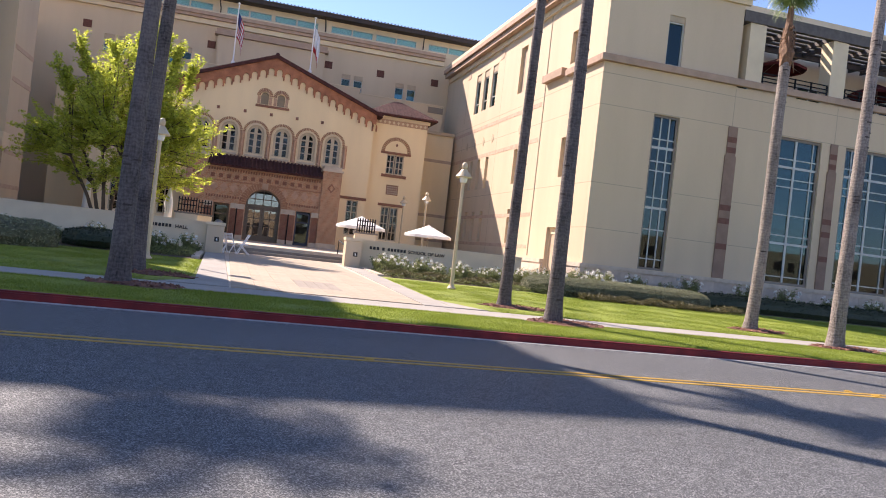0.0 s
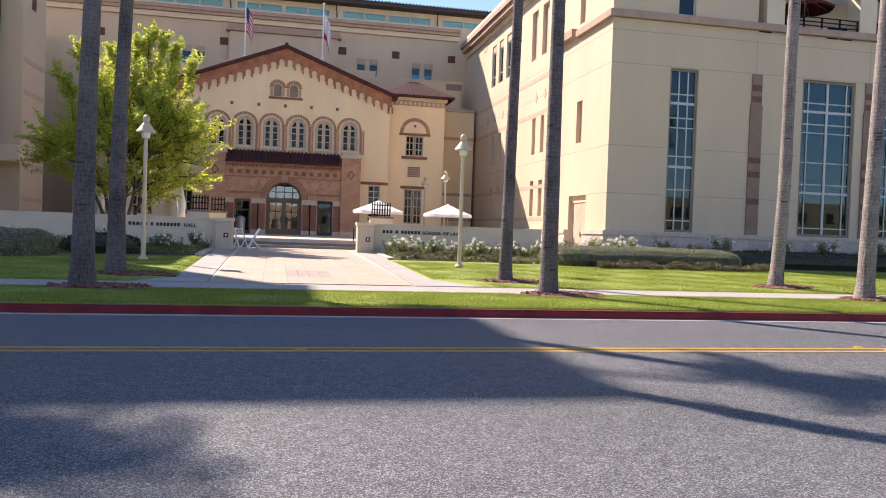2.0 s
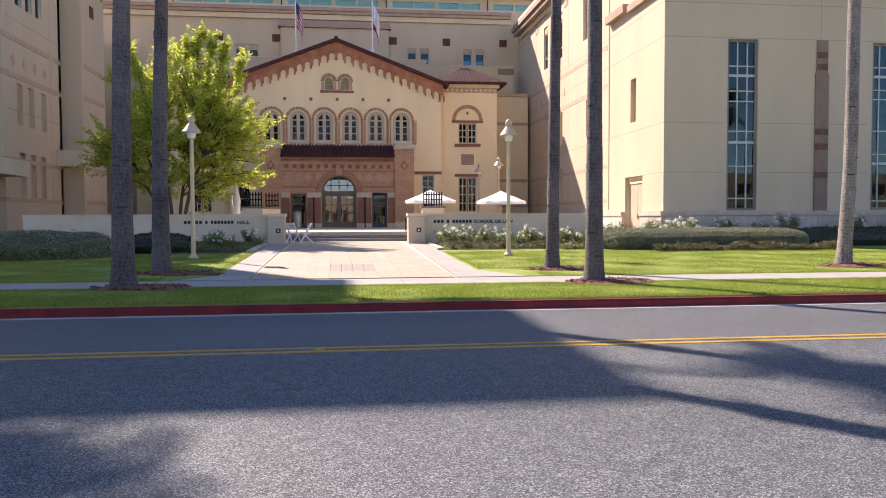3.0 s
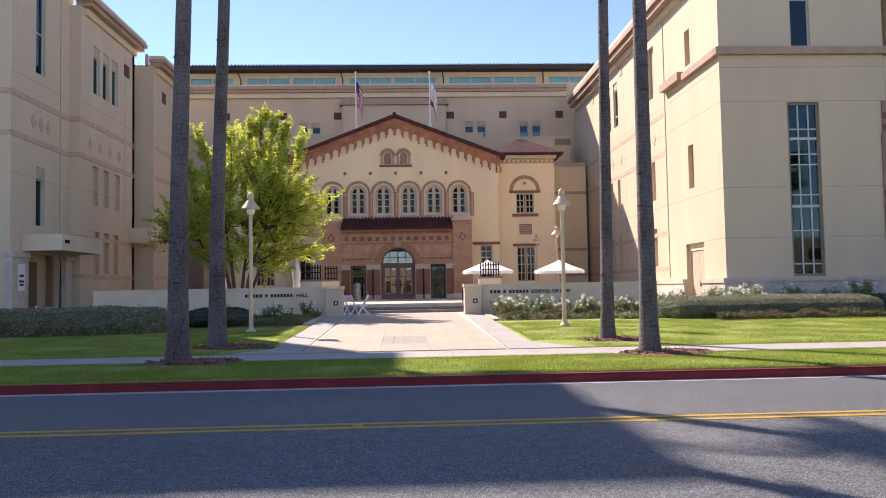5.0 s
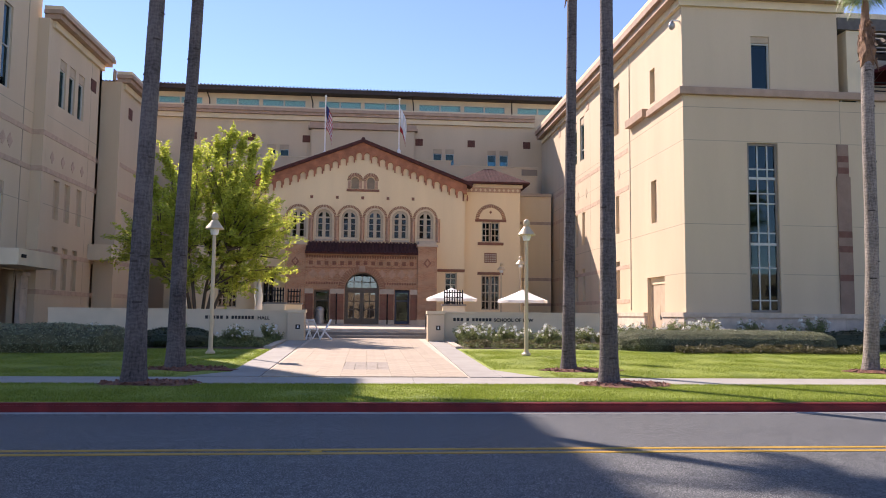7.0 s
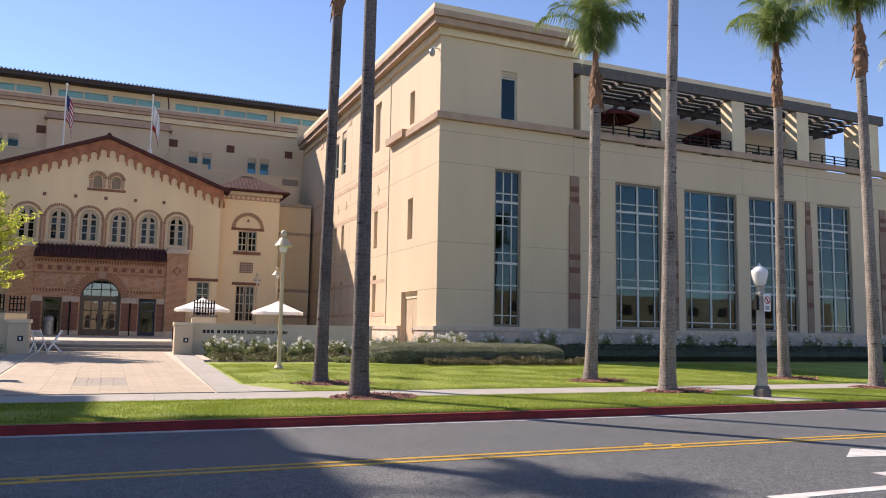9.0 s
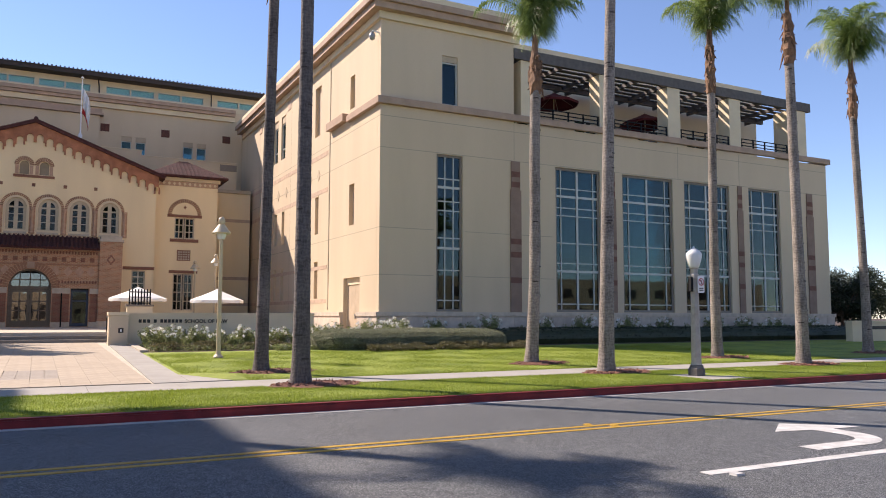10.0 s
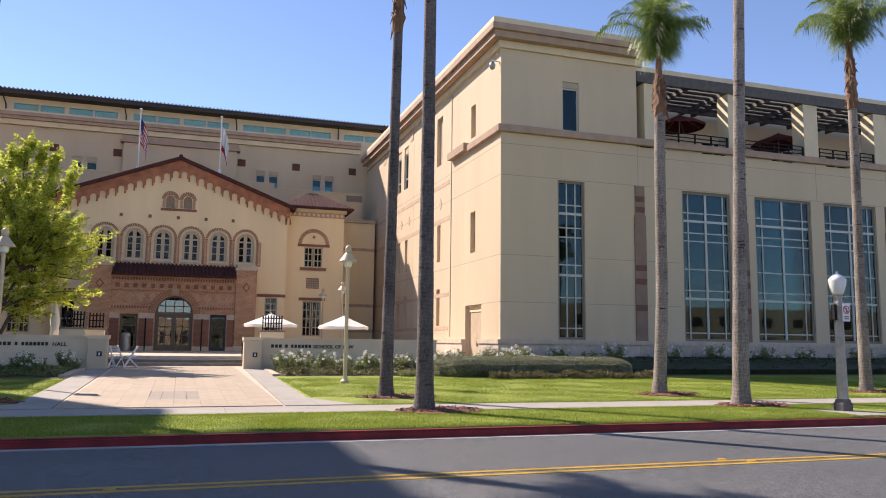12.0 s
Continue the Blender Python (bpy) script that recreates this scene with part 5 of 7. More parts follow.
for h in trio_t:
    window(L2, h[0][0], h[1][0], 12.3, 14.35, (), (), "narrow upper window under a tan panel", frame_mat="mullion", rim=0.06)
    part("lintel_panel", slab(L2, h[0][0], h[1][0], 14.36, 14.85, 0.06, 0.2), "tan_panel", left)
for h in trio_m + trio_l:
    part("slot_back", slab(L2, h[0][0] - 0.05, h[1][0] + 0.05, h[0][1] - 0.05, h[2][1] + 0.05, 0.18, 0.28), "tan_panel", left)
# side entrance with canopy and stone piers
can = structure(holder("entrance_canopy", LX + 0.8, 37, 3.6), "flat cream canopy over a side entrance", "canopy")
part("canopy_slab", boxes((LX - 0.1, LX + 1.75, 34.75, 39.2, 3.62, 4.35)), "stucco_trim", can)
part("canopy_light", boxes((LX + 1.752, LX + 1.8, 35.0, 35.4, 3.95, 4.1)), "black_metal", can)
for y0, y1 in ((33.5, 34.9), (38.6, 39.35)):
    p = structure(holder("stone_pier", LX + 0.2, y0, 0.4), "grey stone pier beside the side entrance", "pier")
    for k in range(5):
        part("stone_block", boxes((LX - 0.1, LX + 0.22, y0, y1, 0.3 + k * 0.6, 0.89 + k * 0.6)), "plinth", p)
    part("pier_cap", boxes((LX - 0.1, LX + 0.3, y0 - 0.06, y1 + 0.06, 3.3, 3.5)), "stone", p)
sd = structure(holder("door_west", LX - 0.6, 36.5, 0.5), "dark bronze double door under the canopy", "door")
part("door_back", boxes((LX - 0.9, LX - 0.8, 34.9, 38.7, 0.3, 3.6)), "stucco", sd)
for y0, y1 in ((35.6, 36.6), (36.62, 37.6)):
    part("door_leaf", boxes((LX - 0.79, LX - 0.7, y0, y1, 0.5, 3.2)), "bronze", sd)
notice = tagged(part("notice", boxes((LX + 0.222, LX + 0.24, 33.95, 34.55, 1.85, 3.0)), "white_plastic"), "white notice board with dark lines on stone", "notice")
for k, (z, w) in enumerate(((2.45, 0.2), (2.2, 0.22), (2.05, 0.16))):
    part("text_bar", boxes((LX + 0.241, LX + 0.246, 34.25 - w, 34.25 + w, z, z + 0.1)), "sign_text", notice)
# recessed link with canopy
part("recess_canopy", boxes((LX2 + 0.01, LX3 + 0.3, 46.0, 47.34, 4.6, 5.5)), "stucco_trim", left)
# far side of the street: plain walls that close the place
opp = structure(holder("opposite_buildings", 0, -30, 0), "plain tan low buildings across the street", "building")
part("opposite_wall", boxes((-90, -14, -34, -24, 0.05, 6.5), (-10, 30, -36, -26, 0.05, 5.0), (34, 110, -34, -24, 0.05, 7.0)), "far_wall", opp)
bm = bmesh.new()
for k in range(24):
    x = -9.2 + k * 1.65
    box(bm, x, x + 0.9, -25.996, -25.9, 1.0, 3.2 if k % 4 else 2.5)
part("opposite_window", bm, "eave_dark", opp)
bm = bmesh.new()
rnd = random.Random(33)
x = 35.0
while x < 106:
    w = rnd.uniform(0.9, 3.2)
    box(bm, x, x + w, -23.996, -23.85, 0.9 if w < 2.2 else 0.06, rnd.uniform(2.5, 3.2))
    if rnd.random() < 0.6:
        box(bm, x, x + min(w, 1.6), -23.996, -23.85, 4.4, 5.9)
    x += w + rnd.uniform(0.6, 1.9)
part("opposite_window", bm, "eave_dark", opp)

# ---- entrance terrace, steps and sign walls ----
deck = structure(holder("entrance_terrace", DC, 45, 0.5), "stone-paved entrance terrace with wide steps", "terrace")
part("deck", boxes((-13.5, 13.9, STEP_Y + 0.76, PY - 0.13, 0.2, DECK_Z)), "stone", deck)
for k in range(2):
    part("step", boxes((-3.75, 3.15, STEP_Y + k * 0.38, STEP_Y + 0.756, 0.3, 0.62 + k * 0.15)), "step_stone", deck)
part("deck_edge", boxes((-13.5, -6.06, PY - 0.126, 55.2, 0.2, DECK_Z), (4.3, 13.9, PY - 0.126, 55.2, 0.2, DECK_Z)), "stone", deck)


def lettering(text, x, y, z, size, parent, material="sign_text"):
    cu = bpy.data.curves.new("lettering", "FONT")
    cu.body, cu.size, cu.extrude, cu.align_x = text, size, 0.012, "LEFT"
    cu.space_character, cu.offset = 1.05, 0.005
    cu.materials.append(M[material])
    ob = new("lettering", cu)
    ob.rotation_euler = (radians(90), 0, 0)
    ob.location = Vector((x, y, z)) - parent.location
    ob.parent = parent
    return ob


def sign_wall(x0, x1, post_x, bars, text, text_x, label):
    w = structure(holder("sign_wall", (x0 + x1) / 2, SIGN_Y, 0.3), label, "wall")
    bm = boxes((x0, x1, SIGN_Y, SIGN_Y + 0.32, 0.2, 1.70))
    part("wall_body", bm, "stucco_trim", w)
    part("coping", boxes((x0 - 0.02, x1 + 0.02, SIGN_Y - 0.03, SIGN_Y + 0.35, 1.70, 1.78)), "stucco_trim", w)
    pw = 0.74
    bm = boxes((post_x, post_x + pw, SIGN_Y - 0.45, SIGN_Y + 0.32, 0.2, 1.66))
    bmesh.ops.bevel(bm, geom=bm.edges[:], offset=0.015, segments=1, affect="EDGES")
    part("post", bm, "stucco", w)
    part("post_cap", boxes((post_x - 0.04, post_x + pw + 0.04, SIGN_Y - 0.49, SIGN_Y + 0.34, 1.662, 1.8)), "stucco_trim", w)
    part("plaque", boxes((post_x + 0.36, post_x + 0.56, SIGN_Y - 0.462, SIGN_Y - 0.452, 0.95, 1.15)), "sign_text", w, "small dark access plaque")
    part("plaque_mark", boxes((post_x + 0.43, post_x + 0.49, SIGN_Y - 0.466, SIGN_Y - 0.463, 1.0, 1.1)), "white_plastic", w)
    x = bars[0]
    for width in bars[1:]:
        n = max(1, round(width / 0.15))
        for k in range(n):
            part("name_bar", boxes((x + width * k / n, x + width * (k + 0.72) / n, SIGN_Y - 0.018, SIGN_Y - 0.002, 1.36, 1.5)), "sign_text", w)
        x += width + 0.1
    lettering(text, text_x, SIGN_Y - 0.014, 1.35, 0.215, w)
    return w


sign_wall(3.14, 11.15, 2.38, (3.55, 0.50, 0.16, 0.92), "SCHOOL OF LAW", 5.40, "cream stucco sign wall with dark letters")
sign_wall(-13.95, -3.78, -3.76, (-7.35, 0.80, 0.13, 1.00), "HALL", -5.10, "cream stucco sign wall with dark letters, partly shaded")


def balustrade(x0, x1, y, label):
    """A low cream wall with a black railing box on top."""
    w = tagged(holder("balustrade", (x0 + x1) / 2, y, DECK_Z), label, "balustrade", "terrace balustrades")
    part("base_wall", boxes((x0 - 0.1, x1 + 0.1, y, y + 0.4, DECK_Z, 2.08)), "stucco_trim", w)
    part("base_cap", boxes((x0 - 0.16, x1 + 0.16, y - 0.05, y + 0.45, 2.08, 2.17)), "frame_dark", w)
    for z in (2.22, 2.50, 2.74):
        part("rail", boxes((x0, x1, y + 0.1, y + 0.3, z, z + 0.045)), "black_metal", w)
    n = max(3, int((x1 - x0) / 0.13))
    for k in range(n + 1):
        x = x0 + (x1 - x0) * k / n
        part("baluster", boxes((x - 0.022, x + 0.022, y + 0.11, y + 0.29, 2.17, 2.9)), "black_metal", w)


balustrade(3.55, 4.47, 38.6, "black metal railing on a cream pedestal")
balustrade(-5.35, -4.52, 38.6, "black metal railing on a cream pedestal")
balustrade(-4.49, -3.88, 40.5, "black metal railing on a cream pedestal by the steps")
for x in (2.55, -3.3):
    hr = tagged(holder("handrail", x, STEP_Y, 0.6), "dark metal handrail beside the entrance steps", "handrail", "step handrails")
    bm = bmesh.new()
    rod(bm, (x, STEP_Y - 1.6, 1.35), (x, STEP_Y + 1.2, 1.62), 0.03)
    rod(bm, (x, STEP_Y - 1.6, 1.35), (x, STEP_Y - 1.6, 0.5), 0.025)
    rod(bm, (x, STEP_Y + 1.2, 1.62), (x, STEP_Y + 1.2, DECK_Z), 0.025)
    part("rail", bm, "black_metal", hr)

# ---- lamps ----
def path_lamp(x, y, z0, h, label):
    lamp = tagged(holder("lamp_post", x, y, z0), label, "lamp post", "courtyard lamp posts")
    k = h / 4.57
    bm = bmesh.new()
    lathe(bm, [(0.16, 0), (0.16, 0.04), (0.10, 0.1), (0.09, 0.12), (0.072, 0.2), (0.065, 1.6), (0.058, 3.9 * k)], (x, y, z0), 14)
    part("post", bm, "cream_metal", lamp, smooth=False)
    bm = bmesh.new()
    lathe(bm, [(0.1, 3.84 * k), (0.12, 3.86 * k), (0.15, 4.02 * k), (0.12, 4.05 * k)], (x, y, z0), 16)
    part("lens", bm, "globe", lamp, "frosted lens under the shade")
    bm = bmesh.new()
    lathe(bm, [(0.29, 4.02 * k), (0.30, 4.05 * k), (0.2, 4.18 * k), (0.13, 4.28 * k), (0.10, 4.32 * k)], (x, y, z0), 20)
    part("shade", bm, "cream_metal", lamp, smooth=False)
    bm = bmesh.new()
    lathe(bm, [(0.05, 4.30 * k), (0.10, 4.36 * k), (0.115, 4.44 * k), (0.09, 4.53 * k), (0.03, 4.58 * k)], (x, y, z0), 14)
    part("finial", bm, "cream_metal", lamp, smooth=True)
    return lamp


path_lamp(5.1, 25.47, 0.32, 4.58, "cream metal lamp post with conical shade on the lawn")
path_lamp(-5.25, 25.47, 0.32, 4.58, "cream metal lamp post with conical shade by the path")
path_lamp(8.5, 51.0, DECK_Z, 4.25, "cream metal lamp post with conical shade on the terrace")
path_lamp(8.75, 45.5, DECK_Z, 4.28, "cream metal lamp post with conical shade on the terrace")

SX, SY = 14.9, 14.47
sl = tagged(holder("street_lamp", SX, SY, 0.15), "concrete street lamp with white acorn globe", "street lamp")
bm = boxes((SX - 0.55, SX + 0.75, SY - 1.1, SY + 0.45, 0.1, 0.19))
part("pad", bm, "concrete", sl, "pale concrete pad")
bm = bmesh.new()
lathe(bm, [(0.135, 0.46), (0.125, 0.52), (0.095, 2.62), (0.12, 2.66), (0.125, 2.74), (0.09, 2.8), (0.1, 2.9), (0.115, 2.93)], (SX, SY, 0), 8)
part("post", bm, "lamp_stone", sl)
bm = bmesh.new()
lathe(bm, [(0.205, 0.19), (0.205, 0.36), (0.17, 0.40), (0.165, 0.44), (0.14, 0.46)], (SX, SY, 0), 8)
part("base", bm, "concrete_dark", sl, "dark stained concrete base")
bm = bmesh.new()
lathe(bm, [(0.10, 2.93), (0.135, 2.97), (0.185, 3.14), (0.205, 3.26), (0.2, 3.31), (0.12, 3.39), (0.06, 3.43), (0.03, 3.45), (0.02, 3.5)], (SX, SY, 0), 18)
part("globe", bm, "globe", sl, "white acorn glass globe", smooth=True)
# road sign strapped to the post
TX, TY = SX + 0.075, SY - 0.15
ts = tagged(holder("traffic_sign", TX, TY, 2.3), "white no-turn road sign fixed to the lamp post", "road sign")
bm = boxes((TX - 0.11, TX + 0.11, TY - 0.006, TY + 0.006, 2.29, 2.72))
bmesh.ops.bevel(bm, geom=[e for e in bm.edges if abs(e.verts[0].co.y - e.verts[1].co.y) > 0.01], offset=0.018, segments=2, affect="EDGES")
part("plate", bm, "white_plastic", ts)
bm = bmesh.new()
for k in range(24):
    a0, a1 = 6.28319 * k / 24, 6.28319 * (k + 1) / 24
    bm.faces.new([bm.verts.new((TX + r * math.cos(a), TY - 0.011, 2.57 + r * math.sin(a))) for r, a in ((0.072, a0), (0.098, a0), (0.098, a1), (0.072, a1))])
part("ring", bm, "sign_red", ts)
part("arrow", boxes((TX - 0.005, TX + 0.02, TY - 0.0095, TY - 0.0075, 2.51, 2.61), (TX - 0.045, TX - 0.005, TY - 0.0095, TY - 0.0075, 2.585, 2.61)), "sign_text", ts)
bm = bmesh.new()
rod(bm, (TX - 0.06, TY - 0.012, 2.63), (TX + 0.06, TY - 0.012, 2.51), 0.009, sides=5)
part("slash", bm, "sign_red", ts)
part("text_bar", boxes((TX - 0.07, TX + 0.07, TY - 0.0095, TY - 0.0075, 2.39, 2.415), (TX - 0.07, TX + 0.07, TY - 0.0095, TY - 0.0075, 2.34, 2.365)), "sign_text", ts)
for z in (2.4, 2.6):
    bm = bmesh.new()
    rod(bm, (SX, SY - 0.1, z), (TX, TY, z), 0.015, sides=6)
    part("strap", bm, "grey_metal", ts)
bm = boxes((SX - 0.17, SX - 0.095, SY - 0.06, SY + 0.06, 2.32, 2.7))
bmesh.ops.bevel(bm, geom=bm.edges[:], offset=0.015, segments=1, affect="EDGES")
part("control_box", bm, "black_metal", sl, "dark control box on the post")

# ---- palms ----
def frond_mesh(seed, length=2.9, droop=1.0):
    """A feather frond: curved rib with many narrow hanging leaflets."""
    rnd = random.Random(seed)
    bm = bmesh.new()
    n = 34
    pts = []
    for k in range(n + 1):
        t = k / n
        ang = radians(80) - droop * t ** 1.5 * radians(140)
        if k == 0:
            p = Vector((0, 0, 0))
        else:
            p = pts[-1] + Vector((math.cos(ang), 0, math.sin(ang))) * (length / n)
        pts.append(p)
    for k in range(n):
        r0, r1 = 0.03 * (1 - k / n) + 0.006, 0.03 * (1 - (k + 1) / n) + 0.006
        a, b = pts[k], pts[k + 1]
        q = [bm.verts.new(v) for v in (a + Vector((0, r0, 0)), a - Vector((0, r0, 0)), b - Vector((0, r1, 0)), b + Vector((0, r1, 0)))]
        bm.faces.new(q)
        q2 = [bm.verts.new(v) for v in (a + Vector((0, 0, r0)), a - Vector((0, 0, r0)), b - Vector((0, 0, r1)), b + Vector((0, 0, r1)))]
        bm.faces.new(q2)
        if k < 3:
            continue
        t = k / n
        ll = 0.78 * math.sin(min(1, t * 1.25 + 0.18) * 2.6) + 0.12
        for side in (-1, 1):
            for j in range(3):
                s = a.lerp(b, rnd.random())
                out = Vector((0.35 + 0.3 * rnd.random(), side * (0.75 + 0.3 * rnd.random()), 0.25 - 0.5 * rnd.random()))
                out.normalize()
                L = ll * (0.75 + 0.4 * rnd.random())
                m1 = s + out * L * 0.5 + Vector((0, 0, 0.02))
                m2 = s + out * L * 0.85 - Vector((0, 0, L * (0.45 + 0.5 * rnd.random())))
                w = Vector((0.010, 0, 0.004))
                v = [bm.verts.new(p) for p in (s - w, s + w, m1 + w, m1 - w)]
                bm.faces.new(v)
                e = bm.verts.new(m2)
                bm.faces.new((v[3], v[2], e))
    return mesh_of("frond", bm, "leaf_palm")


FRONDS = [frond_mesh(k, 2.5 + 0.3 * (k % 3), 0.72 + 0.13 * (k % 4)) for k in range(5)]


def palm(x, y, height, lean, label, seed, base_r, top_r, skin, boot=1.6, scale=1.0, raised=0.0):
    rnd = random.Random(seed)
    z0 = 0.1 if y < WALK_1 else lawn_z(y) - 0.06  # sunk a little into the turf
    p = tagged(holder("palm_tree", x, y, z0), label, "palm tree", "palms along the street")
    bm = bmesh.new()
    sides, rings = 18, int(height / 0.085)
    prev = None
    bend = rnd.uniform(-0.06, 0.06)
    for k in range(rings + 1):
        t = k / rings
        z = height * t
        r = top_r + (base_r - top_r) * ((1 - t) ** 3 * 0.9 + 0.1 * (1 - t)) + 0.09 * math.exp(-z / 0.22)
        r *= 1 + 0.02 * noise.noise((seed, z * 0.9, 0)) + (0.028 if k % 2 else 0.0) * (0.5 + noise.noise((seed, z * 3, 5)))
        cx, cy = lean[0] * t + bend * math.sin(t * 5), lean[1] * t
        ring = []
        for j in range(sides):
            a = 6.28319 * j / sides
            rr = r * (1 + 0.018 * noise.noise((math.cos(a) * 1.3 + seed, math.sin(a) * 1.3, z * 1.2)))
            ring.append(bm.verts.new((x + cx + rr * math.cos(a), y + cy + rr * math.sin(a), z0 + z)))
        if prev:
            for j in range(sides):
                bm.faces.new((prev[j], prev[(j + 1) % sides], ring[(j + 1) % sides], ring[j]))
        prev = ring
    bm.faces.new(prev)
    part("trunk", bm, skin, p, smooth=True)
    top = Vector((x + lean[0] + bend * math.sin(5), y + lean[1], z0 + height))
    # dark horizontal scars
    for k in range(int(height * 1.3)):
        t = rnd.uniform(0.04, 0.97)
        z = height * t
        cx, cy = lean[0] * t + bend * math.sin(t * 5), lean[1] * t
        r = top_r + (base_r - top_r) * ((1 - t) ** 3 * 0.9 + 0.1 * (1 - t)) + 0.006
        bm = bmesh.new()
        a0 = rnd.uniform(3.2, 5.6)
        for j in range(4):
            a, b = a0 + j * 0.22, a0 + (j + 1) * 0.22
            bm.faces.new([bm.verts.new((x + cx + (r + 0.012) * math.cos(q), y + cy + (r + 0.012) * math.sin(q), z0 + z + h)) for q, h in ((a, -0.018), (b, -0.018), (b, 0.018), (a, 0.018))])
        part("leaf_scar", bm, "eave_dark", p)
    # fibrous boot below the crown, then the slim green shaft
    bm = bmesh.new()
    rings = [(top_r * 1.02, -0.12), (top_r * 1.22, 0.08)]
    rings += [(top_r * (1.3 - 0.45 * q / 7) * (1.12 if q % 2 else 0.94), 0.15 + (boot - 0.2) * q / 7) for q in range(8)]
    rings += [(top_r * 0.62, boot + 0.05), (top_r * 0.5, boot + 0.6)]
    lathe(bm, rings, top, 14)
    for v in bm.verts:
        v.co += Vector((noise.noise(v.co * 5), noise.noise(v.co * 5 + Vector((7, 0, 0))), 0)) * 0.08
    part("boot", bm, "boot", p, "brown fibrous leaf bases")
    for k in range(30):
        a = rnd.uniform(0, 6.28)
        h = boot * rnd.random() ** 0.8
        rr = top_r * (1.3 - 0.45 * h / boot)
        q = top + Vector((rr * math.cos(a), rr * math.sin(a), h))
        bm = bmesh.new()
        end = q + Vector((rnd.uniform(0.03, 0.13) * math.cos(a), rnd.uniform(0.03, 0.13) * math.sin(a), rnd.uniform(-0.45, 0.12)))
        rod(bm, q, end, rnd.uniform(0.025, 0.05), 0.008, 5)
        part("leaf_base", bm, "boot", p)
    n = 19
    for k in range(n):
        ob = new("frond", FRONDS[k % len(FRONDS)])
        ob.parent = p
        a = 6.28319 * (k * 0.618 + rnd.uniform(-0.05, 0.05))
        tilt = rnd.uniform(-26, 4) if k < 14 else rnd.uniform(8, 26)
        s = scale * rnd.uniform(0.76, 1.0)
        m = Matrix.Translation(top - Vector((x, y, z0)) + Vector((0, 0, boot + rnd.uniform(0.3, 0.55)))) @ Matrix.Rotation(a, 4, "Z") @ Matrix.Rotation(radians(tilt - raised), 4, "Y") @ Matrix.Scale(s, 4)
        ob.matrix_local = m
    return p


# place, trunk height, lean, label, seed, radii at foot and top, bark, length of the boot, size of the crown
PALMS = (
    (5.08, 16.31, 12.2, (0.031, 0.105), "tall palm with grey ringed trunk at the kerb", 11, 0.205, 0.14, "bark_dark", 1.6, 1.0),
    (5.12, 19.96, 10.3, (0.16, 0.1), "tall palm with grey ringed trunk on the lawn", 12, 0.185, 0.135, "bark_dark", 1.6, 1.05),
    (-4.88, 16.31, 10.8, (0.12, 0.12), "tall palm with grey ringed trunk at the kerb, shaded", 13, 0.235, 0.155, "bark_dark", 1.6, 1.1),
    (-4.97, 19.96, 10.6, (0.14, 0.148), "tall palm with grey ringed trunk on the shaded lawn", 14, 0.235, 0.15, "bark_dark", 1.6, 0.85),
    (13.53, 19.96, 8.75, (0.3, 0.0), "palm with bushy crown beside the building wing", 15, 0.2, 0.165, "bark_pale", 1.25, 0.95, 22),
    (13.49, 16.31, 13.0, (0.42, 0.0), "very tall palm with grey trunk at the kerb", 16, 0.22, 0.14, "bark_pale", 1.6, 1.0),
    (21.33, 16.31, 9.85, (-0.15, 0.0), "tall palm with leaning grey trunk at the kerb", 17, 0.21, 0.145, "bark_pale", 1.6, 1.0),
    (21.5, 19.96, 9.85, (0.0, 0.0), "tall palm with feathery crown on the lawn", 18, 0.2, 0.145, "bark_pale", 1.7, 1.0, 9),
    (30.0, 19.96, 9.85, (-0.3, 0.0), "slender palm with drooping crown on the far lawn", 19, 0.2, 0.145, "bark_pale", 1.9, 1.1, 9),
    # out of view, placed so that its crown's shadow falls on the road
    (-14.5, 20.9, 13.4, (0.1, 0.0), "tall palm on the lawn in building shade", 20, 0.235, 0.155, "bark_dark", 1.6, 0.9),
)
for x, y, h, lean, label, seed, *build in PALMS:
    palm(x, y, h, lean, label, seed, *build)
    bed = bmesh.new()
    rnd = random.Random(seed)
    lathe(bed, [(1.0, -0.1), (0.9, -0.005), (0.55, 0.04), (0.2, 0.06)], (0.3, 0, 0), 26)
    for v in bed.verts:
        r = 1 + 0.6 * noise.noise(v.co * 1.9 + Vector((seed, 0, 0))) + 0.3 * noise.noise(v.co * 6 + Vector((seed, 0, 0)))
        v.co.x, v.co.y = v.co.x * r * 1.05, v.co.y * r * 0.72
    ob = structure(part("mulch_bed", bed, "mulch"), "reddish bark mulch round a palm trunk", "mulch")
    ob.location = (x, y, lawn_z(y) + 0.035)
    chips = bmesh.new()
    for _ in range(300):
        a, r = rnd.uniform(0, 6.28), rnd.random() ** 0.6
        c = Vector((0.34 + 0.98 * r * math.cos(a), -0.05 + 0.62 * r * math.sin(a), 0.055 - 0.04 * r))
        u = Vector((rnd.gauss(0, 1), rnd.gauss(0, 1), rnd.gauss(0, 0.5))).normalized() * rnd.uniform(0.03, 0.075)
        w = u.orthogonal().normalized() * rnd.uniform(0.012, 0.025)
        chips.faces.new([chips.verts.new(c + q) for q in (-u - w, -u + w, u + w, u - w)])
    pile = part("bark_chips", chips, "mulch_chip", ob)
    pile.matrix_parent_inverse = Matrix()
    tagged(pile, kind="stuff")

# pavement and palms across the street, mirrored in the tall narrow window
structure(part("pavement_south", boxes((-60, 110, -12.0, -5.0, -0.1, 0.14)), "concrete"), "pale concrete pavement across the street", "pavement")
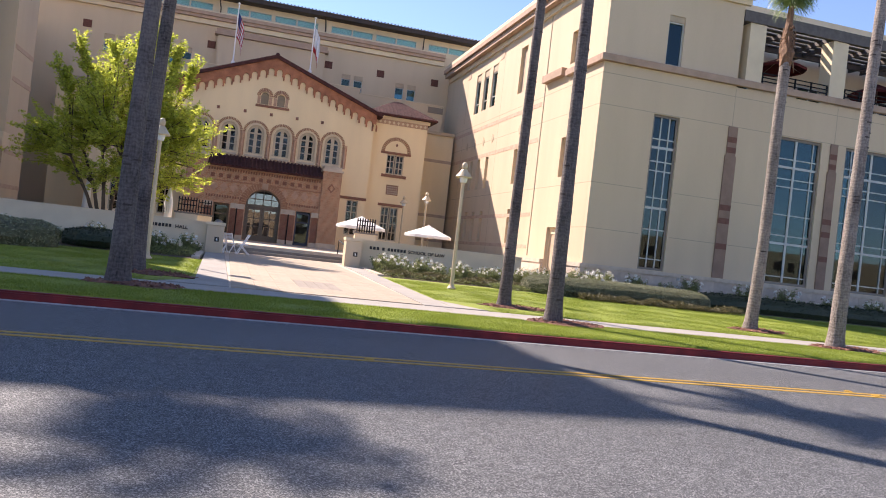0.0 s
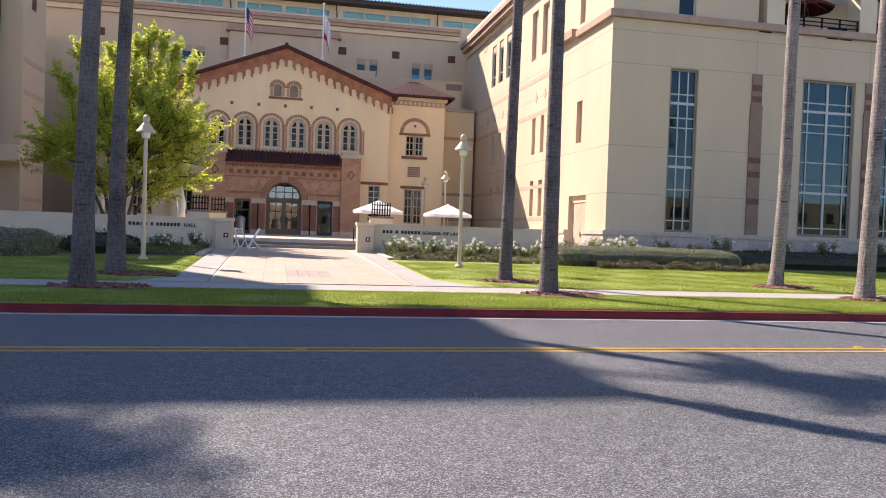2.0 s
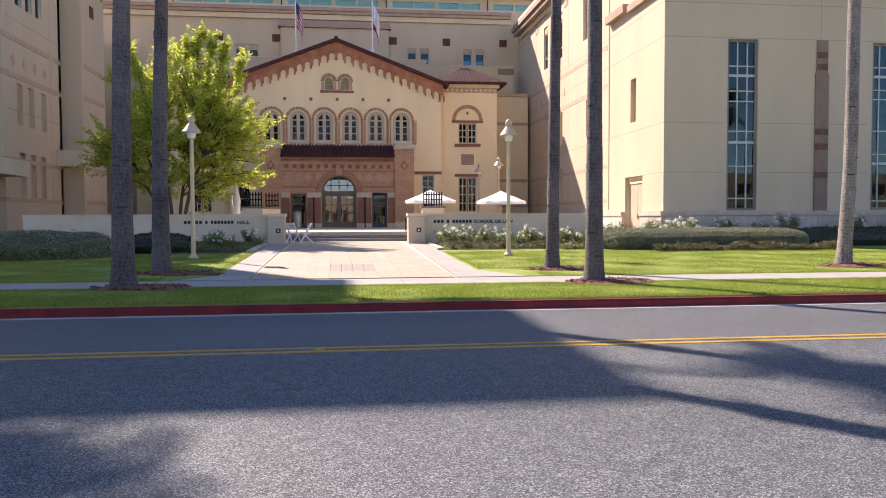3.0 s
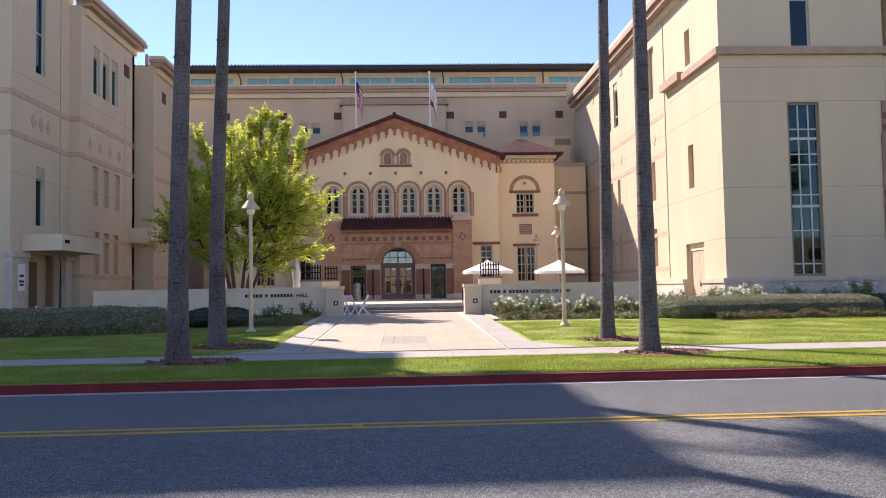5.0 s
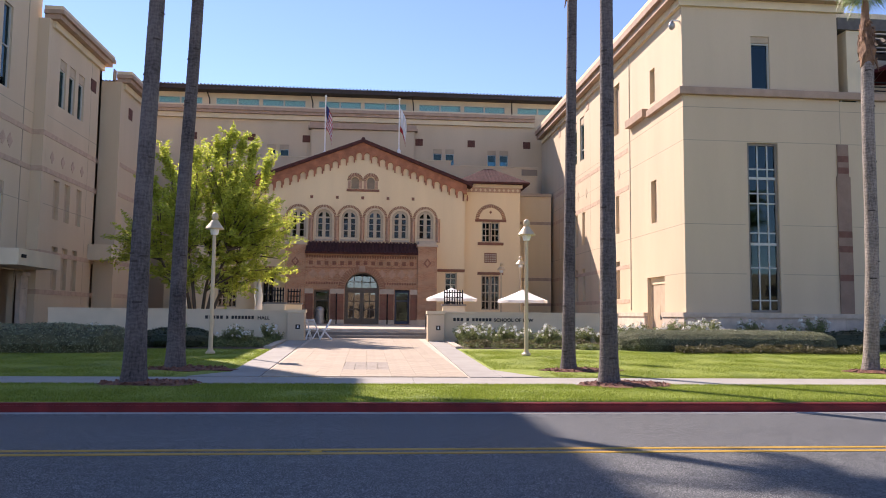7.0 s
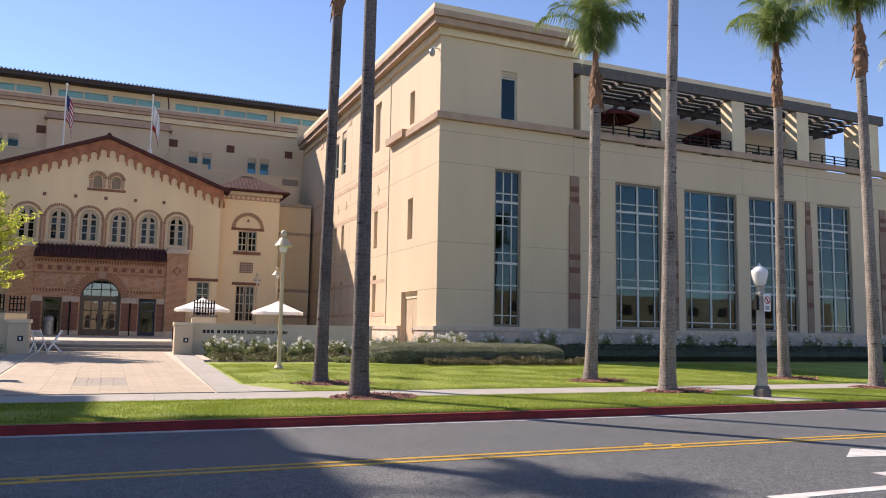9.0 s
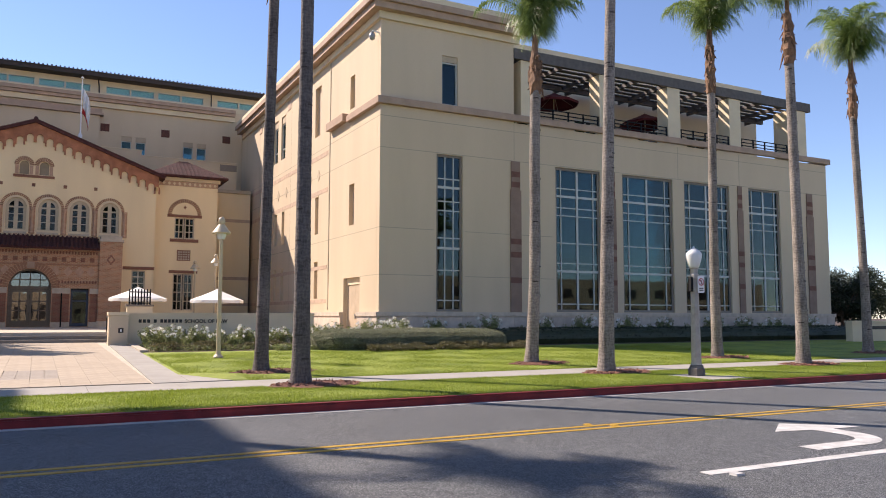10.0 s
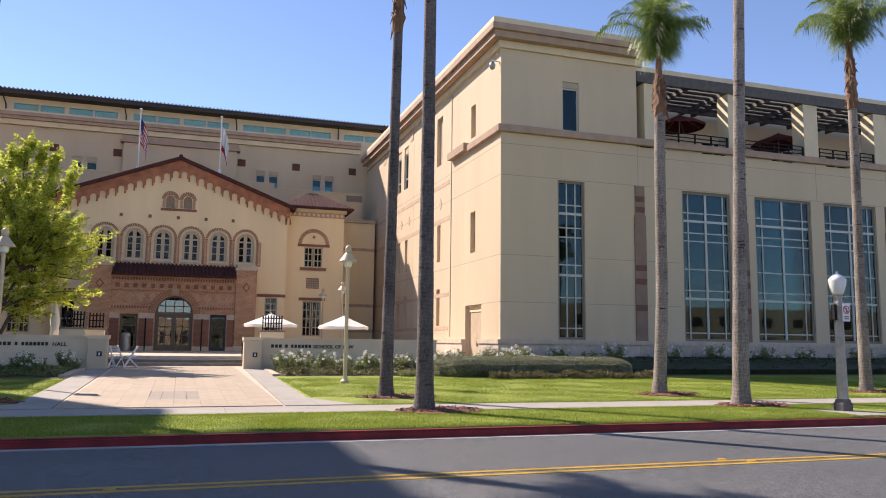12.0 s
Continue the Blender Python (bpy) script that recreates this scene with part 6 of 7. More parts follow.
for x, y, h, seed in ((38.0, -6.5, 8.6, 31), (40.2, -10.5, 11.6, 32)):
    palm(x, y, h, (0.1, 0.0), "tall palm with grey trunk across the street", seed, 0.21, 0.15, "bark_pale", 1.6, 1.1)

# ---- foliage helpers ----
def leaves(bm, rnd, centre, spread, count, size, lift=0.0, flat=0.6):
    c = Vector(centre)
    for _ in range(count):
        d = Vector((rnd.gauss(0, 1), rnd.gauss(0, 1), rnd.gauss(0, 1)))
        d.normalize()
        p = c + Vector((d.x * spread[0], d.y * spread[1], d.z * spread[2])) * rnd.random() ** 0.4
        u = Vector((rnd.gauss(0, 1), rnd.gauss(0, 1), rnd.gauss(lift, flat))).normalized()
        w = u.cross(Vector((rnd.gauss(0, 1), rnd.gauss(0, 1), rnd.gauss(0, 1)))).normalized()
        s = size * rnd.uniform(0.6, 1.3)
        vs = [bm.verts.new(q) for q in (p - u * s, p + w * s * 0.38, p + u * s, p - w * s * 0.38)]
        bm.faces.new(vs)


# broad young tree behind the sign wall
tree = tagged(holder("tree", -8.6, 38.3, 0.6), "spreading tree with bright yellow-green spring leaves", "tree")
rnd = random.Random(5)
wood, crown = bmesh.new(), bmesh.new()
ROOT, HEART = Vector((-8.5, 38.3, 0.5)), Vector((-8.05, 38.3, 5.5))
stems = []
for k in range(6):
    a = 6.28 * k / 6 + 0.4
    b = ROOT + Vector((0.95 * math.cos(a), 0.75 * math.sin(a), 1.9 + 0.25 * (k % 3)))
    rod(wood, ROOT + Vector((0.2 * math.cos(a), 0.15 * math.sin(a), 0)), b, 0.105, 0.075, 8)
    c = b + Vector((0.9 * math.cos(a), 0.7 * math.sin(a), 1.7))
    rod(wood, b, c, 0.075, 0.055, 7)
    stems += [b, c]


def leafy_limb(start, end, twigs, spread, per_twig):
    """A bent limb whose twigs carry leaves along their length."""
    mid = start.lerp(end, 0.5) + Vector((rnd.uniform(-0.25, 0.25), rnd.uniform(-0.25, 0.25), 0.25))
    rod(wood, start, mid, 0.045, 0.032, 6)
    rod(wood, mid, end, 0.032, 0.012, 6)
    outward = (end - HEART).normalized()
    for _ in range(twigs):
        t = rnd.uniform(0.3, 1.0)
        foot = start.lerp(mid, t * 2) if t < 0.5 else mid.lerp(end, t * 2 - 1)
        way = (outward * 0.7 + Vector((rnd.gauss(0, 0.6), rnd.gauss(0, 0.6), rnd.uniform(0.0, 1.3)))).normalized()
        tip = foot + way * rnd.uniform(0.6, 1.5) * spread
        rod(wood, foot, tip, 0.012, 0.004, 4)
        for q in range(9):
            leaves(crown, rnd, foot.lerp(tip, 0.1 + 0.95 * q / 8), (0.17, 0.17, 0.13), per_twig, 0.09)


for k in range(125):
    while True:
        d = Vector((rnd.uniform(-1, 1), rnd.uniform(-1, 1), rnd.uniform(-0.66, 0.95)))
        if 0.3 < d.length < 1.0:
            break
    # fuller towards the lower rim, drawn in towards the top
    pull = 1.05 - 0.35 * max(0.0, d.z)
    end = HEART + Vector((4.3 * d.x * pull, 3.3 * d.y * pull, 4.0 * d.z))
    start = min(stems, key=lambda q: (q - end).length + (3 if q.z > end.z else 0))
    leafy_limb(start, end, 8, 1.0, 7)
for dx, dz in ((-2.3, 3.9), (-0.9, 4.0), (0.2, 4.4), (0.9, 4.9), (2.0, 4.1), (2.7, 3.6), (-3.2, 2.7), (1.4, 4.3)):
    end = HEART + Vector((dx, rnd.uniform(-0.9, 0.9), dz))
    leafy_limb(end - Vector((dx * 0.25, 0, 2.2)), end, 16, 0.55, 8)
part("trunk", wood, "wood", tree)
part("crown", crown, "leaf_tree", tree)


def hedge(x0, x1, y0, y1, z0, z1, label, material, seed, leaf=0.05, density=420):
    """A clipped hedge: dark rounded core under a skin of small leaves."""
    h = tagged(holder("hedge", (x0 + x1) / 2, (y0 + y1) / 2, z0), label, "hedge")
    rnd = random.Random(seed)
    core = bmesh.new()
    n = max(4, int((x1 - x0) / 0.5))
    rings = []
    prof = [(-0.90, 0.0), (-1.0, 0.35), (-0.94, 0.66), (-0.72, 0.88), (-0.35, 0.98), (0, 1.0), (0.6, 0.96), (0.93, 0.8), (1.0, 0.4), (0.92, 0.0)]
    yc, hw = (y0 + y1) / 2, (y1 - y0) / 2
    for i in range(n + 1):
        t = i / n
        d = min(1.0, min(t, 1 - t) * (x1 - x0) / 1.3)
        end = 0.35 + 0.65 * math.sqrt(1 - (1 - d) ** 2)
        x = x0 + (x1 - x0) * t
        wob = 0.07 * noise.noise((x * 0.9, seed, 0)) + 0.04 * noise.noise((x * 2.7, seed, 4))
        rings.append([core.verts.new((x, yc + a * (hw * end + wob - 0.05), z0 + b * ((z1 - z0) * (0.6 + 0.4 * end) + wob - 0.04))) for a, b in prof])
    for a, b in zip(rings, rings[1:]):
        for k in range(len(prof) - 1):
            core.faces.new((a[k], a[k + 1], b[k + 1], b[k]))
    core.faces.new(rings[0])
    core.faces.new(rings[-1][::-1])
    skin = bmesh.new()
    faces = [f for f in core.faces]
    for f in faces:
        area = f.calc_area()
        vs = [v.co for v in f.verts]
        if f.calc_center_median().y > yc + hw * 0.75:
            continue
        for _ in range(int(area * density * (1.0 if len(vs) < 5 else 0.5))):
            if len(vs) == 4:
                a, b = rnd.random(), rnd.random()
                p = vs[0].lerp(vs[1], a).lerp(vs[3].lerp(vs[2], a), b)
            else:
                p = f.calc_center_median() + (rnd.choice(vs) - f.calc_center_median()) * rnd.random()
            leaves(skin, rnd, p, (0.06, 0.06, 0.07), 1, leaf, 0.6)
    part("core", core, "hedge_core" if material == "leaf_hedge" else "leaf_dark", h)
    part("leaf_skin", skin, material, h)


hedge(9.4, 18.1, 27.8, 30.6, 0.32, 1.14, "long low clipped grey-green hedge in sun", "leaf_hedge", 3, 0.032, 1500)
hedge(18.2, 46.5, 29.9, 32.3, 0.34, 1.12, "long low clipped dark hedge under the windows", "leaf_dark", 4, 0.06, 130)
hedge(-22.0, -8.2, 25.2, 28.0, 0.28, 1.2, "long low clipped hedge in building shade", "leaf_hedge", 5, 0.055, 420)
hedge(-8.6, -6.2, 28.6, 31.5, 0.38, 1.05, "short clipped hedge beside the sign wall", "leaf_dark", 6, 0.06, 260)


# low creeping planting at the foot of the sunlit hedge and the rose bed
for x0, x1, y0, y1, count, seed, label in ((11.0, 18.6, 26.9, 27.9, 900, 91, "low shaggy ground cover at the foot of a hedge"), (3.6, 9.6, 29.6, 30.8, 600, 92, "low dry ground cover along the rose bed")):
    rnd = random.Random(seed)
    bm = bmesh.new()
    for _ in range(count):
        x, y = rnd.uniform(x0, x1), rnd.uniform(y0, y1)
        z = lawn_z(y) + 0.04
        h = 0.12 + 0.22 * max(0.0, 0.5 + noise.noise((x * 1.3, y, seed)))
        leaves(bm, rnd, (x, y, z + h * 0.5), (0.14, 0.12, h * 0.55), 14, 0.045, 0.5)
    tagged(part("ground_cover", bm, "leaf_cover"), label, "ground cover", kind="stuff")


def rose_bush(seed, blooms, rad=0.62, tall=0.85, material="leaf_rose"):
    rnd = random.Random(seed)
    bush = holder("rose_bush", 0, 0, 0)
    canes, green, white = bmesh.new(), bmesh.new(), bmesh.new()
    for k in range(16):
        a = rnd.uniform(0, 6.28)
        tip = Vector((rad * math.cos(a) * rnd.uniform(0.3, 1), rad * math.sin(a) * rnd.uniform(0.3, 1), tall * rnd.uniform(0.55, 1.05)))
        rod(canes, (0.1 * math.cos(a), 0.1 * math.sin(a), 0), tip, 0.012, 0.006, 4)
        for q in range(6):
            leaves(green, rnd, tip * (0.35 + 0.65 * q / 5), (0.17, 0.17, 0.13), 15, 0.05)
    for k in range(blooms):
        a = rnd.uniform(0, 6.28)
        r = rad * rnd.uniform(0.1, 1.05)
        c = Vector((r * math.cos(a), r * math.sin(a), tall * rnd.uniform(0.75, 1.12)))
        leaves(white, rnd, c, (0.07, 0.07, 0.055), 16, 0.07)
    part("stem", canes, "wood", bush)
    part("foliage", green, material, bush)
    tagged(part("bloom", white, "petal", bush, "white rose blooms"), kind="stuff")
    return bush


protos = [rose_bush(40, 6, 0.6, 0.68), rose_bush(41, 9, 0.65, 0.76), rose_bush(42, 4, 0.55, 0.58)]
for k, b in enumerate(protos):
    tagged(b, "leafy rose bush with white blooms in a bed", "rose bush", "rose bushes")
rnd = random.Random(77)
spots = []
for k in range(13):
    spots.append((3.75 + k * 0.62 + rnd.uniform(-0.15, 0.15), 33.2 + rnd.uniform(-0.4, 0.4)))
    spots.append((4.0 + k * 0.55 + rnd.uniform(-0.15, 0.15), 31.3 + rnd.uniform(-0.8, 0.6)))
for k in range(7):
    spots.append((-6.4 + k * 0.4 + rnd.uniform(-0.1, 0.1), 31.6 + rnd.uniform(-1.6, 1.6)))
for k in range(9):
    spots.append((-16 + k * 1.15 + rnd.uniform(-0.2, 0.2), 31.6 + rnd.uniform(-0.6, 0.9)))
for k in range(34):
    spots.append((13.0 + k * 0.98 + rnd.uniform(-0.3, 0.3), 32.9 + rnd.uniform(-0.3, 0.35)))
for k in range(9):
    spots.append((11.0 + k * 0.56 + rnd.uniform(-0.15, 0.15), 31.7 + rnd.uniform(-0.3, 0.4)))
for k, (x, y) in enumerate(spots):
    s = rnd.uniform(0.85, 1.15) * (1.3 if x > 10.9 and y > 31.3 else 0.92)
    m = Matrix.Translation((x, y, 0.1 + 0.017 * (y - WALK_1) + 0.03)) @ Matrix.Rotation(rnd.uniform(0, 6.28), 4, "Z") @ Matrix.Diagonal((s * 0.85, s * 0.85, s, 1))
    if k < 3:
        protos[k].matrix_basis = m
    else:
        copy_thing(protos[k % 3], m)
beds = structure(holder("planting_bed", 7, 31, 0.4), "planting beds with low concrete edging", "planting bed")
for x0, x1, y0, y1 in ((3.3, 47, 29.2, 34.0), (-30, -3.9, 28.2, 34.2)):
    bm = bmesh.new()
    vs = [bm.verts.new((x, y, lawn_z(y) + 0.0)) for x, y in ((x0, y0), (x1, y0), (x1, y1), (x0, y1))]
    bm.faces.new(vs)
    part("bed_soil", bm, "soil", beds)
part("edging", sloped(3.16, 3.42, 3.16, 3.42, 29.6, 33.9, 0.07), "stone", beds, "pale stone edging of the rose bed")
part("edging", sloped(-4.05, -3.76, -4.05, -3.76, 29.0, 33.9, 0.07), "stone", beds, "pale stone edging of the rose bed")
bm = bmesh.new()
rnd = random.Random(8)
for _ in range(2600):
    x = rnd.choice((rnd.uniform(3.5, 11.3), rnd.uniform(-6.8, -4.1), rnd.uniform(8, 18)))
    y = rnd.uniform(29.3, 33.5) if x < 8 else rnd.uniform(28.6, 29.9)
    leaves(bm, rnd, (x, y, lawn_z(y) + 0.1), (0.18, 0.15, 0.13), 9, 0.05)
tagged(part("ground_cover", bm, "leaf_rose"), "low leafy ground cover in the beds", "ground cover", kind="stuff")

# ---- parasols, chairs, bin, flags ----
parasol(4.25, 42.0, DECK_Z, 2.2, 1.4, "canvas", "white canvas parasol open on the terrace")
parasol(8.2, 42.0, DECK_Z, 2.15, 1.4, "canvas", "white canvas parasol open on the terrace")
for x, y in ((-5.9, 40.0), (-9.9, 41.0)):
    u = tagged(holder("closed_parasol", x, y, DECK_Z), "white canvas parasol furled on its pole", "parasol")
    bm = bmesh.new()
    lathe(bm, [(0.2, 0.8), (0.17, 1.2), (0.2, 1.6), (0.1, 2.2), (0.03, 2.45)], (x, y, DECK_Z), 10)
    for v in bm.verts:
        v.co.x += 0.05 * noise.noise(v.co * 3)
    part("canopy", bm, "canvas", u, smooth=True)
    bm = bmesh.new()
    rod(bm, (x, y, DECK_Z), (x, y, DECK_Z + 2.5), 0.03)
    part("pole", bm, "frame_wood", u)


def folding_chair(x, y, z0, turn):
    c = tagged(holder("folding_chair", 0, 0, 0), "white plastic folding chair on the walkway", "chair", "chairs by the path")
    bm = boxes((-0.21, 0.21, -0.2, 0.2, 0.42, 0.46))
    bmesh.ops.bevel(bm, geom=bm.edges[:], offset=0.012, segments=1, affect="EDGES")
    part("seat", bm, "white_plastic", c)
    for s in (-1, 1):
        bm = bmesh.new()
        rod(bm, (s * 0.22, -0.26, 0.0), (s * 0.22, 0.24, 0.9), 0.026)
        part("leg", bm, "white_plastic", c)
        bm = bmesh.new()
        rod(bm, (s * 0.2, 0.28, 0.0), (s * 0.2, -0.14, 0.46), 0.026)
        part("leg", bm, "white_plastic", c)
    for z, yy in ((0.84, 0.21), (0.7, 0.13)):
        part("backrest", boxes((-0.22, 0.22, yy - 0.012, yy + 0.012, z - 0.055, z + 0.055)), "white_plastic", c)
    part("stretcher", boxes((-0.2, 0.2, 0.24, 0.27, 0.05, 0.08)), "white_plastic", c)
    c.matrix_basis = pose(x, y, z0, 0, 0, turn)
    return c


chair = folding_chair(-3.1, 34.75, lawn_z(34.75) + 0.034, 165)
copy_thing(chair, pose(-2.75, 35.2, lawn_z(35.2) + 0.034, 0, 0, 148))
copy_thing(chair, pose(-2.15, 34.85, lawn_z(34.85) + 0.034, 0, 0, -82))
bin_ob = tagged(holder("litter_bin", -3.6, 51.9, DECK_Z), "grey metal litter bin beside the entrance", "litter bin")
bm = bmesh.new()
lathe(bm, [(0.26, 0), (0.28, 0.05), (0.28, 0.85), (0.3, 0.88), (0.3, 0.95)], (-3.6, 51.9, DECK_Z), 18)
part("drum", bm, "grey_metal", bin_ob)
bm = bmesh.new()
lathe(bm, [(0.3, 0.95), (0.24, 1.1), (0.08, 1.18)], (-3.6, 51.9, DECK_Z), 18)
part("lid", bm, "grey_metal", bin_ob)


def flag_material(name, kind):
    m, nt, b = nodes_of(name)
    n, l = nt.nodes, nt.links
    tc = n.new("ShaderNodeTexCoord")
    sep = n.new("ShaderNodeSeparateXYZ")
    l.new(tc.outputs["UV"], sep.inputs[0])
    if kind == "stripes":
        mul = n.new("ShaderNodeMath")
        mul.operation = "MULTIPLY"
        mul.inputs[1].default_value = 6.5
        l.new(sep.outputs[1], mul.inputs[0])
        fr = n.new("ShaderNodeMath")
        fr.operation = "FRACT"
        l.new(mul.outputs[0], fr.inputs[0])
        ramp = n.new("ShaderNodeValToRGB")
        ramp.color_ramp.interpolation = "CONSTANT"
        ramp.color_ramp.elements[0].color, ramp.color_ramp.elements[1].color = (0.45, 0.02, 0.03, 1), (0.8, 0.78, 0.75, 1)
        ramp.color_ramp.elements[1].position = 0.5
        l.new(fr.outputs[0], ramp.inputs[0])
        a = n.new("ShaderNodeMath")
        a.operation = "LESS_THAN"
        a.inputs[1].default_value = 0.42
        l.new(sep.outputs[0], a.inputs[0])
        c = n.new("ShaderNodeMath")
        c.operation = "GREATER_THAN"
        c.inputs[1].default_value = 0.46
        l.new(sep.outputs[1], c.inputs[0])
        both = n.new("ShaderNodeMath")
        both.operation = "MULTIPLY"
        l.new(a.outputs[0], both.inputs[0])
        l.new(c.outputs[0], both.inputs[1])
        mix = n.new("ShaderNodeMix")
        mix.data_type = "RGBA"
        mix.inputs[7].default_value = (0.03, 0.04, 0.14, 1)
        l.new(both.outputs[0], mix.inputs[0])
        l.new(ramp.outputs[0], mix.inputs[6])
        l.new(mix.outputs[2], b.inputs["Base Color"])
    else:
        ramp = n.new("ShaderNodeValToRGB")
        ramp.color_ramp.interpolation = "CONSTANT"
        ramp.color_ramp.elements[0].color, ramp.color_ramp.elements[1].color = (0.4, 0.02, 0.02, 1), (0.75, 0.73, 0.7, 1)
        ramp.color_ramp.elements[1].position = 0.2
        l.new(sep.outputs[1], ramp.inputs[0])
        l.new(ramp.outputs[0], b.inputs["Base Color"])
    b.inputs["Roughness"].default_value = 0.9
    return m


M["flag_stripes"], M["flag_band"] = flag_material("flag_stripes", "stripes"), flag_material("flag_band", "band")


def flag_pole(x, y, z0, z1, material, label):
    f = tagged(holder("flag_pole", x, y, z0), label, "flag pole")
    bm = bmesh.new()
    rod(bm, (x, y, z0), (x, y, z1), 0.06, 0.04, 10)
    part("pole", bm, "white_plastic", f)
    bm = bmesh.new()
    lathe(bm, [(0.03, 0), (0.1, 0.06), (0.1, 0.12), (0.03, 0.18)], (x, y, z1), 10)
    part("finial", bm, "white_plastic", f)
    bm = bmesh.new()
    lathe(bm, [(0.12, 0), (0.14, 0.15), (0.14, 0.5), (0.1, 0.6)], (x, y, z0 + 1.0), 12)
    part("collar", bm, "white_plastic", f)
    bm = bmesh.new()
    uvl = bm.loops.layers.uv.new("uv")
    nu, nv = 22, 18
    g = [[None] * (nv + 1) for _ in range(nu + 1)]
    for i in range(nu + 1):
        for j in range(nv + 1):
            u, v = i / nu, j / nv
            fold = 0.16 * math.sin(u * 15 + 0.8 * v) * (0.3 + 0.7 * u)
            gx = x + 0.05 + u * 0.5 + 0.05 * math.sin(v * 5 + u * 4)
            gz = z1 - 0.55 - (1 - v) * 1.9 - u * (0.8 + 0.5 * u)
            g[i][j] = (bm.verts.new((gx, y + fold, gz)), (u, v))
    for i in range(nu):
        for j in range(nv):
            c = [g[i][j], g[i + 1][j], g[i + 1][j + 1], g[i][j + 1]]
            face = bm.faces.new([q[0] for q in c])
            for lp, q in zip(face.loops, c):
                lp[uvl].uv = q[1]
    fl = part("flag", bm, material, f, smooth=True)
    md = fl.modifiers.new("thick", "SOLIDIFY")
    md.thickness = 0.008


flag_pole(-4.03, 59.3, 12.6, 18.45, "flag_stripes", "white pole with a drooping red, white and blue flag")
flag_pole(1.72, 59.3, 12.9, 18.45, "flag_band", "white pole with a drooping white and red flag")

# ---- beyond the right wing ----
mon = tagged(holder("monument_wall", 40, 27, 0.3), "low cream stucco wall with number bars", "wall")
part("wall_body", boxes((39.2, 44.0, 27.0, 27.4, 0.2, 1.36)), "stucco_trim", mon)
part("coping", boxes((39.14, 44.0, 26.95, 27.45, 1.362, 1.46)), "stucco_trim", mon)
part("number_bar", boxes((40.1, 42.3, 26.985, 26.998, 0.98, 1.16)), "sign_text", mon)


def far_tree(x, y, h, r, material, label, seed, leaf=0.13):
    t = tagged(holder("tree", x, y, 0.4), label, "tree")
    rnd = random.Random(seed)
    wood, crown = bmesh.new(), bmesh.new()
    rod(wood, (x, y, 0.3), (x, y, h * 0.5), 0.22, 0.14, 8)
    for k in range(26):
        a, e = rnd.uniform(0, 6.28), rnd.uniform(-0.5, 1.0)
        c = Vector((x + r * math.cos(a) * rnd.uniform(0.3, 1), y + r * math.sin(a) * rnd.uniform(0.3, 1), h * 0.6 + h * 0.36 * e))
        rod(wood, (x, y, h * 0.4), c, 0.06, 0.02, 5)
        leaves(crown, rnd, c, (r * 0.36, r * 0.36, r * 0.3), 480, leaf)
    part("trunk", wood, "wood", t)
    part("crown", crown, material, t)


far_tree(58, 46, 7.0, 2.4, "leaf_tree", "bright green tree beyond the wing", 61)
far_tree(62, 50, 6.0, 3.0, "leaf_dark", "dark green tree beyond the wing", 62)
far_tree(54, 38, 4.2, 2.3, "leaf_dark", "rounded dark shrub tree beyond the wing", 63)
far_tree(66, 42, 4.6, 2.6, "leaf_dark", "dark green tree behind the low wall", 64)
far_tree(75, 60, 6.0, 4.0, "leaf_dark", "dark green tree in the distance", 65)
far_tree(90, 62, 7.5, 4.0, "leaf_dark", "dark green tree in the distance", 66)

# ---- pavers, last ----
PM = mesh_of("paver", boxes((-0.298, 0.298, -0.298, 0.298, -0.06, 0.028)), "paver")
PG = mesh_of("paver", boxes((-0.146, 0.146, -0.146, 0.146, -0.06, 0.028)), "paver_grey")
n_rows = 30
for j in range(n_rows):
    y = WALK_1 + 0.32 + j * 0.6
    if y > STEP_Y - 0.3:
        break
    shift = -0.33 * (y - WALK_1) / (STEP_Y - WALK_1) * 0.5
    for i in range(8):
        x = -2.27 + i * 0.6 + shift
        if 20.1 < y < 22.2 and -0.6 < x < 0.5:
            continue
        ob = new("paver", PM)
        ob.parent = path_ob
        ob.location = Vector((x, y, lawn_z(y) + 0.006)) - path_ob.location
        ob.rotation_euler = (math.atan(0.017), 0, 0)
insert = [WALK_1 + 0.32 + j * 0.6 for j in range(n_rows) if 20.1 < WALK_1 + 0.32 + j * 0.6 < 22.2]
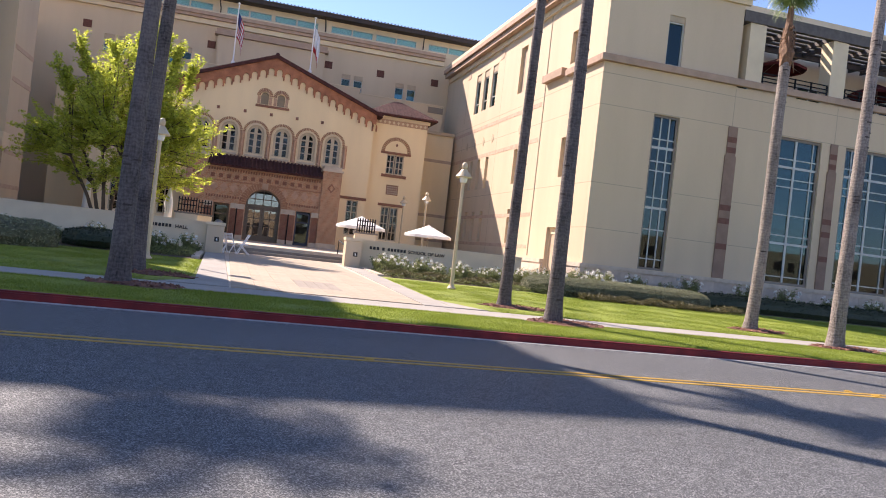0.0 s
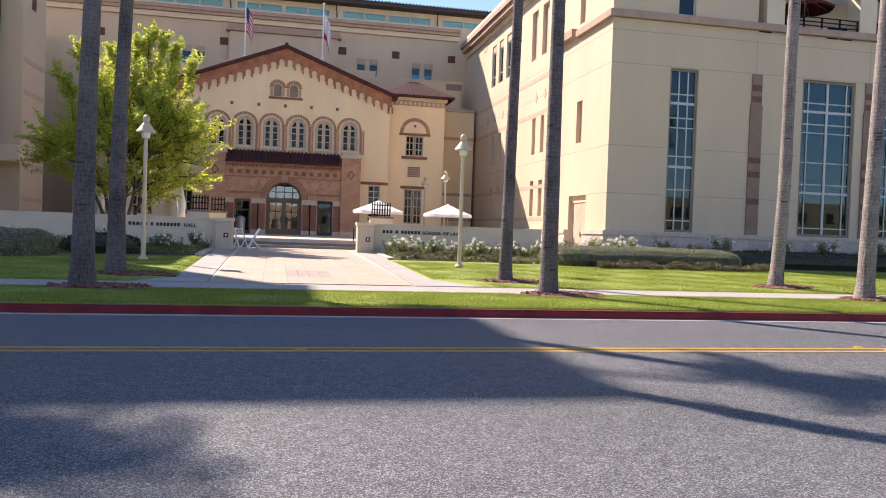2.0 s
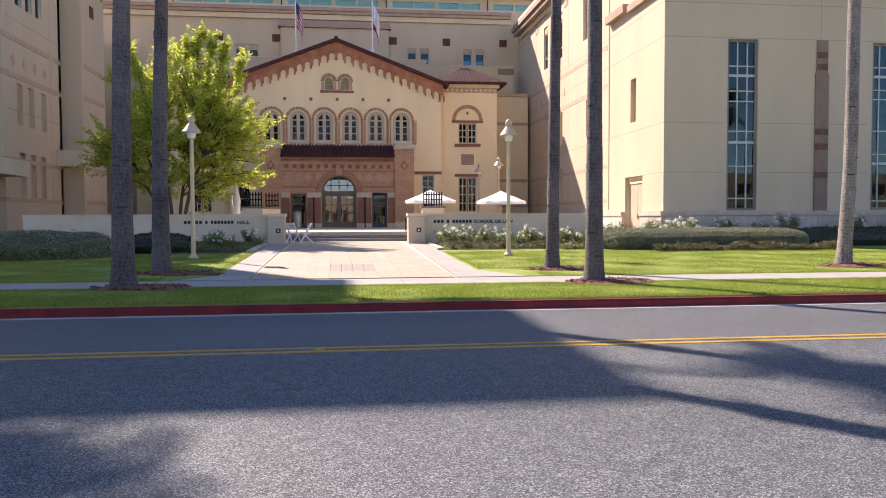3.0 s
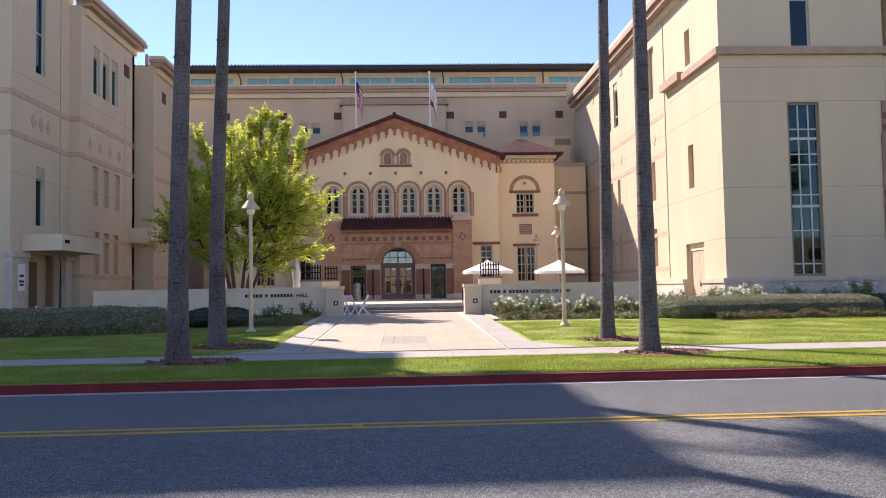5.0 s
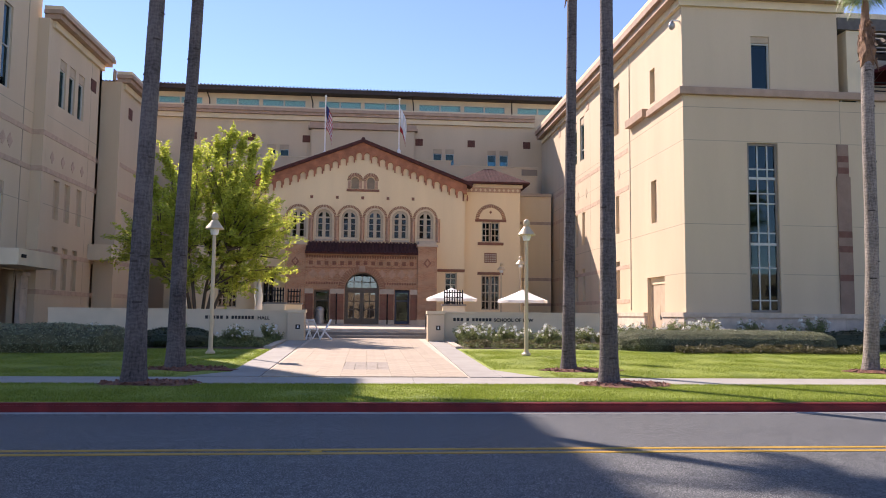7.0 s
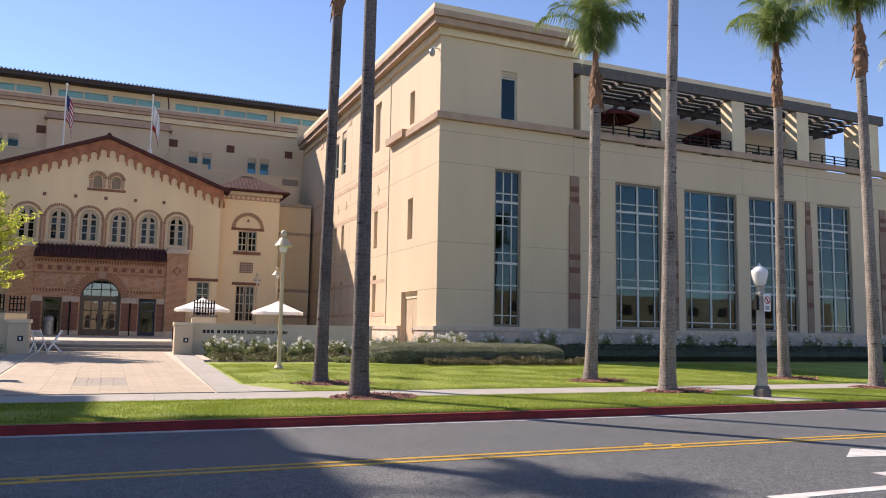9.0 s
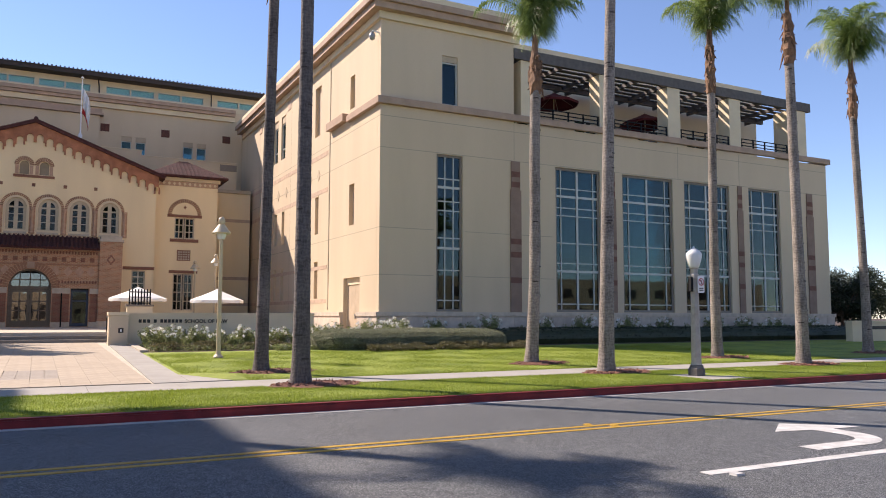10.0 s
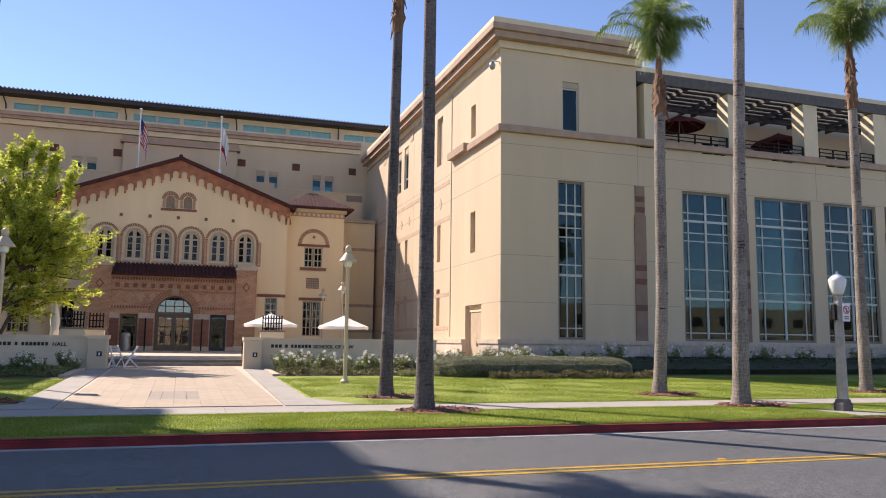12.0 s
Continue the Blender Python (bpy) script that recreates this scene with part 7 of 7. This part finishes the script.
for j in range(2 * len(insert)):
    for i in range(4):
        x, y = -0.64 + 0.3 * i, insert[0] - 0.15 + 0.3 * j
        ob = new("paver", PG)
        ob.parent = path_ob
        ob.location = Vector((x, y, lawn_z(y) + 0.006)) - path_ob.location
        ob.rotation_euler = (math.atan(0.017), 0, 0)

# ---- grass blades ----
def blades(name, x0, x1, y0, y1, per_m2, seed, label):
    """Short upright blades over a stretch of lawn, as one mesh."""
    rng = np.random.default_rng(seed)
    n = int((x1 - x0) * (y1 - y0) * per_m2)
    x, y = rng.uniform(x0, x1, n), rng.uniform(y0, y1, n)
    keep = np.ones(n, bool)
    for px, py, *_ in PALMS:
        keep &= (x - px - 0.1) ** 2 / 0.75 + (y - py) ** 2 / 0.4 > 1
    keep &= ~((abs(x - SX - 0.1) < 0.7) & (abs(y - SY + 0.3) < 0.8))
    flare = (y > WALK_1) & (y < WALK_1 + 2.2)
    keep &= ~(flare & (x > -4.6) & (x < 4.4))
    x, y = x[keep], y[keep]
    n = len(x)
    z = 0.175 + np.maximum(0, y - WALK_1) * 0.017
    a, h, w = rng.uniform(0, 6.283, n), rng.uniform(0.015, 0.042, n), rng.uniform(0.004, 0.009, n)
    lx, ly = rng.normal(0, 0.016, n), rng.normal(0, 0.016, n)
    co = np.empty((n, 3, 3))
    co[:, 0] = np.stack([x - w * np.cos(a), y - w * np.sin(a), z - 0.01], 1)
    co[:, 1] = np.stack([x + w * np.cos(a), y + w * np.sin(a), z - 0.01], 1)
    co[:, 2] = np.stack([x + lx, y + ly, z + h], 1)
    me = bpy.data.meshes.new(name)
    me.from_pydata(co.reshape(-1, 3).tolist(), [], np.arange(3 * n).reshape(-1, 3).tolist())
    me.materials.append(M["blade"])
    tagged(new(name, me), label, "grass", kind="stuff")


blades("grass", -10, 26, KERB_Y + 0.2, WALK_0 - 0.02, 2300, 1, "short mown grass blades on the kerb strip")
blades("grass", 3.2, 26, WALK_1 + 0.02, 28, 1100, 2, "short mown grass blades on the lawn")
blades("grass", -12, -3.6, WALK_1 + 0.02, 28, 1100, 3, "short mown grass blades on the shaded lawn")
